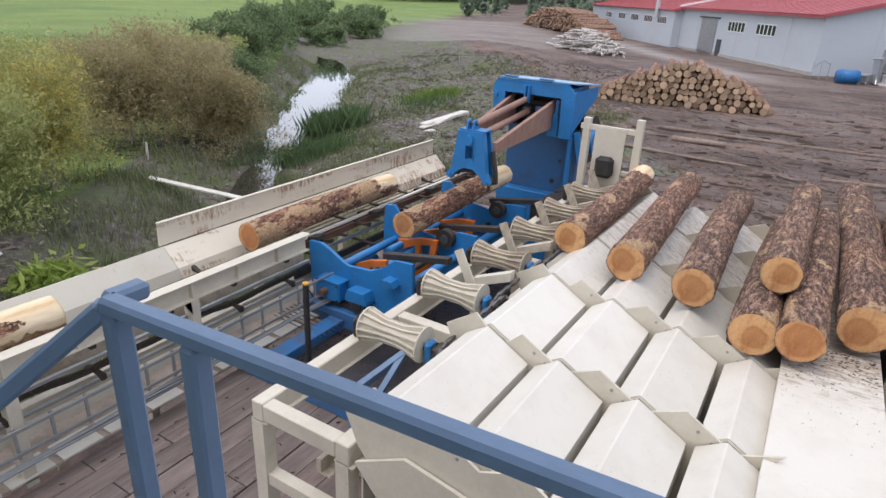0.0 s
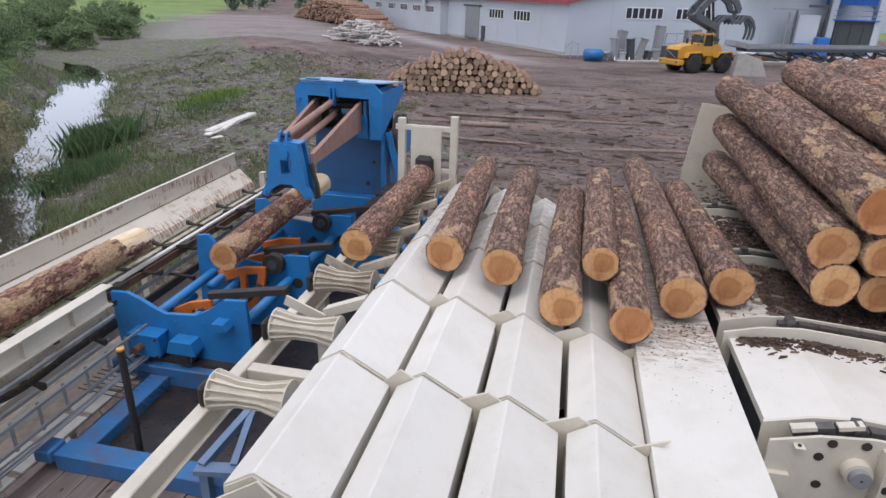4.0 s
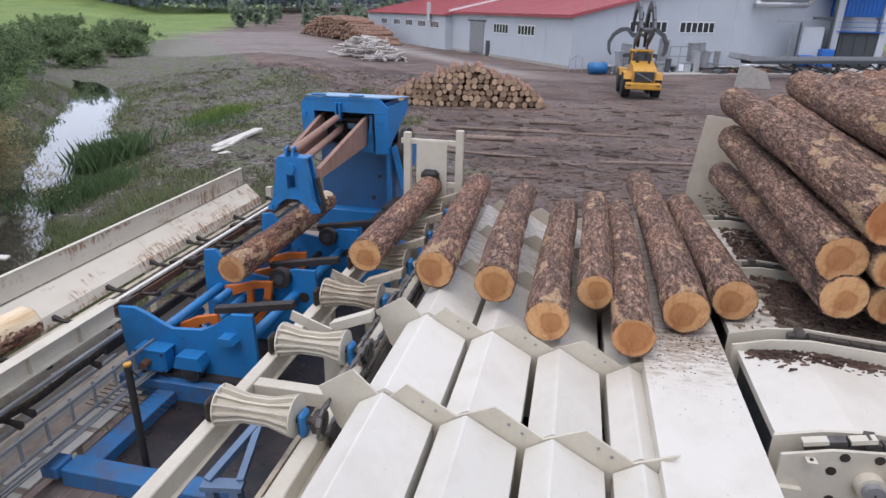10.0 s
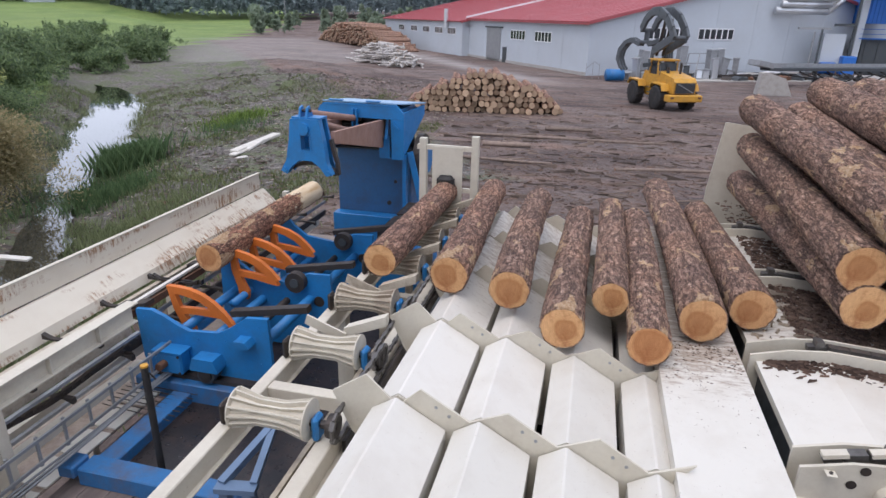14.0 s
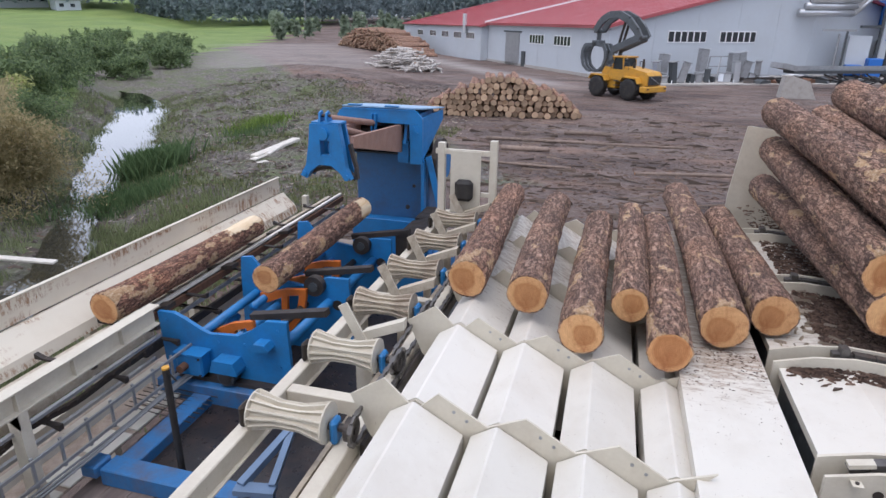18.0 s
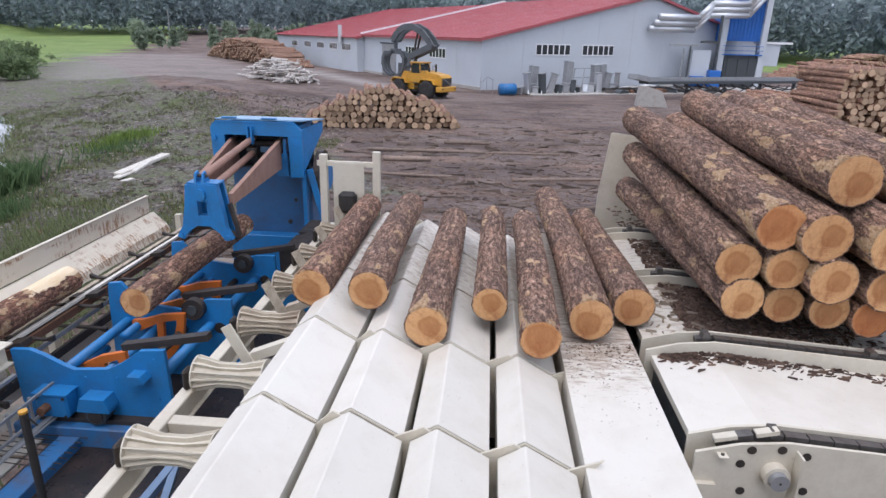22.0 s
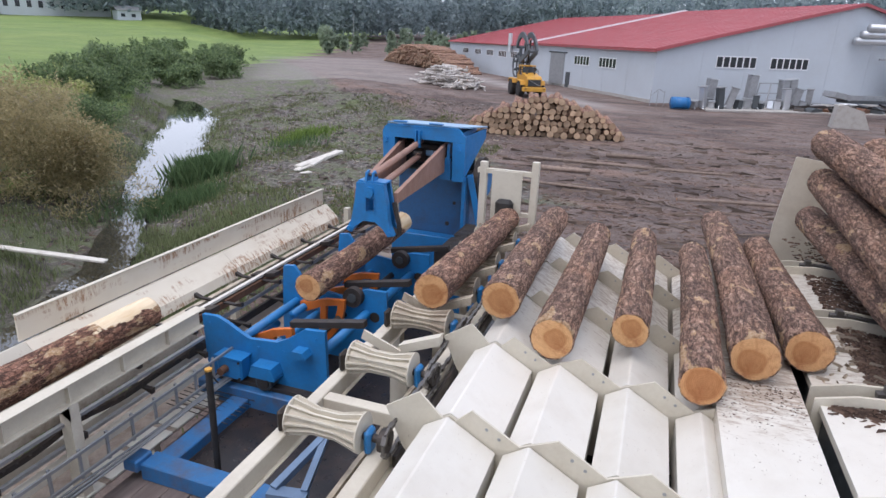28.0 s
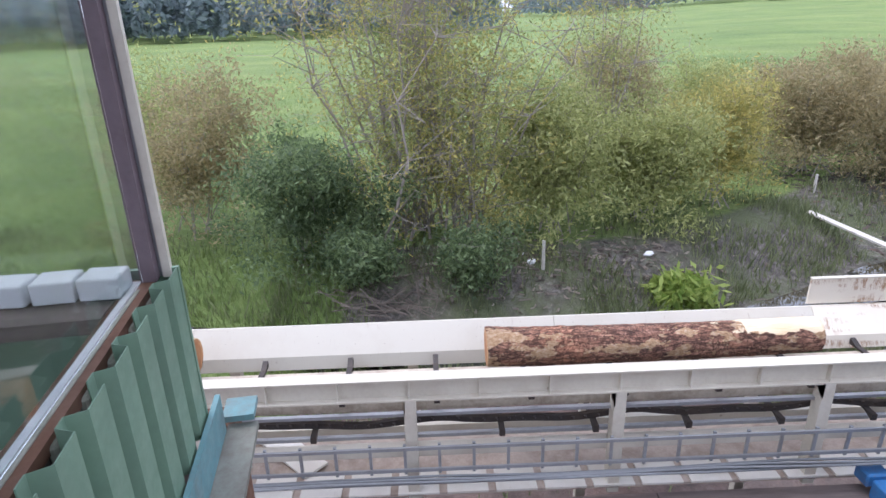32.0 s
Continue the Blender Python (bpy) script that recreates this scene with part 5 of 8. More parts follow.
def debarker():
    t = thing("debarking_machine", "blue debarking machine with hooded head and rusty arms", "machine")
    part("body", boxm(-4.40, -3.02, 10.25, 10.9, 2.0, 3.86, bevel=0.02), SHADEDBLUE, t, "grimy blue machine body, painted darker for the hood's shade")
    # the recess is lined dark grey, its shade painted rather than cast
    part("recess_back", boxm(-4.40, -3.03, 10.5, 10.54, 3.8, 4.6), DARKGREY, t, "dark sheet painted for the shade in the hood")
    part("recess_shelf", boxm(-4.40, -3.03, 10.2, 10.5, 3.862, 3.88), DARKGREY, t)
    part("foot", boxm(-4.55, -2.8, 9.9, 11.4, 0.0, 2.0), BLUE, t)
    part("hood_front", platem([(-4.46, 4.50), (-4.46, 4.60), (-4.37, 4.715), (-3.10, 4.725), (-2.965, 4.585), (-2.965, 4.49)], "y", 9.66, 9.72), BLUE, t, "blue hood front with chamfered corners")
    part("hood_cheek", platem([(-4.46, 4.498), (-4.235, 4.498), (-4.235, 4.1), (-4.30, 4.0), (-4.44, 4.0)], "y", 9.66, 9.72), BLUE, t)
    part("hood_cheek", platem([(-3.19, 4.488), (-2.965, 4.488), (-2.97, 3.84), (-3.175, 3.83)], "y", 9.66, 9.72), BLUE, t)
    part("hood_side", platem([(9.72, 4.66), (10.55, 4.62), (10.55, 3.9), (10.3, 3.82), (9.72, 4.0)], "x", -4.46, -4.41), BLUE, t)
    flank = bmesh.new()
    va = [flank.verts.new(p) for p in ((-2.975, 9.7, 4.60), (-2.86, 10.55, 4.64), (-2.86, 10.55, 4.48), (-2.97, 9.72, 3.9))]
    vb = [flank.verts.new(v.co + Vector((-0.03, 0.01, 0))) for v in va]
    for k in range(4):
        flank.faces.new((va[k], va[(k + 1) % 4], vb[(k + 1) % 4], vb[k]))
    flank.faces.new(va)
    flank.faces.new(vb[::-1])
    bmesh.ops.recalc_face_normals(flank, faces=flank.faces)
    part("hood_flank", flank, BLUE, t, "flaring side sheet of the hood")
    part("front_seam", beamm((-4.35, 9.655, 4.70), (-3.12, 9.655, 4.71), 0.012, 0.02), BLUE, t)
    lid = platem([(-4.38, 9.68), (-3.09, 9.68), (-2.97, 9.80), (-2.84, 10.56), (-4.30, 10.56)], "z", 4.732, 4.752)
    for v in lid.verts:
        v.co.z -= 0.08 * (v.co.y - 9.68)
    part("lid", lid, LIDBLUE, t, "flat lid with the sky's pale sheen painted on")
    for hx in (-4.15, -3.5):
        part("lid_hinge", boxm(hx - 0.12, hx + 0.12, 9.66, 9.74, 4.752, 4.775, bevel=0.006), BLUE, t)
    part("hood_roof", boxm(-4.41, -3.04, 9.722, 10.55, 4.56, 4.65), BLUE, t)
    part("recess_block", boxm(-3.42, -3.24, 9.74, 10.24, 3.83, 4.2), BLUE, t)
    part("hinge_eye", tubem((-4.40, 9.62, 4.44), (-4.40, 9.66, 4.44), 0.04, 12), BLUE, t)
    part("latch", beamm((-3.14, 9.65, 4.44), (-3.06, 9.65, 4.34), 0.03, 0.05), BLUE, t)
    part("side_post", boxm(-3.01, -2.95, 9.72, 9.82, 2.2, 3.9), BLUE, t)
    part("side_rib", beamm((-2.62, 9.85, 2.7), (-2.9, 9.8, 3.95), 0.05, 0.1), BLUE, t)
    part("base_plinth", boxm(-4.42, -2.95, 10.0, 10.24, 2.0, 2.7, bevel=0.01), BLUE, t)
    part("belt_guard", tubem((-2.90, 10.35, 3.75), (-2.80, 10.35, 3.75), 0.42, 28), STEEL, t, "dark round belt guard")
    part("drum", tubem((-2.8, 10.3, 3.75), (-2.70, 10.3, 3.75), 0.24, 24), BLUE, t)
    part("inspection_hole", tubem((-3.3, 10.235, 3.3), (-3.3, 10.25, 3.3), 0.03, 14), STEEL, t)
    part("bolt", tubem((-3.42, 10.23, 2.9), (-3.42, 10.25, 2.9), 0.04, 14), STEEL, t)
    part("lifting_eye", boxm(-3.84, -3.815, 9.58, 9.66, 4.36, 4.64), BLUE, t)
    part("lifting_eye", boxm(-3.775, -3.75, 9.58, 9.66, 4.36, 4.64), BLUE, t)
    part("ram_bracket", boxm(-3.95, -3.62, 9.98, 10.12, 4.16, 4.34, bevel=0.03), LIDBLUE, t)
    part("hose", tubem((-3.4, 9.9, 4.4), (-3.15, 9.75, 4.05), 0.018, 6), RUBBER, t)
    part("drip_tray", boxm(-2.95, -2.3, 9.2, 9.9, 3.02, 3.05), STEEL, t, "dark steel discharge plate")
    # arms, turning about the shaft in the hood
    pivot = Vector((-3.6, 10.0, 4.32))
    def tapered(x0, x1):
        b = bmesh.new()
        pts = [(0.10, 0.12), (-0.25, 0.10), (-2.72, -0.17), (-2.74, -0.31), (-0.3, -0.36), (0.08, -0.30)]
        va = [b.verts.new((x0 + (x1 - x0) * (0.1 - u) / 2.84 - 0.03, u, w)) for u, w in pts]
        vb = [b.verts.new((x0 + (x1 - x0) * (0.1 - u) / 2.84 + 0.03, u, w)) for u, w in pts]
        n = len(pts)
        for k in range(n):
            b.faces.new((va[k], va[(k + 1) % n], vb[(k + 1) % n], vb[k]))
        b.faces.new(va[::-1])
        b.faces.new(vb)
        bmesh.ops.recalc_face_normals(b, faces=b.faces)
        return b
    arms = part("swing_arm", tapered(-0.62, -0.16), ARMRUST, t, "rust-brown tapered swing arm", m=Matrix.Translation(pivot))
    part("swing_arm", tapered(0.20, 0.42), ARMRUST, arms)
    part("rod", tubem((-0.26, -0.05, 0.10), (0.1, -2.8, 0.04), 0.05, 12), ARMRUST, arms)
    part("hydraulic_rod", tubem((-0.26, -0.1, -0.14), (0.22, -2.75, -0.08), 0.05, 12), ARMRUST, arms)
    part("rod_eye", tubem((-0.34, -0.1, -0.14), (-0.18, -0.1, -0.14), 0.11, 16), STEEL, arms)
    part("cross_tube", tubem((-0.75, 0, 0), (0.35, 0, 0), 0.06, 14), STEEL, arms)
    for x in (-0.72, 0.29):
        part("arm_bracket", platem([(-0.28, -0.22), (-0.24, 0.12), (0.05, 0.18), (0.1, -0.1)], "x", x, x + 0.05), BLUE, arms)
    # head
    hd = bmesh.new()
    def framed(bm, y0, y1):
        """The A-shaped plate with its square window left open."""
        plate(bm, [(-0.24, 0.26), (-0.075, 0.26), (-0.075, -0.27), (-0.12, -0.27), (-0.26, -0.36), (-0.34, -0.46), (-0.44, -0.42), (-0.34, -0.28), (-0.28, -0.02)], "y", y0, y1)
        plate(bm, [(0.065, 0.26), (0.22, 0.26), (0.28, -0.02), (0.32, -0.30), (0.40, -0.44), (0.30, -0.46), (0.22, -0.36), (0.08, -0.27), (0.065, -0.27)], "y", y0, y1)
        plate(bm, [(-0.075, 0.26), (0.065, 0.26), (0.065, 0.05), (-0.075, 0.05)], "y", y0, y1)
        plate(bm, [(-0.075, -0.13), (0.065, -0.13), (0.065, -0.27), (-0.075, -0.27)], "y", y0, y1)
    framed(hd, -0.05, 0.05)
    head = part("claw_head", hd, BLUE, t, "blue A-shaped cutter head with a square window", m=pose(-3.42, 7.05, 4.06))
    part("window_rim", boxm(-0.095, -0.076, -0.06, -0.05, -0.15, 0.07), BLUE, head)
    part("window_rim", boxm(0.066, 0.085, -0.06, -0.05, -0.15, 0.07), BLUE, head)
    for bx, bz in ((0.34, -0.41), (-0.37, -0.40)):
        part("pin", tubem((bx, -0.075, bz), (bx, -0.05, bz), 0.035, 14), BLUE, head)
    part("boss", tubem((-0.01, -0.09, 0.14), (-0.01, -0.05, 0.14), 0.075, 18), BLUE, head)
    bk = bmesh.new()
    framed(bk, 0.16, 0.2)
    part("rear_plate", bk, BLUE, head)
    for x in (-0.09, 0.02):
        part("lug", platem([(-0.04, 0.26), (-0.01, 0.40), (0.06, 0.42), (0.16, 0.26)], "x", x - 0.015, x + 0.015), BLUE, head)
    part("lug_pin", tubem((-0.13, 0.04, 0.36), (0.06, 0.04, 0.36), 0.022, 10), STEEL, head)
    part("top_bar", boxm(-0.22, 0.24, -0.03, 0.18, 0.262, 0.285), BLUE, head)
    # chain round the cutter
    n = 22
    pts = [(-0.42 + 0.84 * k / n, -0.45 + 0.13 * math.sin(math.pi * k / n)) for k in range(n + 1)]
    for (a, b), (c, d) in zip(pts, pts[1:]):
        part("cutter_link", beamm((a, 0.10, b), (c, 0.10, d), 0.10, 0.05), STEEL, head)
    side = [(0.43, -0.46), (0.42, -0.3), (0.37, -0.15), (0.33, 0.0)]
    for (a, b), (c, d) in zip(side, side[1:]):
        part("cutter_link", beamm((a, 0.10, b), (c, 0.10, d), 0.06, 0.05), STEEL, head)
    for piece in [head] + list(head.children):
        piece.data.transform(Matrix.Diagonal((0.83, 1.0, 0.97, 1.0)))
    return t, arms, head, pivot


debark, swing, head, SWING_PIVOT = debarker()


# ---- cabin and handrail ----
MOSS = paint("mossy_old_sealant", (0.30, 0.30, 0.24), (0.10, 0.11, 0.07), 0.9, grime=0.8, scale=9, fine=60)
OLDGREEN = paint("weathered_green_brown_paint", (0.21, 0.22, 0.18), (0.13, 0.09, 0.07), 0.75, grime=0.8, scale=7)
BROWNPOST = paint("brown_window_paint", (0.16, 0.12, 0.13), (0.07, 0.055, 0.05), 0.55, grime=0.5, scale=6)

def cabin():
    # the cabin is turned against the deck to fit the camera's view
    t = thing("operator_cabin", "operator cabin clad in green corrugated sheet", "cabin", m=Matrix.Translation((-2.336, -1.047, 0)) @ Matrix.Rotation(radians(7.7), 4, "Z") @ Matrix.Translation((2.42, 1.13, 0)))
    y0 = -1.13
    # corrugated wall: trapezoid sheet, open at its upper edge
    def sheet(x0, n, pitch):
        out, inn = [], []
        for k in range(n):
            x = x0 + k * pitch
            for u, d in ((0.0, 0.0), (0.115, 0.0), (0.135, -0.05), (0.18, -0.05)):
                out.append((x + u, y0 + d))
                inn.append((x + u, y0 + d - 0.004))
        bm = bmesh.new()
        plate(bm, out + inn[::-1], "z", 4.42, 5.13)
        return bm
    for k in range(10):
        part("wall_sheet", sheet(-2.42 + 0.4 * k, 2, 0.2), GREEN, t)
        for j in range(2):
            part("rivet", tubem((-2.275 + 0.4 * k + 0.2 * j, y0 - 0.05, 5.06), (-2.275 + 0.4 * k + 0.2 * j, y0 - 0.04, 5.06), 0.011, 8), GALV, t)
            part("filler", boxm(-2.31 + 0.4 * k + 0.2 * j, -2.235 + 0.4 * k + 0.2 * j, y0 - 0.085, y0 - 0.058, 5.02, 5.07 + 0.006 * ((k + j) % 3), bevel=0.008), MOSS, t)
    part("corner_sheet", boxm(-2.445, -2.425, y0 - 1.8, y0 + 0.004, 4.4, 5.13), GREEN, t)
    part("wall_back", boxm(-2.42, 1.6, y0 - 0.16, y0 - 0.092, 4.2, 5.05), PLANK, t)
    sill = part("sill", boxm(-2.40, 1.6, y0 - 0.17, y0 - 0.075, 5.06, 5.10), RUST, t, "rusty window sill with old sealant")
    part("sealant", boxm(-2.36, 1.6, y0 - 0.145, y0 - 0.122, 5.10, 5.112), WINFRAME, sill)
    part("sill_flake", boxm(-2.3, 0.6, y0 - 0.12, y0 - 0.105, 5.10, 5.104), MOSS, sill)
    part("window_post", beamm((-2.425, y0 - 0.035, 5.1), (-2.425, y0 - 0.035, 7.35), 0.03, 0.03), CREAM, t)
    part("post_bead", boxm(-2.44, -2.425, y0 - 0.068, y0 - 0.054, 5.1, 7.35), GALV, t)
    part("window_post", beamm((-2.40, y0 - 0.095, 5.1), (-2.40, y0 - 0.095, 7.35), 0.06, 0.06), BROWNPOST, t, "brown inner window post")
    g = part("pane", platem([(y0 - 0.115, 5.113), (y0 - 0.109, 5.113), (y0 - 0.109, 7.25), (y0 - 0.115, 7.25)], "x", -2.36, 1.5), GLASS, t, "large dusty window pane")
    g.visible_shadow = False
    g = part("pane", boxm(-2.412, -2.406, y0 - 1.8, y0 - 0.21, 5.0, 7.2), GLASS, t, "side window pane")
    g.visible_shadow = False
    part("roof", boxm(-2.6, 1.8, y0 - 2.2, y0 + 0.4, 7.32, 7.44), GREEN, t)
    part("floor", boxm(-2.45, 1.6, y0 - 2.0, y0 - 0.17, 3.95, 4.02), RUST, t)
    part("table", boxm(-2.3, -1.0, y0 - 1.7, y0 - 0.5, 4.34, 4.38), PLANK, t)
    for k in range(6):
        part("white_box", boxm(-0.07, 0.07, -0.062, 0.062, 0.0, 0.08, bevel=0.005), WINFRAME, t, "pale grey carton on the shelf", m=pose(-2.30, y0 - 0.22 - 0.155 * k, 5.1, 0, 0, 86 + 5 * (k % 2)))
    part("shelf", boxm(-2.40, -2.10, y0 - 1.8, y0 - 0.18, 5.04, 5.095), PLANK, t)
    # turquoise channel beam under the wall
    part("channel", boxm(-2.56, 1.6, y0 + 0.012, y0 + 0.035, 4.24, 4.46), TURQ, t, "peeling turquoise channel beam")
    part("channel_flange", boxm(-2.60, 1.6, y0 + 0.036, y0 + 0.17, 4.24, 4.27), OLDGREEN, t)
    part("channel_end", boxm(-2.72, -2.57, y0 + 0.02, y0 + 0.16, 4.30, 4.33), TURQ, t)
    part("post", boxm(-2.76, -2.6, y0 - 0.1, y0 + 0.06, 2.02, 4.26), RUST, t)
    part("post", boxm(1.4, 1.56, y0 - 0.1, y0 + 0.06, 2.02, 4.05), RUST, t)


cabin()


def handrail():
    t = thing("handrail", "grey-blue painted square-tube handrail of the walkway", "handrail")
    corner = (-0.279, 0.149, 5.583)
    part("top_tube", beamm(corner, (1.1, 0.24, 5.583), 0.032, 0.028, 0.006), RAILBLUE, t)
    part("end_tube", beamm(corner, (-0.279, 0.212, 5.583), 0.032, 0.028, 0.006), RAILBLUE, t)
    part("stair_tube", beamm((-0.279, 0.149, 5.577), (-0.573, -0.036, 5.27), 0.028, 0.032, 0.006), RAILBLUE, t)
    for x, y in ((-0.263, 0.151), (-0.104, 0.161), (0.56, 0.204)):
        part("upright", boxm(x - 0.016, x + 0.016, y - 0.016, y + 0.016, 4.0, 5.569, bevel=0.005), RAILBLUE, t)
    w = thing("walkway", "narrow steel walkway deck in front of the cabin", "walkway", kind="structure")
    part("deck_plate", boxm(-0.7, 1.2, -1.02, 0.32, 3.95, 4.0), STEEL, w)
    part("support", boxm(-0.65, -0.55, 0.2, 0.3, 2.02, 3.95), CREAM, w)
    part("support", boxm(1.05, 1.15, 0.2, 0.3, 2.02, 3.95), CREAM, w)


handrail()


# ---- wheel loader with log grapple ----
JIBGREY = paint("worn_grey_jib_paint", (0.105, 0.118, 0.13), (0.06, 0.055, 0.05), 0.5, 0.2, grime=0.5, scale=1.5, fine=12)
RIMGREY = paint("muddy_rim", (0.30, 0.27, 0.23), (0.14, 0.11, 0.09), 0.7, 0.2, grime=0.6, scale=3)
def loader():
    t = thing("wheel_loader", "yellow wheel loader with a dark log grapple boom", "loader")
    hood = platem([(-3.25, 1.25), (-3.3, 2.05), (-3.05, 2.3), (-0.8, 2.62), (-0.6, 2.62), (-0.6, 1.25)], "y", -0.85, 0.85)
    h = part("engine_hood", hood, YELLOW, t)
    part("grille", boxm(-3.36, -3.29, -0.72, 0.72, 1.3, 2.0), DARKGREY, t, "dark radiator grille")
    for k in range(6):
        part("grille_bar", boxm(-3.39, -3.36, -0.7, 0.7, 1.36 + 0.11 * k, 1.385 + 0.11 * k), STEEL, t)
    part("bumper", boxm(-3.6, -2.9, -1.3, 1.3, 0.72, 1.2, bevel=0.06), YELLOW, t)
    part("rear_frame", boxm(-2.9, -0.3, -0.6, 0.6, 0.75, 1.3), DARKGREY, t)
    part("front_frame", boxm(0.3, 2.4, -0.65, 0.65, 0.75, 1.75, bevel=0.05), YELLOW, t)
    part("boom_tower", platem([(0.7, 1.6), (1.0, 2.5), (1.7, 2.5), (2.2, 1.6)], "y", -0.6, 0.6), YELLOW, t)
    part("hinge", tubem((0.0, 0, 0.7), (0.0, 0, 1.6), 0.25, 14), DARKGREY, t)
    cab = part("cab", platem([(-0.75, 1.5), (-0.7, 2.3), (-0.62, 2.35), (0.75, 2.35), (0.85, 1.5)], "y", -0.8, 0.8), YELLOW, t)
    part("glazing", platem([(-0.6, 2.35), (-0.5, 3.3), (0.55, 3.3), (0.72, 2.35)], "y", -0.72, 0.72), DARKGLASS, cab, "dark cab windows")
    part("cab_roof", boxm(-0.75, 0.75, -0.85, 0.85, 3.3, 3.44, bevel=0.05), YELLOW, cab)
    for x, y in ((-0.56, -0.76), (-0.56, 0.76), (0.66, -0.76), (0.66, 0.76)):
        part("cab_post", beamm((x, y, 2.3), (x * 0.85, y, 3.32), 0.09, 0.09), YELLOW, cab)
    part("exhaust", tubem((-1.6, -0.45, 2.5), (-1.6, -0.45, 3.25), 0.09, 12), STEEL, t)
    part("air_intake", tubem((-1.4, 0.4, 2.5), (-1.4, 0.4, 2.95), 0.12, 12), STEEL, t)
    part("mirror_arm", beamm((0.5, 0.8, 3.0), (0.7, 1.35, 2.9), 0.03, 0.3), DARKGREY, t)
    part("mirror_arm", beamm((0.5, -0.8, 3.0), (0.7, -1.35, 2.9), 0.03, 0.3), DARKGREY, t)
    for k in range(3):
        part("step", boxm(-0.5, 0.1, 0.85, 1.15, 0.7 + 0.35 * k, 0.75 + 0.35 * k), DARKGREY, t)
    wheels = []
    for x in (-1.78, 1.78):
        for y in (-1.14, 1.14):
            w = bmesh.new()
            lathe(w, [(-0.31, 0.45), (-0.33, 0.72), (-0.27, 0.84), (-0.1, 0.875), (0.1, 0.875), (0.27, 0.84), (0.33, 0.72), (0.31, 0.45)], 28)
            tyre = part("tyre", w, RUBBER, t, "black lugged tyre", smooth=True, m=pose(x, y, 0.87))
            for k in range(18):
                a = k * math.tau / 18
                for s in (-1, 1):
                    lug = boxm(-0.05, 0.05, 0.0 if s > 0 else -0.3, 0.3 if s > 0 else 0.0, 0.85, 0.905)
                    l = part("lug", lug, RUBBER, tyre)
                    l.matrix_basis = Matrix.Rotation(a + (0.09 if s > 0 else -0.09), 4, "Y")
            rim = bmesh.new()
            lathe(rim, [(-0.2, 0.1), (-0.22, 0.42), (-0.31, 0.46), (0.31, 0.46), (0.22, 0.42), (0.2, 0.1)], 20)
            part("rim", rim, RIMGREY, tyre)
            wheels.append(tyre)
            part("fender", platem([(x - 1.0, 1.4), (x - 0.75, 1.85), (x + 0.7, 1.9), (x + 0.98, 1.5), (x + 0.95, 1.44), (x + 0.66, 1.8), (x - 0.7, 1.76), (x - 0.92, 1.38)], "y",
                                   y - 0.32 if y > 0 else y - 0.3, y + 0.3 if y > 0 else y + 0.32), YELLOW, t)
    boom = part("lift_arm", beamm((1.35, -0.5, 2.1), (1.0, -0.5, 4.1), 0.14, 0.42, 0.03), JIBGREY, t)
    part("lift_arm", beamm((1.35, 0.5, 2.1), (1.0, 0.5, 4.1), 0.14, 0.42, 0.03), JIBGREY, t)
    for s in (-0.5, 0.5):
        part("knuckle_arm", beamm((1.1, s, 3.9), (-1.6, s, 4.95), 0.2, 0.6, 0.03), JIBGREY, t)
        pts = [(-1.7, 4.9), (-1.3, 5.5), (-0.4, 6.3), (0.7, 6.75), (1.8, 6.7), (2.7, 6.2), (3.3, 5.4)]
        for (a, b), (c, d) in zip(pts, pts[1:]):
            part("jib", beamm((a, s * 1.0, b), (c, s * 1.0, d), 0.22, 0.62, 0.03), JIBGREY, t)
        part("cylinder", tubem((0.9, s * 0.5, 3.6), (0.2, s * 0.5, 6.2), 0.11, 12), STEEL, t)
    part("jib_cross", tubem((-1.6, -0.6, 4.95), (-1.6, 0.6, 4.95), 0.16, 12), JIBGREY, t)
    part("jib_cross", tubem((3.3, -0.55, 5.35), (3.3, 0.55, 5.35), 0.16, 12), JIBGREY, t)
    part("rotator", tubem((3.3, 0, 4.55), (3.3, 0, 5.35), 0.2, 14), JIBGREY, t)
    part("grapple_head", boxm(2.9, 3.7, -0.45, 0.45, 4.35, 4.6, bevel=0.05), JIBGREY, t)
    tines = []
    for s in (-1, 1):
        arc = [(0.0, 0.0), (0.75, -0.05), (1.05, -0.5), (1.1, -1.1), (0.85, -1.7), (0.35, -2.05), (0.02, -2.1)]
        inner = [(0.02, -1.96), (0.28, -1.88), (0.68, -1.58), (0.86, -1.08), (0.8, -0.58), (0.6, -0.28), (0.0, -0.24)]
        outline = [(u * s * 1.2, w * 1.2) for u, w in arc + inner]
        first = part("tine", platem(outline, "y", -0.075, 0.075), JIBGREY, t, "curved dark grapple tine", m=pose(3.3 + 0.25 * s, 0, 4.4))
        for y in (-0.45, 0.45):
            part("tine", platem(outline, "y", y - 0.075, y + 0.075), JIBGREY, first)
        part("tine_bar", boxm(1.04 * s - 0.08, 1.04 * s + 0.08, -0.45, 0.45, -0.85, -0.62), JIBGREY, first)
        tines.append(first)
    # guard rails, lamps and radiator bar
    for s in (-1, 1):
        part("side_rail", beamm((-1.3, 0.98 * s, 2.4), (-1.3, 0.98 * s, 3.0), 0.04, 0.04), DARKGREY, t)
        part("side_rail", beamm((-0.8, 0.98 * s, 2.4), (-0.8, 0.98 * s, 3.0), 0.04, 0.04), DARKGREY, t)
        part("side_rail", beamm((-1.3, 0.98 * s, 3.0), (-0.8, 0.98 * s, 3.0), 0.04, 0.04), DARKGREY, t)
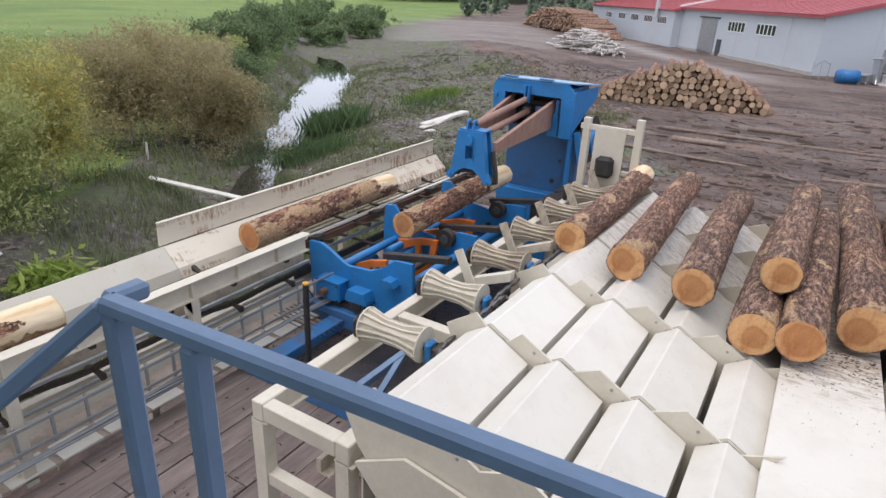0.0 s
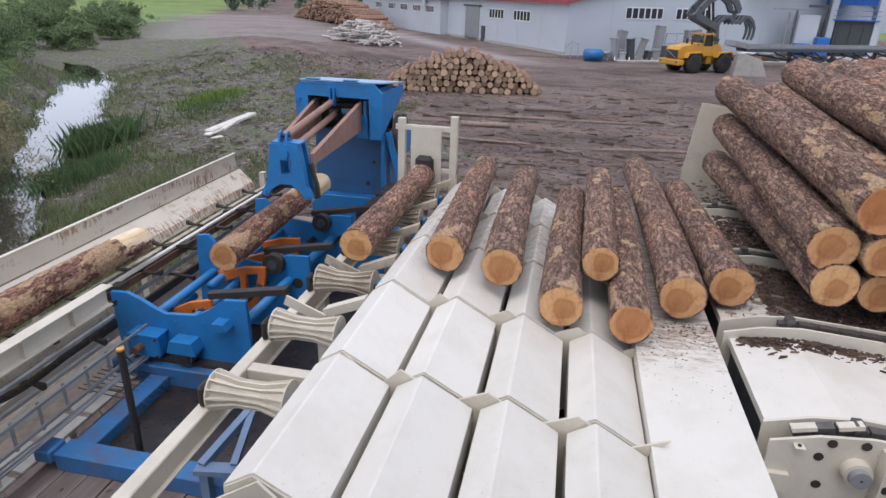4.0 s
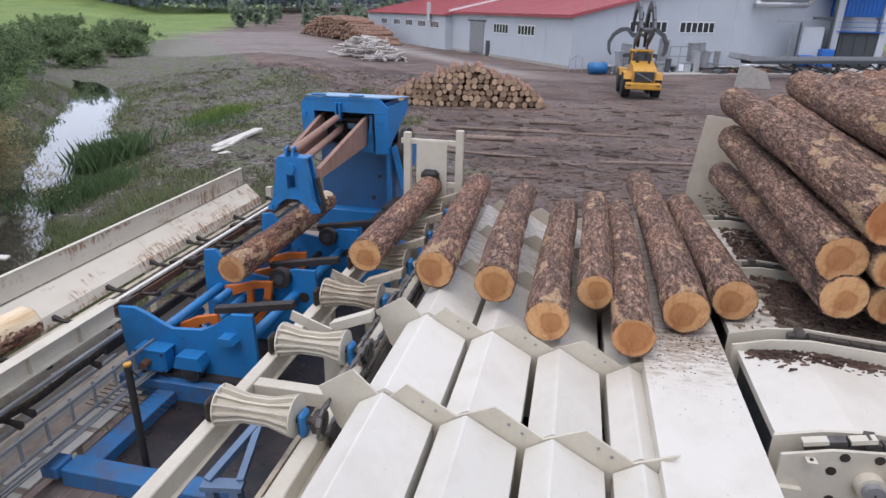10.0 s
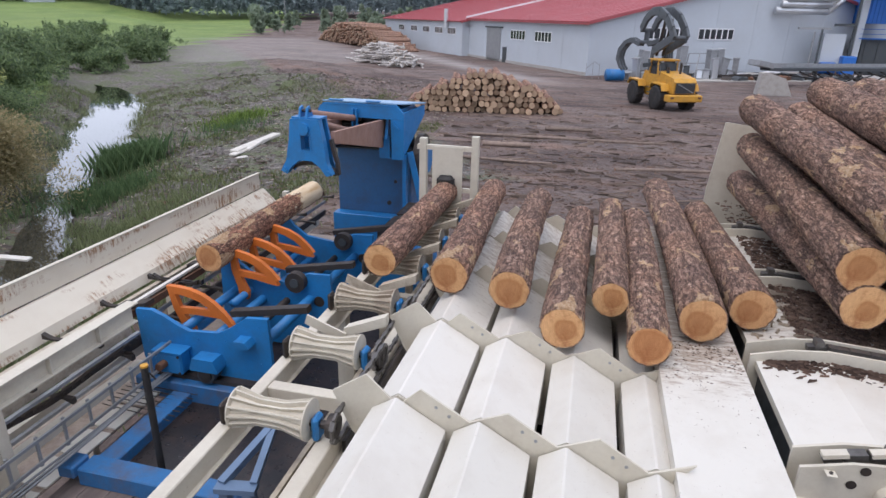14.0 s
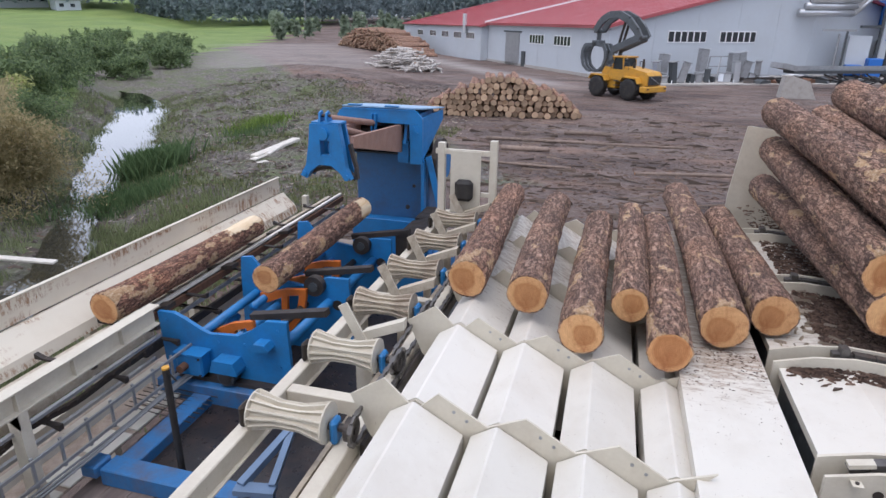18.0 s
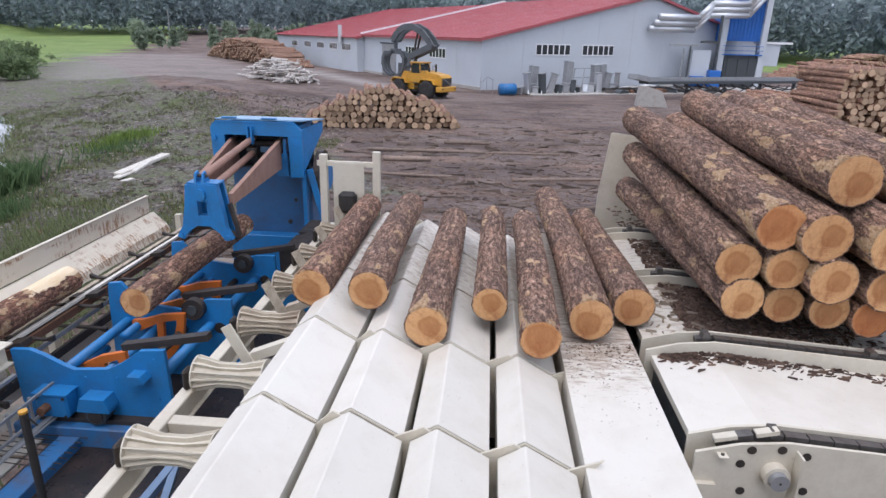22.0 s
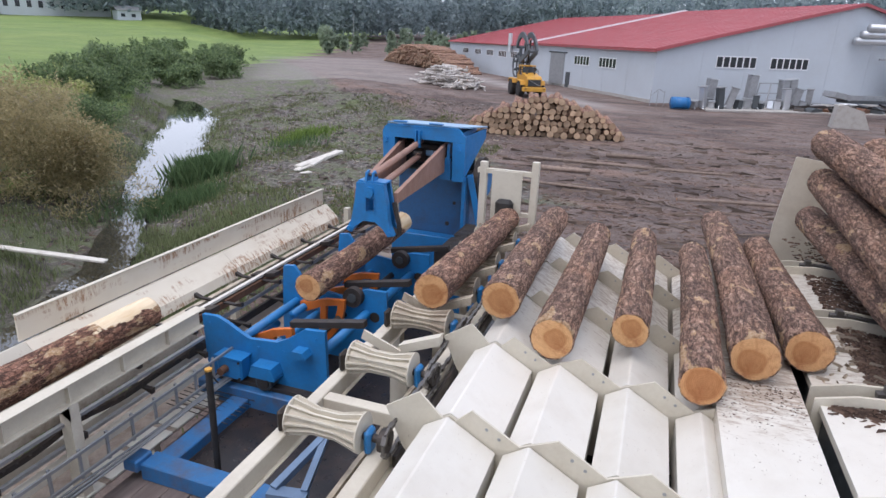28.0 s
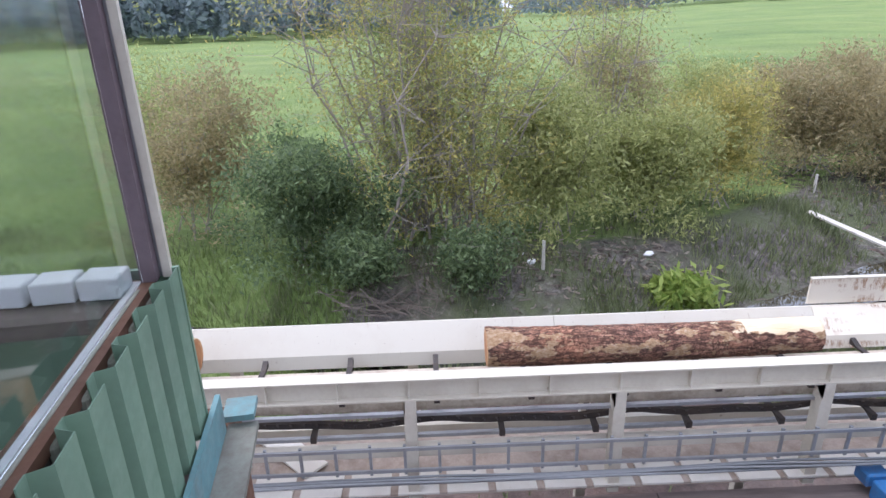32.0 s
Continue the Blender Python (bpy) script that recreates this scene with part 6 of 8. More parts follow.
        part("work_lamp", boxm(-0.72, -0.6, 0.55 * s - 0.1, 0.55 * s + 0.1, 3.2, 3.32, bevel=0.02), GALV, t)
        part("tail_lamp", boxm(-3.62, -3.6, 1.05 * s - 0.12, 1.05 * s + 0.12, 0.95, 1.08), RUST, t)
    part("grille_brace", beamm((-3.4, -0.6, 1.35), (-3.4, 0.6, 1.95), 0.03, 0.06), GALV, t)
    return t, wheels, tines


loader_thing, loader_wheels, loader_tines = loader()


# ---- log piles in the yard ----
def proto_log(length, r, seed, label, group, mat):
    t = thing("stacked_log", label, "log", group)
    bm = bmesh.new()
    rings = log_mesh(bm, length, r, r * 0.9, seed, n=12, seg=3, lump=0.05)
    e0, e1 = bmesh.new(), bmesh.new()
    cap(e0, rings[0], False)
    cap(e1, rings[-1], True)
    part("bark", bm, mat, t, smooth=True)
    part("sawn_end", e0, OLDEND, t)
    part("sawn_end", e1, OLDEND, t)
    return t


def pile(origin, turn, width, rows, length, r, label, group, seed, mat=None, slump=0.35, taper=2.3):
    """Logs stacked across the line from origin; their near ends on that line, their length behind it."""
    rnd = random.Random(seed)
    base = Matrix.Translation(origin) @ Matrix.Rotation(radians(turn), 4, "Z")
    protos = []
    for j in range(rows):
        inset = r * (1.1 * j + 0.36 * j * j) if taper > 1 else j * r * taper
        n = max(2, round((width - 2 * inset) / (2 * r)))
        for i in range(n):
            x = inset + (i + 0.5) * (width - 2 * inset) / n
            z = r * 0.95 + j * r * 1.72 + rnd.uniform(-0.04, 0.04)
            m = base @ pose(x + rnd.uniform(-0.05, 0.05), rnd.uniform(-slump, slump), z, rnd.uniform(-1.2, 1.2), rnd.uniform(0, 360), rnd.uniform(-2.5, 2.5))
            k = rnd.randrange(5)
            if len(protos) < 5:
                p = proto_log(length * rnd.uniform(0.94, 1.05), r * (0.84 + 0.08 * len(protos)), seed * 7 + len(protos), label, group, mat or BARK_RED)
                p.matrix_basis = m
                protos.append(p)
            else:
                copy_thing(protos[k], m)


pile((-12.5, 40.5, 0.0), 12, 10.9, 7, 4.2, 0.215, "cut pine log stacked in the yard heap", "logs of the yard heap", 3)
pile((20.6, 39.9, 0.0), 5, 5.4, 14, 5.2, 0.2, "reddish log in the tall roadside stack", "logs of the tall stack", 5, taper=0.35)


def loose_stack(name, label, origin, turn, width, depth, height, r, seed, mat, n, flat=False):
    """A distant stack, too far to pick apart."""
    rnd = random.Random(seed)
    m = Matrix.Translation(origin) @ Matrix.Rotation(radians(turn), 4, "Z")
    bm = bmesh.new()
    ends = bmesh.new()
    for k in range(n):
        u = rnd.random()
        h = height * (1 - abs(2 * u - 1) ** 3)
        z = rnd.uniform(r, max(r * 1.2, h))
        p = Vector((u * width, rnd.uniform(-0.5, 0.5), z))
        q = p + Vector((rnd.uniform(-0.3, 0.3), depth, rnd.uniform(-0.2, 0.2)))
        if flat:
            a = rnd.uniform(-1.3, 1.1)
            p = Vector((u * width, rnd.uniform(0, depth), rnd.uniform(r, max(r * 1.3, h))))
            q = p + Vector((math.sin(a) * 3.4, -math.cos(a) * 1.8, rnd.uniform(-0.25, 0.15)))
        rr = r * rnd.uniform(0.8, 1.2)
        tube(bm, m @ p, m @ q, rr, 8)
        d = (p - q).normalized() * 0.02
        tube(ends, m @ (p + d), m @ p, rr * 0.97, 8)
    ob = thing(name, label, "log stack", kind="stuff")
    part("stems", bm, mat, ob)
    part("sawn_ends", ends, OLDEND, ob)


BIRCH = paint("birch_bark", (0.62, 0.58, 0.54), (0.12, 0.11, 0.10), 0.7, grime=0.9, scale=3, fine=12)
loose_stack("far_log_stack", "long distant stack of brown logs", (-66, 146, 0), -52, 50, 5.0, 4.2, 0.22, 11, BARK, 800)
loose_stack("birch_heap", "tangled heap of pale birch logs", (-32, 83, 0), -42, 10.5, 4.5, 2.5, 0.12, 12, BIRCH, 210, True)
loose_stack("low_log_stack", "low roadside stack of reddish logs", (20.5, 51.5, 0), 20, 8.0, 5.0, 2.2, 0.19, 15, BARK_RED, 110)
loose_stack("far_log_stack", "distant log stack beside the forest", (52, 118, 0), 10, 26, 5.0, 3.6, 0.2, 13, BARK_RED, 420)
loose_stack("far_log_stack", "distant grey log stack beside the forest", (78, 150, 0), 25, 26, 5.0, 4.2, 0.2, 14, BARK, 380)

# loose stems lying on the yard
STEMGREY = paint("grey_brown_stem", (0.30, 0.225, 0.18), (0.11, 0.08, 0.065), 0.85, grime=0.8, wear=(0.42, 0.34, 0.28), scale=5, fine=40, var=0.3)
for n, (x, y, l, r, a) in enumerate(((-2.6, 36.7, 2.7, 0.13, -88), (-6.5, 32.9, 10.5, 0.09, -84), (-5.2, 30.4, 2.4, 0.14, -86), (1.2, 27.2, 5.0, 0.09, -80), (6.2, 24.8, 3.0, 0.13, -72),
                                     (-7.5, 27.5, 6.0, 0.07, -95), (7.5, 33.5, 7.5, 0.08, -78))):
    lg = make_log("thin stem lying flat on the muddy yard", l, r, r * 0.8, 40 + n, STEMGREY, group="stems on the yard")
    lg.matrix_basis = pose(x, y, ground_at(x, y) + r * 0.8, 0, 0, a)

drift = thing("driftwood", "broken weathered pale boards lying on the bank", "driftwood")
for a, b, w, h in (((-15.45, 24.2, 0.08), (-15.4, 26.0, 0.12), 0.3, 0.1), ((-15.6, 24.6, 0.14), (-15.55, 28.6, 0.26), 0.42, 0.16), ((-15.25, 25.2, 0.1), (-15.5, 27.2, 0.22), 0.2, 0.2), ((-14.9, 23.7, 0.05), (-14.7, 24.2, 0.06), 0.26, 0.12)):
    part("broken_board", beamm(a, b, w, h, 0.03), WHITEWOOD, drift)
for n, (x, y, a, l) in enumerate(((-13.9, 17.2, -55, 2.2), (-14.3, 17.6, -60, 1.4))):
    w = make_log("grey weathered branch on the bank", l, 0.07, 0.05, 70 + n, BARK, name="branch", group="branches")
    w.matrix_basis = pose(x, y, ground_at(x, y) + 0.06, 0, 0, a)
pl = thing("plank_bridge", "pale weathered plank lying across the creek", "plank")
part("board", beamm((-16.9, 10.9, 0.28), (-13.6, 11.75, 0.05), 0.22, 0.06, 0.01), WHITEWOOD, pl)


# ---- things along the hall ----
def hall_yard():
    c = thing("concrete_block", "grey concrete ramp block", "block")
    part("block", platem([(14.2, 0.0), (14.4, 1.9), (14.9, 1.95), (16.4, 1.5), (17.1, 0.0)], "y", 62.0, 63.4), CONCRETE, c)
    cv = thing("yard_conveyor", "long grey-green steel conveyor on legs", "conveyor")
    part("bed", beamm((16.5, 70.5, 1.75), (43, 84, 1.75), 1.5, 0.3), DARKGREY, cv)
    part("side", beamm((16.2, 71.3, 2.0), (42.7, 84.8, 2.0), 0.08, 0.5), GALV, cv)
    part("feed_end", beamm((15.2, 69.9, 2.4), (17.6, 71.2, 1.9), 1.7, 0.5), GALV, cv)
    for k in range(5):
        x, y = 22 + 5 * k, 73.3 + 2.55 * k
        part("leg", boxm(x - 0.15, x + 0.15, y - 0.15, y + 0.15, 0, 1.7), DARKGREY, cv)
        part("hose", tubem((x - 4, y - 2.0, 1.3), (x + 0.5, y, 0.7), 0.06, 6), RUBBER, cv)
    pad = thing("concrete_pad", "pale concrete apron in front of the hall", "pavement", kind="structure")
    part("slab", platem([(4.5, 69.8), (25, 79.5), (46, 93), (44, 97), (26, 88), (4, 74)], "z", -0.05, 0.12), CONCRETE, pad)
    b = thing("blue_barrel", "blue plastic barrel lying on its side", "barrel")
    part("drum", tubem((1.0, 69.6, 0.62), (2.7, 70.2, 0.62), 0.6, 20), PLASTIC, b, smooth=True)
    for k in (0.15, 0.85):
        part("hoop", tubem((1.0 + 1.7 * k, 69.6 + 0.6 * k, 0.62), (1.08 + 1.7 * k, 69.63 + 0.6 * k, 0.62), 0.63, 20), PLASTIC, b)
    rnd = random.Random(8)
    for k in range(15):
        x = 3.4 + 0.85 * k + rnd.uniform(-0.2, 0.2)
        y = 71.2 + 0.58 * (x - 3.4) + rnd.uniform(-0.6, 0.3)
        s = thing("scrap_metal", "discarded grey machine part leaning by the hall", "scrap", "scrap by the hall", m=pose(x, y, 0.1, 0, rnd.uniform(-14, 14), rnd.uniform(0, 90)))
        h = rnd.choice((0.7, 0.9, 1.4, 2.2))
        part("housing", boxm(-0.35, 0.35, -0.3, 0.3, 0.0, h, bevel=0.04), rnd.choice((GALV, PIPE, DARKGREY)), s)
        part("flange", boxm(-0.45, 0.45, -0.38, 0.38, h, h + 0.07), GALV, s)
        part("bar", beamm((-0.5, -0.4, 0.0), (0.7, 0.4, h * 0.9), 0.08, 0.08), PIPE, s)
    for k in range(7):
        x = 12 + 1.7 * k
        s = thing("dark_offcut", "dark offcut lying on the concrete apron", "offcut", "offcuts")
        part("piece", beamm((x, 76 + 0.57 * (x - 12), 0.35), (x + 1.5, 76.4 + 0.6 * (x - 12), 0.5), 0.4, 0.35), STEEL, s)
    r = thing("stair_rail", "thin grey stair railing by the hall corner", "railing")
    for k in range(3):
        part("post", boxm(-1.2 + 0.7 * k, -1.15 + 0.7 * k, 71.8, 71.85, 0, 1.6), GALV, r)
    part("bar", beamm((-1.2, 71.82, 1.0), (-0.4, 71.82, 1.75), 0.06, 0.06), GALV, r)
    part("bar", beamm((-0.4, 71.82, 1.75), (0.25, 71.82, 1.4), 0.06, 0.06), GALV, r)
    # filter tower and ducts
    t = thing("filter_tower", "tall blue dust-filter tower in a white frame", "tower")
    part("hopper_room", boxm(33.0, 37.4, 94.5, 100.0, 0, 4.4), DARKGREY, t)
    for k in range(3):
        part("door_leaf", boxm(33.4 + 1.5 * k, 34.7 + 1.5 * k, 94.42, 94.5, 0.2, 4.0), DARKGREY, t)
    part("filter_box", boxm(32.6, 37.6, 94.8, 100.0, 6.3, 19.0), BLUEFAR, t)
    for k in range(10):
        part("rib", boxm(32.7 + 0.48 * k, 32.85 + 0.48 * k, 94.7, 94.8, 6.3, 19), BLUEFAR, t)
    part("gallery", boxm(32.4, 37.9, 94.0, 94.9, 4.4, 4.55), BLUEFAR, t)
    for z in (5.0, 5.6):
        part("gallery_rail", boxm(32.4, 37.9, 94.0, 94.06, z, z + 0.07), BLUEFAR, t)
    for x in (32.0, 37.5):
        part("corner_post", boxm(x, x + 0.75, 94.2, 95.2, 0, 19), WALL, t)
    d = thing("extraction_ducts", "three shiny sheet-metal extraction ducts", "duct")
    for k in range(3):
        z, o = 7.6 + 0.75 * k, 0.55 * k
        line = [Vector((20.8 + o, 89.6 - 0.2 * k, z)), Vector((27.4 + o * 0.4, 91.8, z)), Vector((29.2 + o * 0.4, 92.2, z + 1.9)), Vector((34.6, 92.8, z + 2.0)), Vector((36.6, 93.4, z + 4.4)), Vector((37.2, 94.7, z + 4.6))]
        bm = bmesh.new()
        for a, b in zip(line, line[1:]):
            tube(bm, a, b, 0.42, 14)
        part("duct", bm, PIPE, d, smooth=True)
    part("duct_stand", tubem((30.8, 91.5, 0), (30.8, 91.5, 9.5), 0.18, 10), DARKGREY, d)
    part("duct_stand", tubem((26.2, 91.0, 0), (26.2, 91.0, 5.2), 0.12, 10), GALV, d)
    f = thing("fan_unit", "pale fan housing with blue motors beside the tower", "fan")
    part("housing", boxm(27.5, 30.0, 91.4, 93.4, 1.0, 5.0), WALL, f)
    part("motor", tubem((27.4, 90.6, 0.9), (29.2, 90.8, 0.9), 0.7, 16), BLUEFAR, f)
    part("motor", boxm(29.8, 31.4, 90.2, 91.6, 0.2, 2.4, bevel=0.1), BLUEFAR, f)
    part("hood", boxm(38.6, 41.0, 96, 98.5, 3.0, 6.0), WALL, f)
    part("hood_lid", boxm(38.4, 42.6, 95.8, 98.7, 6.0, 6.3), WINFRAME, f)


def hall_clutter():
    """A leaning mesh rack, upright ducts, a platform bracket and hoses by the gable."""
    rack = thing("leaning_rack", "grey tube rack leaning against the hall", "rack", m=pose(9.6, 76.4, 0.1, 0, 0, 34))
    for x in (0.0, 1.5, 3.0):
        part("upright", beamm((x, 0, 0), (x + 0.7, 0.5, 2.6), 0.12, 0.12), GALV, rack)
    for u in (0.15, 0.6, 1.0):
        part("cross_tube", beamm((0.7 * u, 0.5 * u, 2.6 * u), (3.0 + 0.7 * u, 0.5 * u, 2.6 * u), 0.1, 0.1), GALV, rack)
    for n, (x, y, h) in enumerate(((4.6, 73.6, 2.9), (9.0, 76.6, 3.4), (12.6, 78.6, 3.0), (13.6, 79.2, 3.1))):
        d = thing("duct_piece", "upright piece of grey square duct leaning by the hall", "duct", "duct pieces by the hall", m=pose(x, y, 0.1, 0, 6 - 4 * n, 30))
        part("shell", boxm(-0.45, 0.45, -0.4, 0.4, 0.0, h, bevel=0.03), GALV, d)
        part("rim", boxm(-0.52, 0.52, -0.47, 0.47, h, h + 0.1), PIPE, d)
        part("rim", boxm(-0.52, 0.52, -0.47, 0.47, 0.9, 1.0), PIPE, d)
    br = thing("wall_bracket", "dark steel pipe bracket on the hall gable", "bracket")
    part("arm", beamm((24.0, 90.2, 5.6), (28.0, 91.2, 5.6), 0.25, 0.25), GALV, br)
    part("stay", beamm((26.9, 90.6, 0.0), (26.9, 90.6, 5.5), 0.2, 0.2), DARKGREY, br)
    part("plate", boxm(28.4, 30.6, 90.8, 91.6, 5.9, 6.2), DARKGREY, br)
    rnd = random.Random(31)
    for n in range(9):
        x = 20 + 1.5 * n
        hose = thing("hose", "black hose sagging along the conveyor", "hose", "hoses under the conveyor")
        bm = bmesh.new()
        p = Vector((x, 71.6 + 0.52 * (x - 20), 1.55))
        q = p + Vector((5.5, 2.7, -0.1 + rnd.uniform(-0.2, 0.1)))
        last = p
        sag = rnd.uniform(0.5, 1.1)
        for k in range(1, 9):
            u = k / 8
            c = p.lerp(q, u) - Vector((0, 0.6 * math.sin(math.pi * u), sag * math.sin(math.pi * u)))
            tube(bm, last, c, 0.07, 6)
            last = c
        part("run", bm, RUBBER, hose, smooth=True)
    for n in range(12):
        x = 14 + 1.3 * n
        b = thing("dark_bale", "dark crumpled scrap lying on the concrete apron", "scrap", "scrap on the apron", m=pose(x, 75.0 + 0.56 * (x - 14) + rnd.uniform(-0.8, 0.8), 0.12, 0, 0, rnd.uniform(0, 180)))
        w, h = rnd.uniform(0.5, 1.1), rnd.uniform(0.25, 0.7)
        part("lump", platem([(-w, 0), (-w * 0.8, h * 0.6), (-w * 0.2, h), (w * 0.4, h * 0.7), (w * 0.9, h * 0.8), (w, 0)], "y", -0.5, 0.5), rnd.choice((DARKGREY, RUBBER, STEEL, RUST)), b)


BLUEFAR = paint("blue_filter_sheet", (0.018, 0.13, 0.46), (0.03, 0.08, 0.2), 0.5, grime=0.3, scale=0.6, fine=4)
hall_yard()
hall_clutter()
scrap_rng = random.Random(21)
for k in range(22):
    u = 9.5 + 1.05 * k + scrap_rng.uniform(-0.4, 0.4)
    o = scrap_rng.uniform(1.4, 3.4)
    sx, sy = -1.2 + 0.82 * u + 0.57 * o, 75 + 0.57 * u - 0.82 * o
    sh = thing("scrap_sheet", "bent metal sheet lying in the scrap along the hall", "scrap", "scrap along the hall")
    w, l = scrap_rng.uniform(0.3, 0.8), scrap_rng.uniform(0.7, 1.9)
    part("sheet", platem([(-l, -w), (-l * 0.3, -w * 1.1), (l, -w * 0.6), (l * 0.9, w), (-l * 0.6, w * 0.8)], "z", 0, 0.05), (GALV, DARKGREY, WINFRAME, CONCRETE)[k % 4], sh,
         m=pose(sx, sy, 0.16 + 0.12 * scrap_rng.random(), scrap_rng.uniform(-9, 9), scrap_rng.uniform(-7, 7), scrap_rng.uniform(0, 180)))


# ---- far farm buildings ----
def farm(x, y, w, d, h, label, turn=0, roof=None):
    t = thing("farm_building", label, "building", m=Matrix.Translation((x, y, ground_at(x, y) - 0.5)) @ Matrix.Rotation(radians(turn), 4, "Z"))
    part("wall", boxm(-w / 2, w / 2, -d / 2, d / 2, 0, h), WALL, t)
    part("roof", platem([(-d / 2 - 0.5, h), (0, h + d * 0.22), (d / 2 + 0.5, h), (d / 2 + 0.5, h + 0.25), (0, h + d * 0.22 + 0.3), (-d / 2 - 0.5, h + 0.25)], "x", -w / 2 - 0.5, w / 2 + 0.5), roof or GALV, t)
    for k in range(int(w // 4)):
        wd = part("window", boxm(-w / 2 + 1.2 + 4 * k, -w / 2 + 2.8 + 4 * k, -d / 2 - 0.06, -d / 2, h * 0.4, h * 0.72), DARKGLASS, t)


FARM = [(-262, 164, 46, 13, 8.5, "long low white farm building far across the meadow", 66), (-214, 214, 9, 7, 4.0, "small white shed far across the meadow", 62),
        (-244, 206, 40, 12, 8.0, "long grey farm building far across the meadow", 62)]
for f in FARM:
    farm(*f)
for k, (x, y) in enumerate(((-105, 205), (-60, 235), (-30, 260))):
    p = thing("utility_pole", "slim grey utility pole far off", "pole", "utility poles")
    part("mast", tubem((x, y, ground_at(x, y)), (x, y, ground_at(x, y) + 11), 0.16, 8), GALV, p)


# ---- plants ----
def leaves(name, centres, size, parent, mat, rng, long=1.0, label=""):
    """Many small two-triangle leaves, each one an island."""
    n = len(centres)
    a = rng.normal(size=(n, 3))
    a /= np.linalg.norm(a, axis=1)[:, None]
    b = rng.normal(size=(n, 3))
    b -= (a * b).sum(1)[:, None] * a
    b /= np.linalg.norm(b, axis=1)[:, None]
    s = size * rng.uniform(0.6, 1.3, (n, 1))
    v = np.stack([centres - a * s * long, centres - b * s * 0.45, centres + a * s * long, centres + b * s * 0.45], 1).reshape(-1, 3)
    me = bpy.data.meshes.new(name)
    me.from_pydata(v.tolist(), [], np.arange(4 * n).reshape(-1, 4).tolist())
    me.materials.append(mat)
    ob = new(name, me)
    ob.parent = parent
    if label:
        ob["label"] = label
    return ob


LEAF_DARK = leaf_material("dark_green_leaves", (0.08, 0.125, 0.06), (0.25, 0.33, 0.15))
LEAF_GREY = leaf_material("grey_green_leaves", (0.25, 0.285, 0.10), (0.52, 0.54, 0.22))
LEAF_YELLOW = leaf_material("yellowing_leaves", (0.27, 0.29, 0.10), (0.62, 0.53, 0.17))
LEAF_BROWN = leaf_material("brown_green_leaves", (0.27, 0.24, 0.125), (0.48, 0.40, 0.215))
LEAF_LIGHT = leaf_material("light_green_leaves", (0.20, 0.30, 0.06), (0.44, 0.52, 0.14))
TWIG = paint("grey_twigs", (0.34, 0.30, 0.26), (0.13, 0.11, 0.09), 0.85, grime=0.5, scale=4)


def shrub(x, y, h, r, mat, n, seed, name="shrub", label="dense grey-green willow shrub on the creek bank", stems=9, size=0.065, tall=False, cat="shrub"):
    rng = np.random.default_rng(seed)
    z0 = ground_at(x, y)
    t = thing(name, label, cat, m=pose(x, y, z0))
    wood = bmesh.new()
    tips = []
    for k in range(stems):
        az = rng.uniform(0, math.tau)
        lean = rng.uniform(0.1, 0.9) * r
        p = Vector((rng.normal() * 0.15 * r, rng.normal() * 0.15 * r, -0.1))
        top = Vector((math.cos(az) * lean, math.sin(az) * lean, h * rng.uniform(0.6, 0.98)))
        segs = 4
        q = p
        rad = (0.03 if tall else 0.02) * (h / 3) ** 0.5
        for j in range(1, segs + 1):
            u = j / segs
            w = p.lerp(top, u) + Vector((rng.normal() * 0.08, rng.normal() * 0.08, 0)) * h * 0.25
            tube(wood, q, w, rad * (1 - 0.75 * (j - 1) / segs), 5, rad * (1 - 0.75 * j / segs), caps=False)
            q = w
            if j >= (1 if tall else 2):
                tips.append((q, 0.55 + 0.25 * rng.random()))
                for _ in range(5 if tall else 4):
                    e = q + Vector((rng.normal() * 0.4, rng.normal() * 0.4, rng.normal() * 0.25 + 0.15)) * (0.24 * h)
                    tube(wood, q, e, rad * 0.35, 4, rad * 0.12, caps=False)
                    tips.append((e, 0.5 + 0.3 * rng.random()))
                    for _ in range(2):
                        g = e + Vector((rng.normal() * 0.4, rng.normal() * 0.4, rng.normal() * 0.3 + 0.1)) * (0.15 * h)
                        tube(wood, e, g, rad * 0.14, 3, rad * 0.06, caps=False)
                        if tall:
                            tips.append((g, 0.4))
    part("branchwork", wood, TWIG, t)
    if not tall:
        for _ in range(int(8 + r * 5)):
            az, rr = rng.uniform(0, math.tau), r * math.sqrt(rng.random())
            tips.append((Vector((math.cos(az) * rr, math.sin(az) * rr, h * rng.uniform(0.12, 0.62) * (1.1 - 0.5 * rr / r))), 0.7))
    c = []
    per = max(4, int(n * 1.5) // len(tips))
    for q, s in tips:
        sub = max(1, per // 14)
        for _ in range(sub):
            cc = np.array(q) + rng.normal(size=3) * np.array([0.46, 0.46, 0.34]) * s * (h / 3.2) ** 0.5
            c.append(cc + rng.normal(size=(14, 3)) * 0.17)
    c = np.concatenate(c)
    c = c[c[:, 2] > 0.02]
    leaves("crown", c, size * (0.8 if size < 0.1 else 1.0), t, mat, rng, 1.5)
    return t


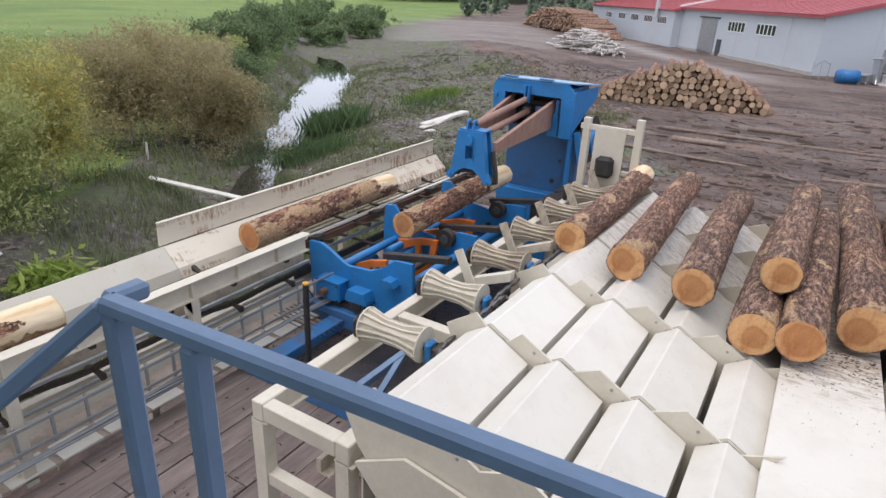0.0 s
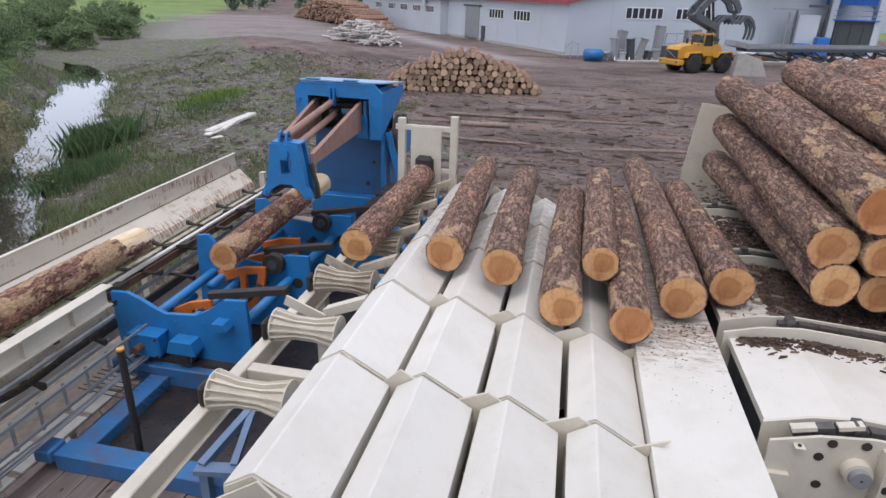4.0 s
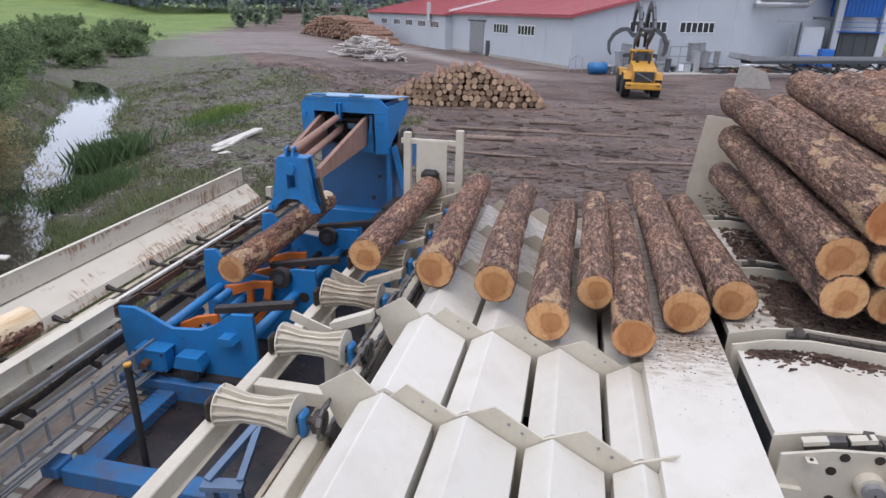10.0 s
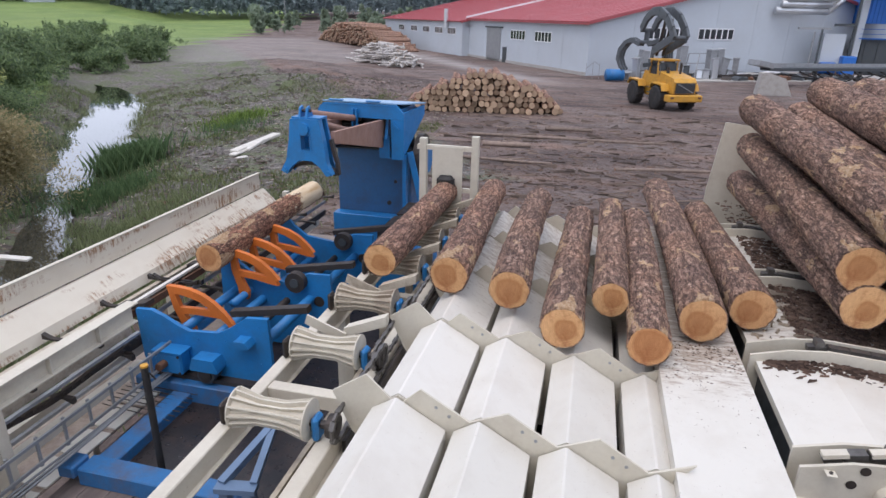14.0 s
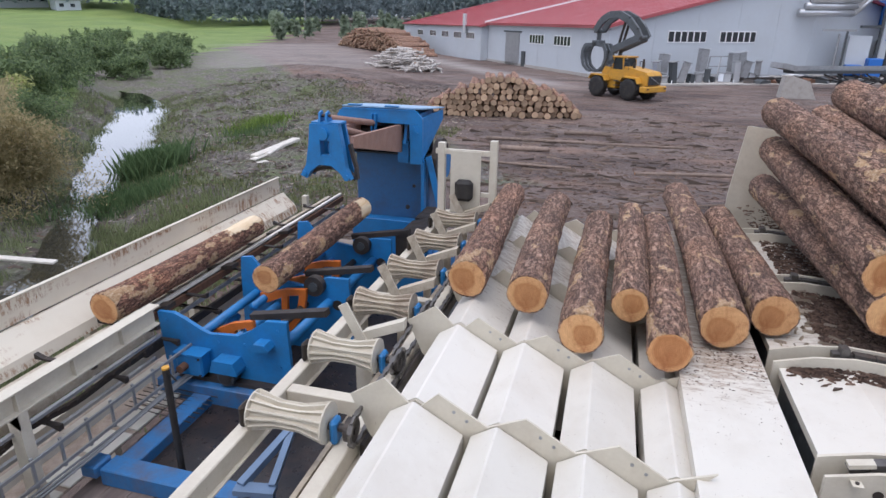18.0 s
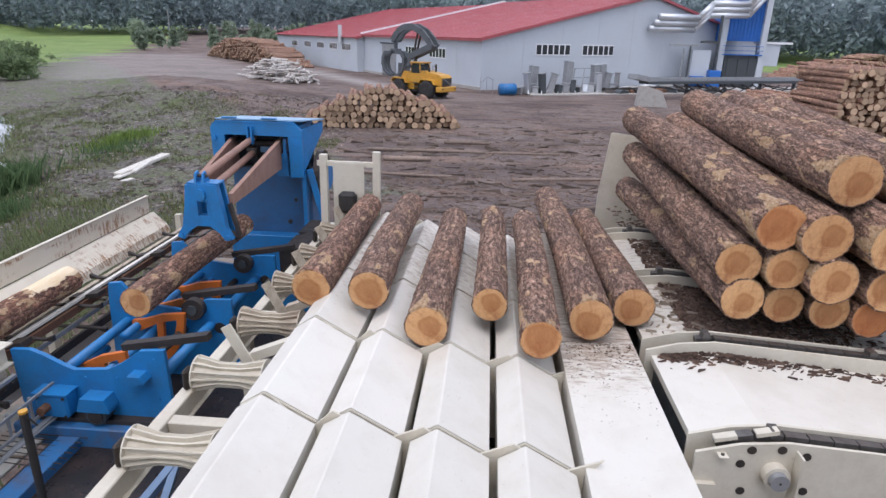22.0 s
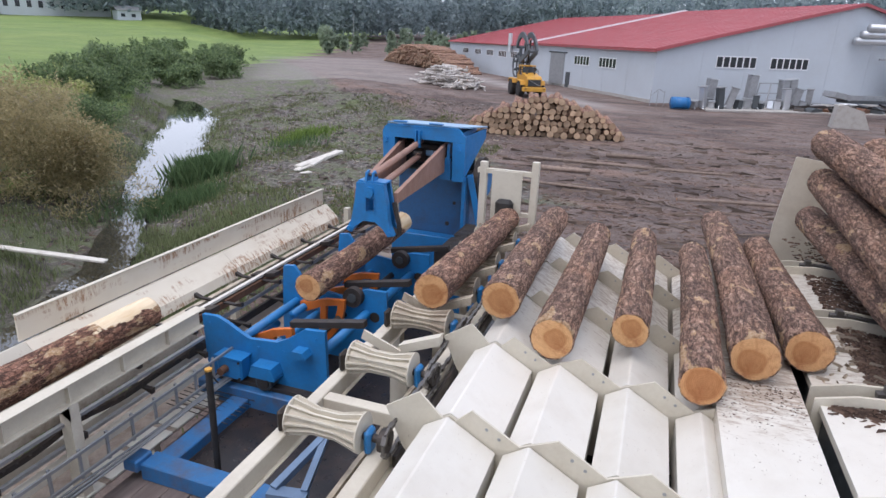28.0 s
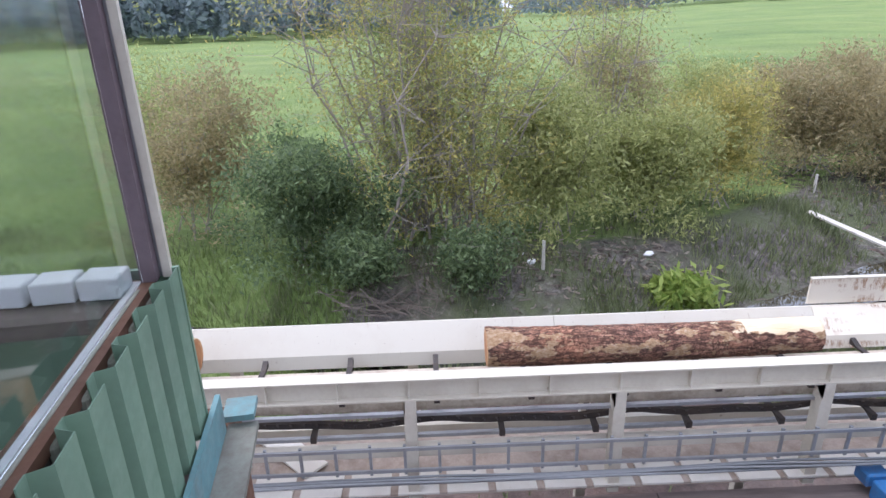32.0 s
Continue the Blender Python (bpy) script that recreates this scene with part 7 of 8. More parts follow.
shrub(-15.2, -2.9, 2.7, 2.5, LEAF_DARK, 17000, 1, label="dense dark green shrub on the creek bank")
shrub(-13.8, -1.9, 1.1, 1.1, LEAF_DARK, 4500, 11, label="low dark green shrub by the water")
shrub(-17.0, -6.6, 4.0, 2.2, LEAF_BROWN, 9350, 2, label="thin brownish shrub losing its leaves")
shrub(-20.5, -8.5, 4.2, 2.4, LEAF_GREY, 8500, 21)
shrub(-16.8, 0.0, 8.8, 4.0, LEAF_GREY, 19000, 3, "willow_tree", "tall loose willow with thin yellowing leaves", 20, 0.06, True, "tree")
shrub(-15.8, 0.7, 5.6, 3.0, LEAF_YELLOW, 5200, 31, "willow_tree", "slender willow with yellow autumn leaves", 9, 0.05, True, "tree")
shrub(-16.3, -0.8, 8.2, 3.4, LEAF_YELLOW, 6500, 33, "willow_tree", "tall thin willow with sparse yellow leaves", 12, 0.05, True, "tree")
shrub(-13.3, 0.9, 1.2, 0.8, LEAF_DARK, 4000, 4, label="low dark green shrub by the water")
shrub(-15.8, 3.4, 3.6, 2.0, LEAF_GREY, 14450, 5)
shrub(-18.5, 5.2, 6.4, 2.0, LEAF_GREY, 7000, 6, "willow_tree", "thin grey-green young willow", 8, 0.05, True, "tree")
shrub(-16.6, 6.0, 3.3, 1.8, LEAF_GREY, 12750, 7)
shrub(-17.8, 8.4, 3.4, 1.5, LEAF_YELLOW, 9350, 8, label="ochre yellow shrub on the creek bank")
shrub(-21.2, 13.2, 3.9, 2.8, LEAF_BROWN, 18700, 9, label="broad brown-green shrub beside the creek")
shrub(-20.0, 16.8, 3.1, 2.4, LEAF_BROWN, 15300, 10, label="broad brown-green shrub beside the creek")
shrub(-24.5, 17.6, 3.8, 2.6, LEAF_BROWN, 13600, 12, label="broad brown-green shrub beside the creek")
shrub(-24.0, 8.0, 4.2, 3.0, LEAF_BROWN, 13600, 13, label="broad brown-green shrub in the meadow edge")
shrub(-25.6, 22.5, 2.4, 1.7, LEAF_DARK, 7650, 14, label="dark green shrub overhanging the creek")
shrub(-27.8, 12.0, 3.6, 2.6, LEAF_GREY, 9350, 22)
for k, (x, y, h, r) in enumerate(((-37.5, 33, 3.4, 3.2), (-42, 38.5, 3.8, 3.4), (-46.5, 43.5, 3.4, 3.2), (-53, 50, 3.6, 3.6), (-58, 58, 2.8, 3.0))):
    shrub(x, y, h, r, LEAF_DARK, 7140, 50 + k, label="rounded dark green shrub along the far creek", size=0.11)
shrub(-12.75, 5.75, 0.55, 0.75, LEAF_LIGHT, 800, 15, "burdock_plant", "bright green broad-leaved plant at the water", 6, 0.12, False, "plant")


for k, (x, y, h, r) in enumerate(((-33.8, 27.0, 2.2, 2.2), (-37.5, 30.5, 2.6, 2.4), (-30.2, 24.8, 1.6, 1.5), (-43.0, 36.0, 2.4, 2.4), (-49.5, 43.5, 2.8, 2.8), (-63, 66, 2.6, 3.4))):
    shrub(x, y, h, r, LEAF_DARK if k % 3 else LEAF_GREY, 6000, 150 + k, label="tangled green brush along the far creek bank", size=0.1)


for k, (x, y, h, r) in enumerate(((-56, 62, 3.2, 3.6), (-60, 74, 3.0, 4.0), (-66, 82, 3.2, 4.2), (-73, 78, 3.4, 4.4), (-70, 92, 3.0, 4.4), (-82, 88, 3.4, 4.6), (-80, 100, 3.0, 4.4), (-90, 98, 3.2, 5.0), (-49.5, 55, 2.2, 3.0), (-54, 68, 2.2, 3.0))):
    shrub(x, y, h, r, LEAF_DARK, 4200, 250 + k, label="low dark scrub between the meadow and the soil heaps", size=0.15)


def tufts(name, label, spots, n, h, mat, seed, width=0.012):
    """Blades of grass or reed as thin bent strips."""
    rng = np.random.default_rng(seed)
    vs, fs = [], []
    for k in range(n):
        x, y, s = spots(rng)
        z = ground_at(x, y)
        hh = h * rng.uniform(0.5, 1.2) * s
        a = rng.uniform(0, math.tau)
        dx, dy = math.cos(a), math.sin(a)
        b = hh * rng.uniform(0.1, 0.5)
        c = rng.uniform(0, math.tau)
        i = len(vs)
        w = width * s
        vs += [(x - dx * w, y - dy * w, z - 0.02), (x + dx * w, y + dy * w, z - 0.02), (x + math.cos(c) * b * 0.4, y + math.sin(c) * b * 0.4, z + hh * 0.6), (x + math.cos(c) * b, y + math.sin(c) * b, z + hh)]
        fs += [(i, i + 1, i + 2), (i + 1, i + 3, i + 2)]
    me = bpy.data.meshes.new(name)
    me.from_pydata(vs, [], fs)
    me.materials.append(mat)
    tagged(new(name, me), label, "grass", kind="stuff")


def along(rng, lo, hi, i0, i1, s0=1.0):
    k = rng.uniform(i0, i1)
    j = int(k)
    (ax, ay), (bx, by) = CREEK_ALL[j], CREEK_ALL[j + 1]
    u = k - j
    t = Vector((bx - ax, by - ay)).normalized()
    d = rng.uniform(lo, hi)
    return ax + (bx - ax) * u + t.y * d, ay + (by - ay) * u - t.x * d, s0 * rng.uniform(0.6, 1.3)


def clump(rng, mean, spread, i0, i1):
    """A spot near the creek, thinning out with distance and gathered in patches."""
    while True:
        d = mean + abs(rng.normal()) * spread
        x, y, s0 = along(rng, d, d + 0.01, i0, i1)
        if noise.noise((x * 0.45, y * 0.45, 9)) > rng.uniform(-0.35, 0.45):
            return x, y, s0


GRASS = leaf_material("bank_grass", (0.12, 0.15, 0.065), (0.30, 0.33, 0.17))
REED = leaf_material("green_reeds", (0.06, 0.11, 0.045), (0.16, 0.235, 0.10))
tufts("bank_grass", "rough grass along the creek bank", lambda g: clump(g, 0.6, 1.8, 2, 9.9), 13000, 0.26, GRASS, 71, 0.02)
tufts("bank_grass", "rough grass on the meadow side of the creek", lambda g: clump(g, -1.0, -2.2, 0.5, 9.9), 17000, 0.3, GRASS, 72, 0.02)
tufts("reeds", "green reeds standing in the creek", lambda g: (-20.1 + g.normal() * 0.5, 23.4 + g.normal() * 0.8, 1.0), 2200, 1.0, REED, 73, 0.014)
tufts("reeds", "green reeds standing in the creek", lambda g: (-17.6 + g.normal() * 0.7, 18.6 + g.normal() * 1.2, 0.7), 2200, 0.8, REED, 74, 0.014)
tufts("weeds", "green weeds on the gravel bank", lambda g: (-19.3 + g.normal() * 0.7, 30.5 + g.normal() * 1.5, 1.0), 420, 0.4, REED, 75, 0.03)
tufts("weeds", "green weeds on the gravel bank", lambda g: (-13.2 + g.normal() * 0.9, 16.5 + g.normal() * 1.4, 1.0), 1400, 0.35, GRASS, 76, 0.025)


def meadow_spot(g):
    x, y = g.uniform(-60, -18), g.uniform(-40, 60)
    d, side = seg_dist(x, y, CREEK_ALL)
    while side > 0 or d < 4:
        x, y = g.uniform(-60, -18), g.uniform(-40, 60)
        d, side = seg_dist(x, y, CREEK_ALL)
    return x, y, 1.0


tufts("meadow_grass", "short grass of the meadow", meadow_spot, 26000, 0.2, leaf_material("meadow_blades", (0.14, 0.22, 0.06), (0.28, 0.38, 0.13)), 77, 0.025)


tufts("bank_grass", "fresh grass on the slope below the trough", lambda g: (g.uniform(-15.5, -6.2), -1.4 - 9 * g.random(), 1.0), 9000, 0.24, leaf_material("slope_grass", (0.11, 0.16, 0.045), (0.26, 0.33, 0.11)), 87, 0.016)


def forest(name, label, spots, seed, mat, hmin, hmax):
    """A distant wood: ragged crowns of loose clumps on stems."""
    rng = np.random.default_rng(seed)
    c = []
    for k, (x, y) in enumerate(spots(rng)):
        z = ground_at(x, y)
        h = rng.uniform(hmin, hmax)
        conifer = rng.random() < 0.55
        m = 120
        u = rng.random(m) ** 0.8
        a = rng.uniform(0, math.tau, m)
        if conifer:
            rr = (1 - u) * h * 0.2 + 0.3
            zz = z + h * (0.12 + 0.88 * u)
        else:
            rr = h * 0.30 * np.sqrt(np.clip(1 - (2 * u - 1.05) ** 2, 0.05, 1)) * rng.uniform(0.5, 1.1, m)
            zz = z + h * (0.15 + 0.85 * u)
        c.append(np.stack([x + rr * np.cos(a), y + rr * np.sin(a), zz], 1))
    t = thing(name, label, "forest", kind="stuff")
    leaves("crowns", np.concatenate(c), 1.0, t, mat, rng, 1.1)


# distance haze is mixed into this leaf colour: paler and bluer than near foliage
FOREST = leaf_material("haze_tinted_foliage", (0.18, 0.235, 0.255), (0.34, 0.40, 0.41))


def ring(a0, a1, r0, r1, n):
    def spots(rng):
        out = []
        for k in range(n):
            a = radians(rng.uniform(a0, a1))
            r = rng.uniform(r0, r1)
            out.append((r * math.cos(a), r * math.sin(a)))
        return out
    return spots


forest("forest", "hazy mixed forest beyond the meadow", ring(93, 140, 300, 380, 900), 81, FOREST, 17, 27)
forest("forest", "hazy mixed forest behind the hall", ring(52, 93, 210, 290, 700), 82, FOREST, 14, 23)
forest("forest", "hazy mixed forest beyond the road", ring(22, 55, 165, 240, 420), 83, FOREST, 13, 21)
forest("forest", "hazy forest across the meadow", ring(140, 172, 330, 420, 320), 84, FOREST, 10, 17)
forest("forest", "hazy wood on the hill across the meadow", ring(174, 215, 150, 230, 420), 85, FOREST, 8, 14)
tufts("bank_grass", "green grass on the yard bank beside the trough", lambda g: (-10.2 + g.normal() * 1.0, 11.2 + g.normal() * 2.6, 1.0), 4200, 0.26, GRASS, 78, 0.018)
forest("thicket", "hazy thicket of young trees by the far track", ring(104, 120, 190, 250, 34), 86, leaf_material("young_trees", (0.17, 0.22, 0.16), (0.30, 0.36, 0.25)), 3, 8)


# ---- bark litter ----
def litter(name, label, spots, n, seed, mat, smin, smax, z_at, slim=(0.12, 0.4), lie=None):
    rng = np.random.default_rng(seed)
    vs, fs = [], []
    for k in range(n):
        x, y = spots(rng)
        z = z_at(x, y)
        a = rng.uniform(0, math.tau) if lie is None else rng.normal() * lie
        l = rng.uniform(smin, smax)
        w = l * rng.uniform(*slim)
        h = min(rng.uniform(0.008, 0.03), 0.22 * l)
        dx, dy = math.cos(a) * l / 2, math.sin(a) * l / 2
        ex, ey = -math.sin(a) * w / 2, math.cos(a) * w / 2
        tz = rng.uniform(-0.15, 0.15) * l
        i = len(vs)
        vs += [(x - dx - ex, y - dy - ey, z), (x + dx - ex * 0.6, y + dy - ey * 0.6, z), (x + dx + ex, y + dy + ey, z), (x - dx + ex * 0.7, y - dy + ey * 0.7, z),
               (x - dx * 0.9, y - dy * 0.9, z + h + max(0, -tz)), (x + dx * 0.9, y + dy * 0.9, z + h + max(0, tz))]
        fs += [(i, i + 1, i + 5, i + 4), (i + 1, i + 2, i + 5), (i + 2, i + 3, i + 4, i + 5), (i + 3, i, i + 4)]
    me = bpy.data.meshes.new(name)
    me.from_pydata(vs, [], fs)
    me.materials.append(mat)
    tagged(new(name, me), label, "litter", kind="stuff")


CHIP = leaf_material("bark_chips", (0.075, 0.05, 0.04), (0.30, 0.20, 0.15))
PALECHIP = leaf_material("pale_chips", (0.25, 0.2, 0.15), (0.6, 0.52, 0.42))
litter("bark_litter", "bark pieces trodden into the yard", lambda g: (g.normal() * 9 + 1, 11 + abs(g.normal()) * 11), 8000, 91, CHIP, 0.05, 0.28, lambda x, y: ground_at(x, y))
litter("bark_litter", "bark pieces strewn over the open yard", lambda g: (g.uniform(-9, 30), g.uniform(20, 60)), 1800, 92, CHIP, 0.08, 0.35, lambda x, y: ground_at(x, y))
litter("pale_litter", "pale splinters and stones on the bank", lambda g: (g.uniform(-24, -8), g.uniform(12, 48)), 2200, 93, PALECHIP, 0.05, 0.22, lambda x, y: ground_at(x, y))


def deck_top(x, y):
    return 3.492 if x < 1.5 else (3.55 - (x - 2.02) * 0.089 if x > 2.02 else 3.49 + (x - 1.52) * 0.12) + 0.002


litter("bark_litter", "heaped bark scraps on the loading deck", lambda g: (1.95 + abs(g.normal()) * 0.8, 5.05 + abs(g.normal()) * 1.7), 9000, 94, CHIP, 0.012, 0.08, deck_top)
litter("bark_litter", "loose bark scraps at the edge of the loading deck", lambda g: (1.58 + abs(g.normal()) * 0.9, 4.93 - abs(g.normal()) * 0.10), 420, 99, CHIP, 0.02, 0.09, deck_top, (0.06, 0.2), 0.5)
litter("bark_litter", "bark crumbs on the landing sheet", lambda g: (0.76 + 0.62 * g.random(), 4.9 - abs(g.normal()) * 0.45), 150, 95, CHIP, 0.004, 0.014, deck_top)
litter("bark_litter", "rubbed bark fibres on the landing sheet", lambda g: (0.76 + 0.62 * g.random(), 4.35 + 0.75 * g.random() ** 0.4), 300, 103, CHIP, 0.005, 0.026, deck_top, (0.05, 0.2), 0.6)
litter("pale_litter", "torn pale bark inside on the loading deck", lambda g: (1.6 + 0.6 * g.random(), 5.3 + 1.6 * g.random()), 90, 96, PALECHIP, 0.04, 0.16, deck_top)
litter("bark_litter", "bark crumbs on the steps and planks", lambda g: (g.uniform(-4.2, -2.5), g.uniform(0.5, 5)), 260, 97, CHIP, 0.01, 0.05, lambda x, y: 2.025)




litter("pale_litter", "stones and splinters on the far gravel bank", lambda g: (g.uniform(-36, -9), g.uniform(14, 60)), 5200, 101, leaf_material("grey_stones", (0.14, 0.12, 0.11), (0.48, 0.44, 0.40)), 0.05, 0.28, lambda x, y: ground_at(x, y))
litter("pale_litter", "sticks and stones on the soil bank", lambda g: (-13.9 + g.normal() * 0.9, 3.4 + g.normal() * 2.6), 900, 102, leaf_material("bank_sticks", (0.09, 0.07, 0.055), (0.42, 0.36, 0.30)), 0.04, 0.3, lambda x, y: ground_at(x, y))


STICK = leaf_material("grey_brown_sticks", (0.10, 0.075, 0.06), (0.42, 0.33, 0.27))
CLOD = leaf_material("soil_clods", (0.06, 0.05, 0.044), (0.21, 0.165, 0.14))
litter("yard_sticks", "thin sticks and bark strips trodden flat across the yard", lambda g: (g.uniform(-9, 24), 12 + 32 * g.random() ** 1.4), 1900, 111, STICK, 0.15, 1.1, lambda x, y: ground_at(x, y) + 0.01, (0.02, 0.07), 0.35)
litter("yard_clods", "wet clods and bark lumps behind the deck", lambda g: (g.uniform(-8, 18), 10.2 + abs(g.normal()) * 3.2), 5200, 112, CLOD, 0.04, 0.2, lambda x, y: ground_at(x, y), (0.3, 0.7))
litter("soil_clods", "dark clods of soil on the rough bank", lambda g: (g.uniform(-38, -9), g.uniform(12, 62)), 9000, 113, CLOD, 0.08, 0.42, lambda x, y: ground_at(x, y), (0.4, 0.8))


def weed_spot(g):
    while True:
        x, y = g.uniform(-36, -8.5), 10 + 48 * g.random() ** 1.3
        d, side = seg_dist(x, y, CREEK_ALL)
        if side > 0 and 1.2 < d < 22 and noise.noise((x * 0.35, y * 0.22, 21)) + 0.4 * noise.noise((x * 1.1, y * 0.9, 2)) > g.uniform(0.0, 0.4):
            return x, y, g.uniform(0.6, 1.3)


WEED = leaf_material("dull_weeds", (0.07, 0.09, 0.035), (0.24, 0.26, 0.11))
tufts("bank_weeds", "dull green and straw weeds scattered over the soil bank", weed_spot, 17000, 0.2, WEED, 79, 0.028)
tufts("bank_weeds", "fresh green tuft on the soil bank", lambda g: (-20.6 + g.normal() * 0.5, 33.5 + g.normal() * 1.6, 1.0), 900, 0.5, leaf_material("fresh_weeds", (0.10, 0.16, 0.03), (0.26, 0.36, 0.09)), 80, 0.03)

# stakes, scraps and a twig heap on the soil bank
for x, y, h in ((-13.53, 2.55, 0.72), (-18.8, 12.2, 0.6)):
    st = thing("stake", "grey weathered wooden stake in the creek bank", "stake", "stakes on the bank")
    part("shaft", tubem((x, y, ground_at(x, y) - 0.05), (x + 0.02, y, ground_at(x, y) + h), 0.045, 8, 0.04), WHITEWOOD, st)
for n, (x, y) in enumerate(((-14.1, 2.1), (-13.7, 2.3), (-14.2, 5.3), (-12.0, 6.5), (-11.75, 7.0))):
    sc = thing("scrap", "crumpled white scrap on the creek bank", "litter", "white scraps on the bank")
    w = 0.09 + 0.02 * (n % 3)
    part("sheet", platem([(-w, -0.05), (-0.02, 0.1), (w * 0.8, 0.07), (w, -0.04), (0.02, -0.11)], "z", 0.0, 0.03 + 0.03 * (n % 2)), WINFRAME, sc, m=pose(x, y, max(ground_at(x, y), -0.42) + 0.02, 14, -10, 40 * n))
DARKTWIG = paint("dark_dry_twigs", (0.17, 0.14, 0.115), (0.07, 0.055, 0.045), 0.85, grime=0.5, scale=4)
heap_rng = np.random.default_rng(7)
heap = bmesh.new()
hz = ground_at(-12.8, -0.9)
for k in range(70):
    a = heap_rng.normal() * 0.5 + 0.6
    c = Vector((-12.8 + heap_rng.normal() * 0.35, -0.9 + heap_rng.normal() * 0.6, hz + 0.1 + 0.45 * heap_rng.random()))
    d = Vector((math.cos(a) * 0.3, math.sin(a), heap_rng.normal() * 0.3)) * heap_rng.uniform(0.4, 0.8)
    tube(heap, c - d, c + d, 0.014, 4, 0.008)
tagged(part("twig_heap", heap, DARKTWIG), "heap of dry grey twigs on the bank", "twigs", kind="stuff")


# ---- logs on the line ----
def log_at(label, x, y, z, length, r0, r1, seed, bark=None, group="", tilt=0.0, turn=0.0):
    lg = make_log(label, length, r0, r1, seed, bark, group)
    lg.matrix_basis = pose(x, y, z, tilt, 0, turn)
    return lg


DECK_LOGS = "logs on the step deck"
log_a = make_log("pine log with rough reddish bark", 3.0, 0.175, 0.165, 1, bark_material("reddish_bark_torn_at_the_far_end", (1.5, 1.18, 1.02), 0.61, (2.75, 80, 0.05)), group=DECK_LOGS)
log_b = make_log("pine log with scraped reddish bark", 3.15, 0.185, 0.165, 2, BARK_RED, group=DECK_LOGS)
log_c = make_log("pine log with a reddish sawn end", 3.1, 0.185, 0.17, 3, BARK, group=DECK_LOGS)
log_d = make_log("pine log with light scraped patches", 3.15, 0.185, 0.17, 4, BARK, group=DECK_LOGS)
log_e = make_log("pine log lying between two others", 2.75, 0.165, 0.15, 5, BARK, group=DECK_LOGS)
log_f = make_log("dark rough pine log with a brown end", 3.3, 0.175, 0.16, 6, BARK, group=DECK_LOGS)
log_g = make_log("thick long grey-barked pine log", 4.6, 0.20, 0.19, 7, BARK, group=DECK_LOGS)
log_h = make_log("pine log with orange scraped bark", 3.1, 0.195, 0.165, 8, BARK, group=DECK_LOGS)
log_p = make_log("reddish pine log half stripped of bark", 3.0, 0.175, 0.16, 9, bark_material("bark_peeled_at_the_far_end", (1.45, 1.0, 0.80), 0.56, (2.15, 75, -0.05)))
log_t = make_log("reddish pine log half stripped of bark", 2.85, 0.175, 0.165, 10, bark_material("bark_peeled_on_top", (1.45, 1.0, 0.80), 0.525, (2.35, 85, 0.03)))
log_s = make_log("reddish pine log half stripped of bark", 3.0, 0.175, 0.165, 11, bark_material("bark_peeled_over_half_the_log", (1.45, 1.0, 0.80), 0.5, (2.5, 70, 0.02)))

HEAP = "logs heaped on the loading deck"
# near end x, z, y; far end offset in x and z
for n, (x, z, y, l, r, dx, dz) in enumerate((
        (2.36, 3.90, 5.25, 4.2, 0.20, -0.22, 0.06), (2.23, 4.27, 5.25, 4.0, 0.205, -0.05, 0.22), (2.46, 4.66, 5.15, 4.3, 0.215, -0.26, 0.30),
        (2.62, 4.23, 5.2, 4.0, 0.19, -0.1, 0.16), (2.74, 3.86, 5.3, 3.9, 0.18, 0.0, 0.08), (2.90, 4.60, 5.1, 4.2, 0.22, -0.22, 0.30),
        (3.03, 4.20, 5.1, 4.0, 0.21, -0.1, 0.14), (3.10, 3.84, 5.25, 3.8, 0.18, 0.0, 0.1), (3.34, 4.56, 5.0, 4.2, 0.24, -0.25, 0.36),
        (3.44, 4.16, 5.1, 4.0, 0.2, -0.1, 0.14), (3.46, 3.82, 5.2, 3.9, 0.18, 0.0, 0.08), (3.12, 5.00, 5.3, 4.3, 0.23, -0.1, 0.25),
        (3.80, 4.52, 5.0, 4.2, 0.22, -0.1, 0.3), (3.86, 4.12, 5.1, 4.0, 0.2, 0.0, 0.15), (3.86, 3.80, 5.1, 4.0, 0.19, 0.0, 0.1), (3.62, 4.95, 5.3, 4.4, 0.23, 0.0, 0.3),
        (4.26, 4.45, 5.0, 4.2, 0.22, 0.0, 0.3), (4.28, 4.05, 5.1, 4.0, 0.2, 0.0, 0.15), (4.28, 3.74, 5.1, 4.0, 0.19, 0.0, 0.1), (4.1, 4.9, 5.3, 4.4, 0.22, 0.0, 0.3))):
    log_at("thick pine log with flaky brown bark", x, y, z, l, r, r * 0.93, 100 + n, BARK, group=HEAP, tilt=math.degrees(math.atan2(dz, l)), turn=-math.degrees(math.atan2(dx, l)))


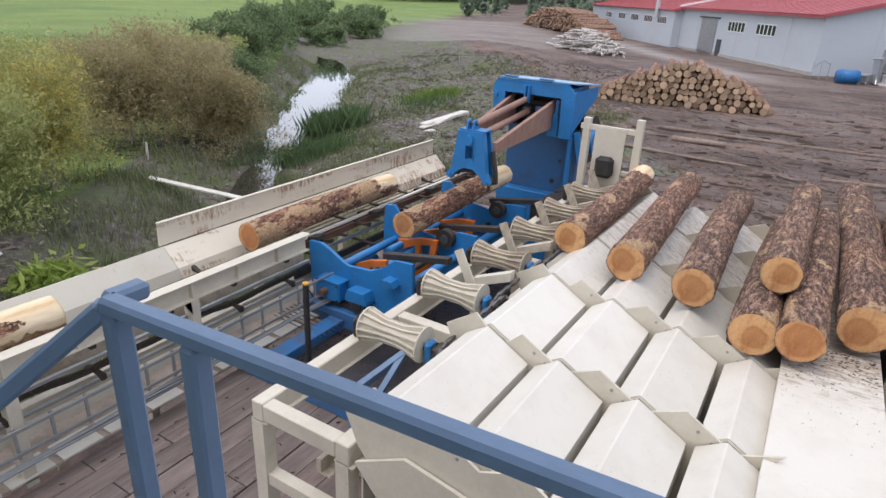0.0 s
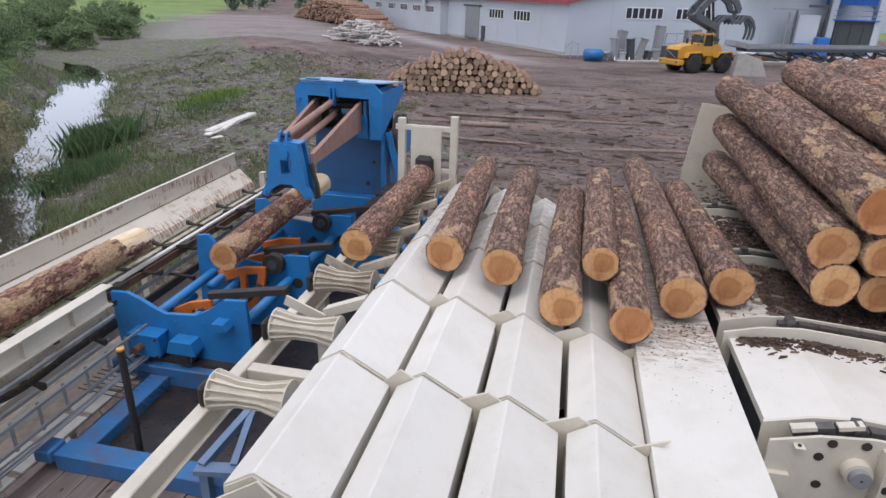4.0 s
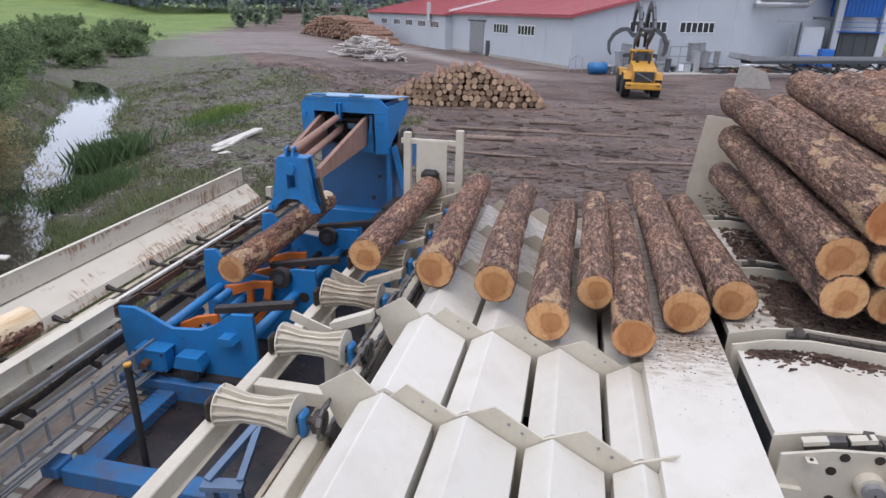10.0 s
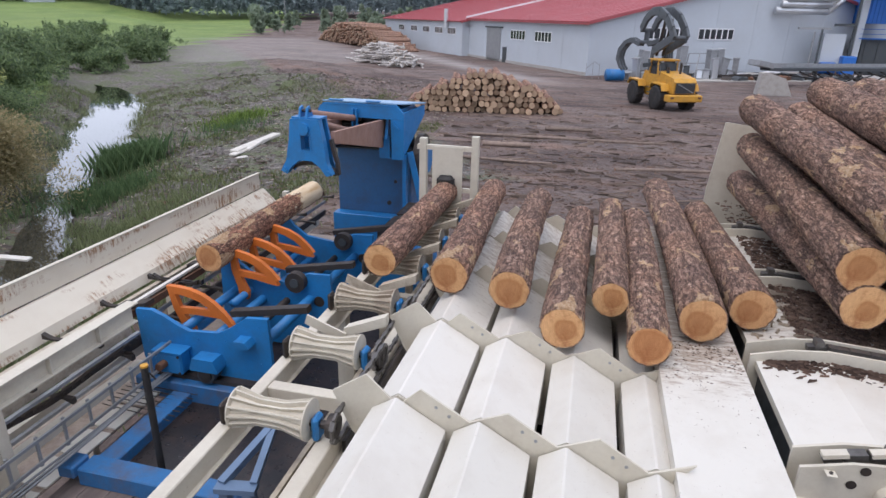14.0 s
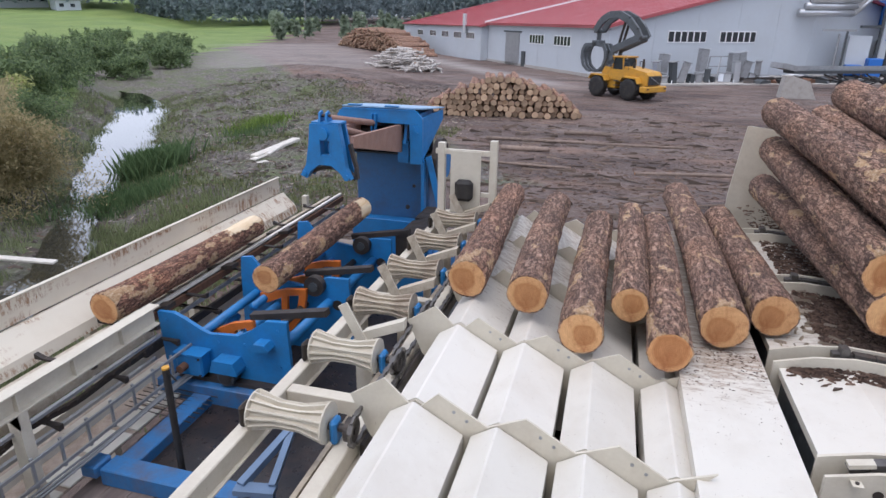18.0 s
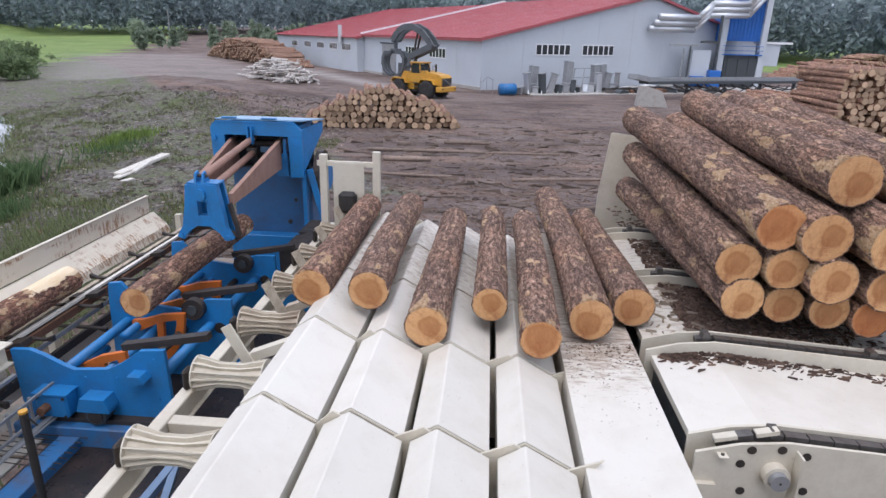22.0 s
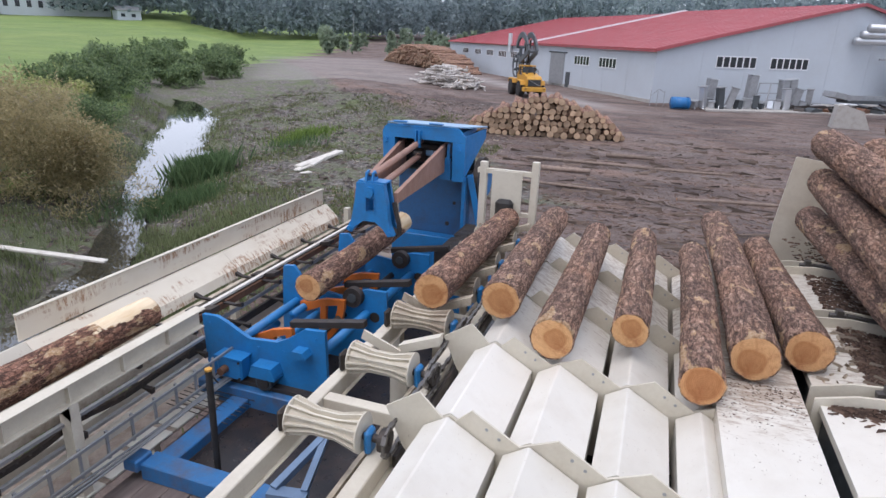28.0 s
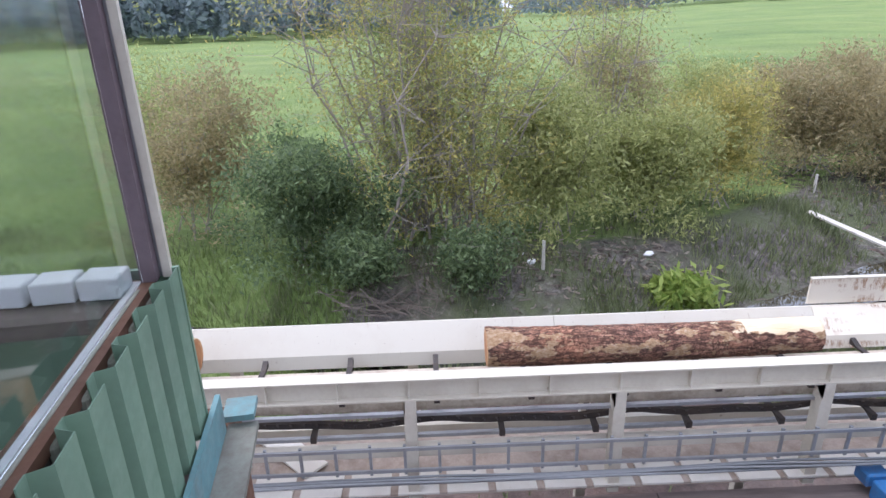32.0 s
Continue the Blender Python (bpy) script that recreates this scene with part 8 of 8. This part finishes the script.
# ---- what moves ----
def motions():
    # step carriage: slides up to the left and back down
    s = [(0, 0.15), (1, 0.13), (2, 0.09), (3, 0.02), (3.6, -0.01), (4, 0.0), (4.5, 0.06), (5.5, 0.16), (6.5, 0.25), (7, 0.275), (7.6, 0.256), (18.2, 0.254), (19, 0.21), (20, 0.135), (21, 0.035), (22, -0.04),
         (22.5, -0.055), (23, 0.0), (24, 0.105), (25, 0.205), (25.6, 0.262), (26.2, 0.256), (32, 0.256)]
    walk(steps, [(t, pose(d, 0, -0.6 * d)) for t, d in s])

    def slide(ob, y, rows):
        """rows: seconds, x, z and roll about the log's own axis."""
        walk(ob, [(t, pose(x, y, z, 0, -roll, 0)) for t, x, z, roll in rows])

    slide(log_b, 5.185, [(0, -0.72, 3.78, 0), (1.2, -0.74, 3.83, 0), (2.2, -0.86, 3.86, 8), (3.2, -1.0, 3.88, 20), (4, -1.03, 3.873, 24), (5.2, -1.13, 3.83, 30), (6.5, -1.19, 3.82, 34), (18.2, -1.19, 3.83, 34), (19, -1.22, 3.868, 36),
                         (20, -1.28, 3.90, 40), (21, -1.36, 3.90, 48), (21.7, -1.48, 3.87, 60), (22.2, -1.70, 3.78, 100), (22.6, -1.86, 3.74, 130), (23, -1.88, 3.735, 135), (32, -1.88, 3.735, 135)])
    slide(log_c, 5.036, [(0, -0.06, 3.74, 0), (1.2, -0.125, 3.80, 2), (2.5, -0.3, 3.83, 10), (3.6, -0.44, 3.85, 16), (4, -0.448, 3.847, 16), (5.2, -0.53, 3.81, 20), (6.6, -0.565, 3.80, 22), (18.2, -0.567, 3.805, 22), (19, -0.61, 3.852, 24),
                         (20, -0.674, 3.89, 28), (21, -0.83, 3.90, 40), (22.4, -1.04, 3.90, 54), (23, -1.05, 3.90, 54), (25.4, -1.15, 3.86, 62), (32, -1.15, 3.86, 62)])
    slide(log_d, 4.632, [(0, 0.51, 3.64, 0), (1.2, 0.441, 3.70, 4), (2.5, 0.26, 3.72, 14), (3.6, 0.13, 3.73, 20), (4, 0.129, 3.729, 20), (5.2, 0.02, 3.71, 28), (6.6, -0.033, 3.70, 30), (18.2, -0.034, 3.70, 30), (19, -0.069, 3.745, 32),
                         (20, -0.138, 3.79, 36), (21, -0.28, 3.80, 48), (22.4, -0.44, 3.79, 60), (23, -0.452, 3.79, 60), (25.4, -0.575, 3.785, 66), (32, -0.575, 3.785, 66)])
    slide(log_e, 5.171, [(0, 0.60, 4.01, 0), (1.2, 0.57, 4.03, 2), (3, 0.47, 3.98, 10), (4, 0.438, 3.95, 14), (5, 0.40, 3.88, 18), (6.6, 0.345, 3.80, 26), (18.2, 0.345, 3.79, 26), (19, 0.327, 3.834, 26), (20, 0.276, 3.879, 30),
                         (21.2, 0.17, 3.84, 38), (22.4, 0.085, 3.79, 46), (23, 0.082, 3.787, 46), (25.4, 0.019, 3.755, 50), (32, 0.019, 3.755, 50)])
    slide(log_f, 4.592, [(0, 0.82, 3.74, 0), (1.2, 0.776, 3.73, 2), (3, 0.70, 3.70, 8), (4, 0.676, 3.69, 10), (6.6, 0.637, 3.68, 14), (18.2, 0.637, 3.68, 14), (19, 0.62, 3.71, 14), (20, 0.575, 3.74, 18), (22.4, 0.515, 3.76, 22), (23, 0.515, 3.76, 22),
                         (25.4, 0.60, 3.66, 16), (32, 0.61, 3.65, 16)])
    slide(log_g, 5.078, [(0, 1.20, 3.72, 0), (3, 1.13, 3.71, 6), (4, 1.10, 3.71, 8), (6.6, 1.07, 3.69, 10), (18.2, 1.065, 3.69, 10), (20, 1.01, 3.695, 14), (22.4, 0.975, 3.69, 17), (25.4, 1.0, 3.685, 15), (32, 1.0, 3.685, 15)])
    slide(log_h, 5.415, [(0, 1.66, 3.73, 0), (3, 1.60, 3.73, 4), (4, 1.57, 3.73, 6), (6.6, 1.535, 3.71, 8), (18.2, 1.52, 3.71, 8), (20, 1.46, 3.72, 12), (22.4, 1.42, 3.70, 15), (25.4, 1.46, 3.70, 12), (32, 1.46, 3.70, 12)])

    # log a: rolls onto the rollers, is lifted over and turned in the carriage
    rows = [(0, -1.40, 5.53, 3.74, 0), (1.2, -1.44, 5.53, 3.78, 3), (2.4, -1.52, 5.53, 3.82, 10), (2.9, -1.66, 5.53, 3.80, 30), (3.3, -1.88, 5.52, 3.73, 70), (3.7, -1.97, 5.5, 3.70, 95), (4.5, -1.95, 5.42, 3.72, 95), (6.5, -1.945, 5.5, 3.735, 95),
            (9, -1.945, 5.5, 3.735, 95), (15, -1.945, 5.5, 3.735, 95), (15.8, -2.1, 5.55, 3.86, 100), (16.5, -2.42, 5.62, 3.75, 130), (16.8, -2.66, 5.7, 3.66, 160), (17.1, -3.05, 5.78, 3.50, 205), (17.4, -3.6, 5.86, 3.28, 270), (17.7, -3.75, 5.9, 3.23, 290),
            (18.8, -3.75, 5.9, 3.225, 300)]
    t, roll = 19.0, 310
    while t < 32:
        rows.append((t, -3.75, 5.92, 3.23, roll))
        t += 0.5
        roll += 40
    rows.append((32, -3.75, 5.92, 3.23, roll))
    walk(log_a, [(t, pose(x, y, z, 0, -r, 0)) for t, x, y, z, r in rows])

    # log p: turned in the carriage, kicked out, carried off along the trough
    rows, t, roll = [], 0.0, 0
    while t < 12.4:
        rows.append((t, -3.75, 5.92, 3.225, roll))
        t += 0.5
        roll += 40
    rows += [(13.1, -3.75, 5.92, 3.225, roll), (13.4, -3.88, 5.95, 3.26, roll + 20), (13.7, -4.06, 5.96, 3.34, roll + 45), (14.0, -4.27, 5.97, 3.36, roll + 75), (14.25, -4.48, 5.9, 3.37, roll + 105),
             (14.5, -4.72, 5.82, 3.30, roll + 135), (14.8, -4.95, 5.6, 3.21, roll + 155), (15.5, -4.95, 5.32, 3.205, roll + 155), (32, -4.95, 0.38, 3.205, roll + 155)]
    walk(log_p, [(t, pose(x, y, z, 0, -r, 0)) for t, x, y, z, r in rows])
    walk(log_t, [(0, pose(-4.95, 4.43, 3.21)), (32, pose(-4.95, 4.43 - 0.296 * 32, 3.21))])
    walk(log_s, [(0, pose(-4.95, -0.86, 3.21)), (32, pose(-4.95, -0.86 - 0.296 * 32, 3.21))])

    # lifting bars and arms of the roller line, in their own planes
    for bar in lift_bars:
        p = bar.matrix_basis.translation.copy()
        walk(bar, [(t, pose(*p, 0, a, 0)) for t, a in ((0, 0), (2.6, 0), (4.2, -42), (15.6, -42), (17.6, 0), (23.8, 0), (25.2, -42), (32, -42))])
    for arm in lift_arms:
        p = arm.matrix_basis.translation.copy()
        walk(arm, [(t, pose(*p, 0, a, 0)) for t, a in ((0, 0), (15.0, 0), (15.8, -35), (16.4, -58), (16.9, -30), (17.5, 0), (32, 0))])

    # debarking head and its arms
    up = [(0, 0.0), (12.2, 0.0), (12.6, 0.12), (13.0, 0.36), (13.3, 0.53), (13.6, 0.56), (18.1, 0.56), (18.5, 0.40), (18.9, 0.14), (19.2, 0.02), (19.6, 0.0), (32, 0.0)]
    walk(head, [(t, pose(-3.42, 7.05, 4.06 + u)) for t, u in up])
    walk(swing, [(t, pose(*SWING_PIVOT, -math.degrees(math.asin(u / 2.85)), 0, 0)) for t, u in up])
    # kickers
    for arm, y in kickers:
        walk(arm, [(t, pose(-4.25 if y < 6 else -4.02, y, 2.60 if y < 6 else 2.76, 0, a + (0 if y < 6 else 8), 0)) for t, a in ((0, 90), (12.9, 90), (13.3, 70), (13.6, 36), (14.0, 2), (14.25, 0), (14.6, 0), (15.2, 20), (15.8, 66), (16.2, 90), (32, 90))])
    # chain flights run with the logs on the trough
    for f, s0 in flights:
        rows = [(0, flight_pose(s0))]
        for turn in (1, 2):
            tc = (turn * STRAND - s0 % (2 * STRAND)) / 0.296
            if 0.6 < tc < 31.4:
                y, ym = (-5.8, -5.86) if turn == 1 else (10.2, 10.26)
                a0, z0, z1 = (0, 2.95, 2.67) if turn == 1 else (180, 2.67, 2.95)
                rows += [(tc - 0.3, pose(-4.84, y, z0, a0, 0, 0)), (tc - 0.1, pose(-4.83, ym, 0.7 * z0 + 0.3 * z1, a0 + 60, 0, 0)), (tc + 0.1, pose(-4.81, ym, 0.3 * z0 + 0.7 * z1, a0 + 120, 0, 0)), (tc + 0.3, pose(-4.80, y, z1, a0 + 180, 0, 0))]
        rows.append((32, flight_pose(s0 + 0.296 * 32)))
        walk(f, rows)
    # wheel loader: backs out, turns and drives off
    drive = [(0, 17.5, 68.5, 30), (3, 13.3, 65.3, 32), (4, 11.4, 63.8, 34), (5.5, 9.1, 62.2, 36), (7, 7.0, 60.6, 46), (8, 5.9, 58.2, 64), (9, 4.7, 55.6, 77), (11, 4.7, 51.6, 106), (12.2, 5.0, 49.8, 112), (13, 5.05, 49.6, 113),
             (14.5, 4.6, 51.0, 114), (16.5, 3.0, 54.8, 124), (18, 0.6, 57.2, 138), (19, -1.2, 59.0, 143), (20, -3.0, 60.6, 137), (21.5, -6.2, 63.6, 148), (23, -8.8, 66.0, 148), (25.5, -12.2, 69.6, 132), (28, -15.2, 73.2, 118), (32, -20.5, 85, 115)]
    walk(loader_thing, [(t, pose(x, y, 0.02, 0, 0, a)) for t, x, y, a in drive])
    dist, spin, prev = 0.0, [], None
    for t, x, y, a in drive:
        if prev:
            step = math.hypot(x - prev[1], y - prev[2]) * (-1 if t <= 13 else 1)
            n = max(1, int(abs(step) / 1.1) + 1)
            for k in range(1, n + 1):
                dist += step / n
                spin.append((prev[0] + (t - prev[0]) * k / n, math.degrees(dist / 0.87)))
        else:
            spin.append((t, 0.0))
        prev = (t, x, y)
    for w in loader_wheels:
        p = w.matrix_basis.translation.copy()
        walk(w, [(t, pose(*p, 0, a, 0)) for t, a in spin])
    spread = [(0, 52, 0), (6.5, 52, 0), (8, 52, 40), (9, 52, 75), (11, 48, 90), (12.5, 42, 70), (14, 30, 40), (16, 8, 10), (17, 0, 0), (32, 0, 0)]
    for w, sgn in zip(loader_tines, (-1, 1)):
        walk(w, [(t, pose(3.3, 0, 4.4, 0, 0, turn) @ pose(0.25 * sgn, 0, 0, 0, -sgn * a, 0)) for t, a, turn in spread])


motions()
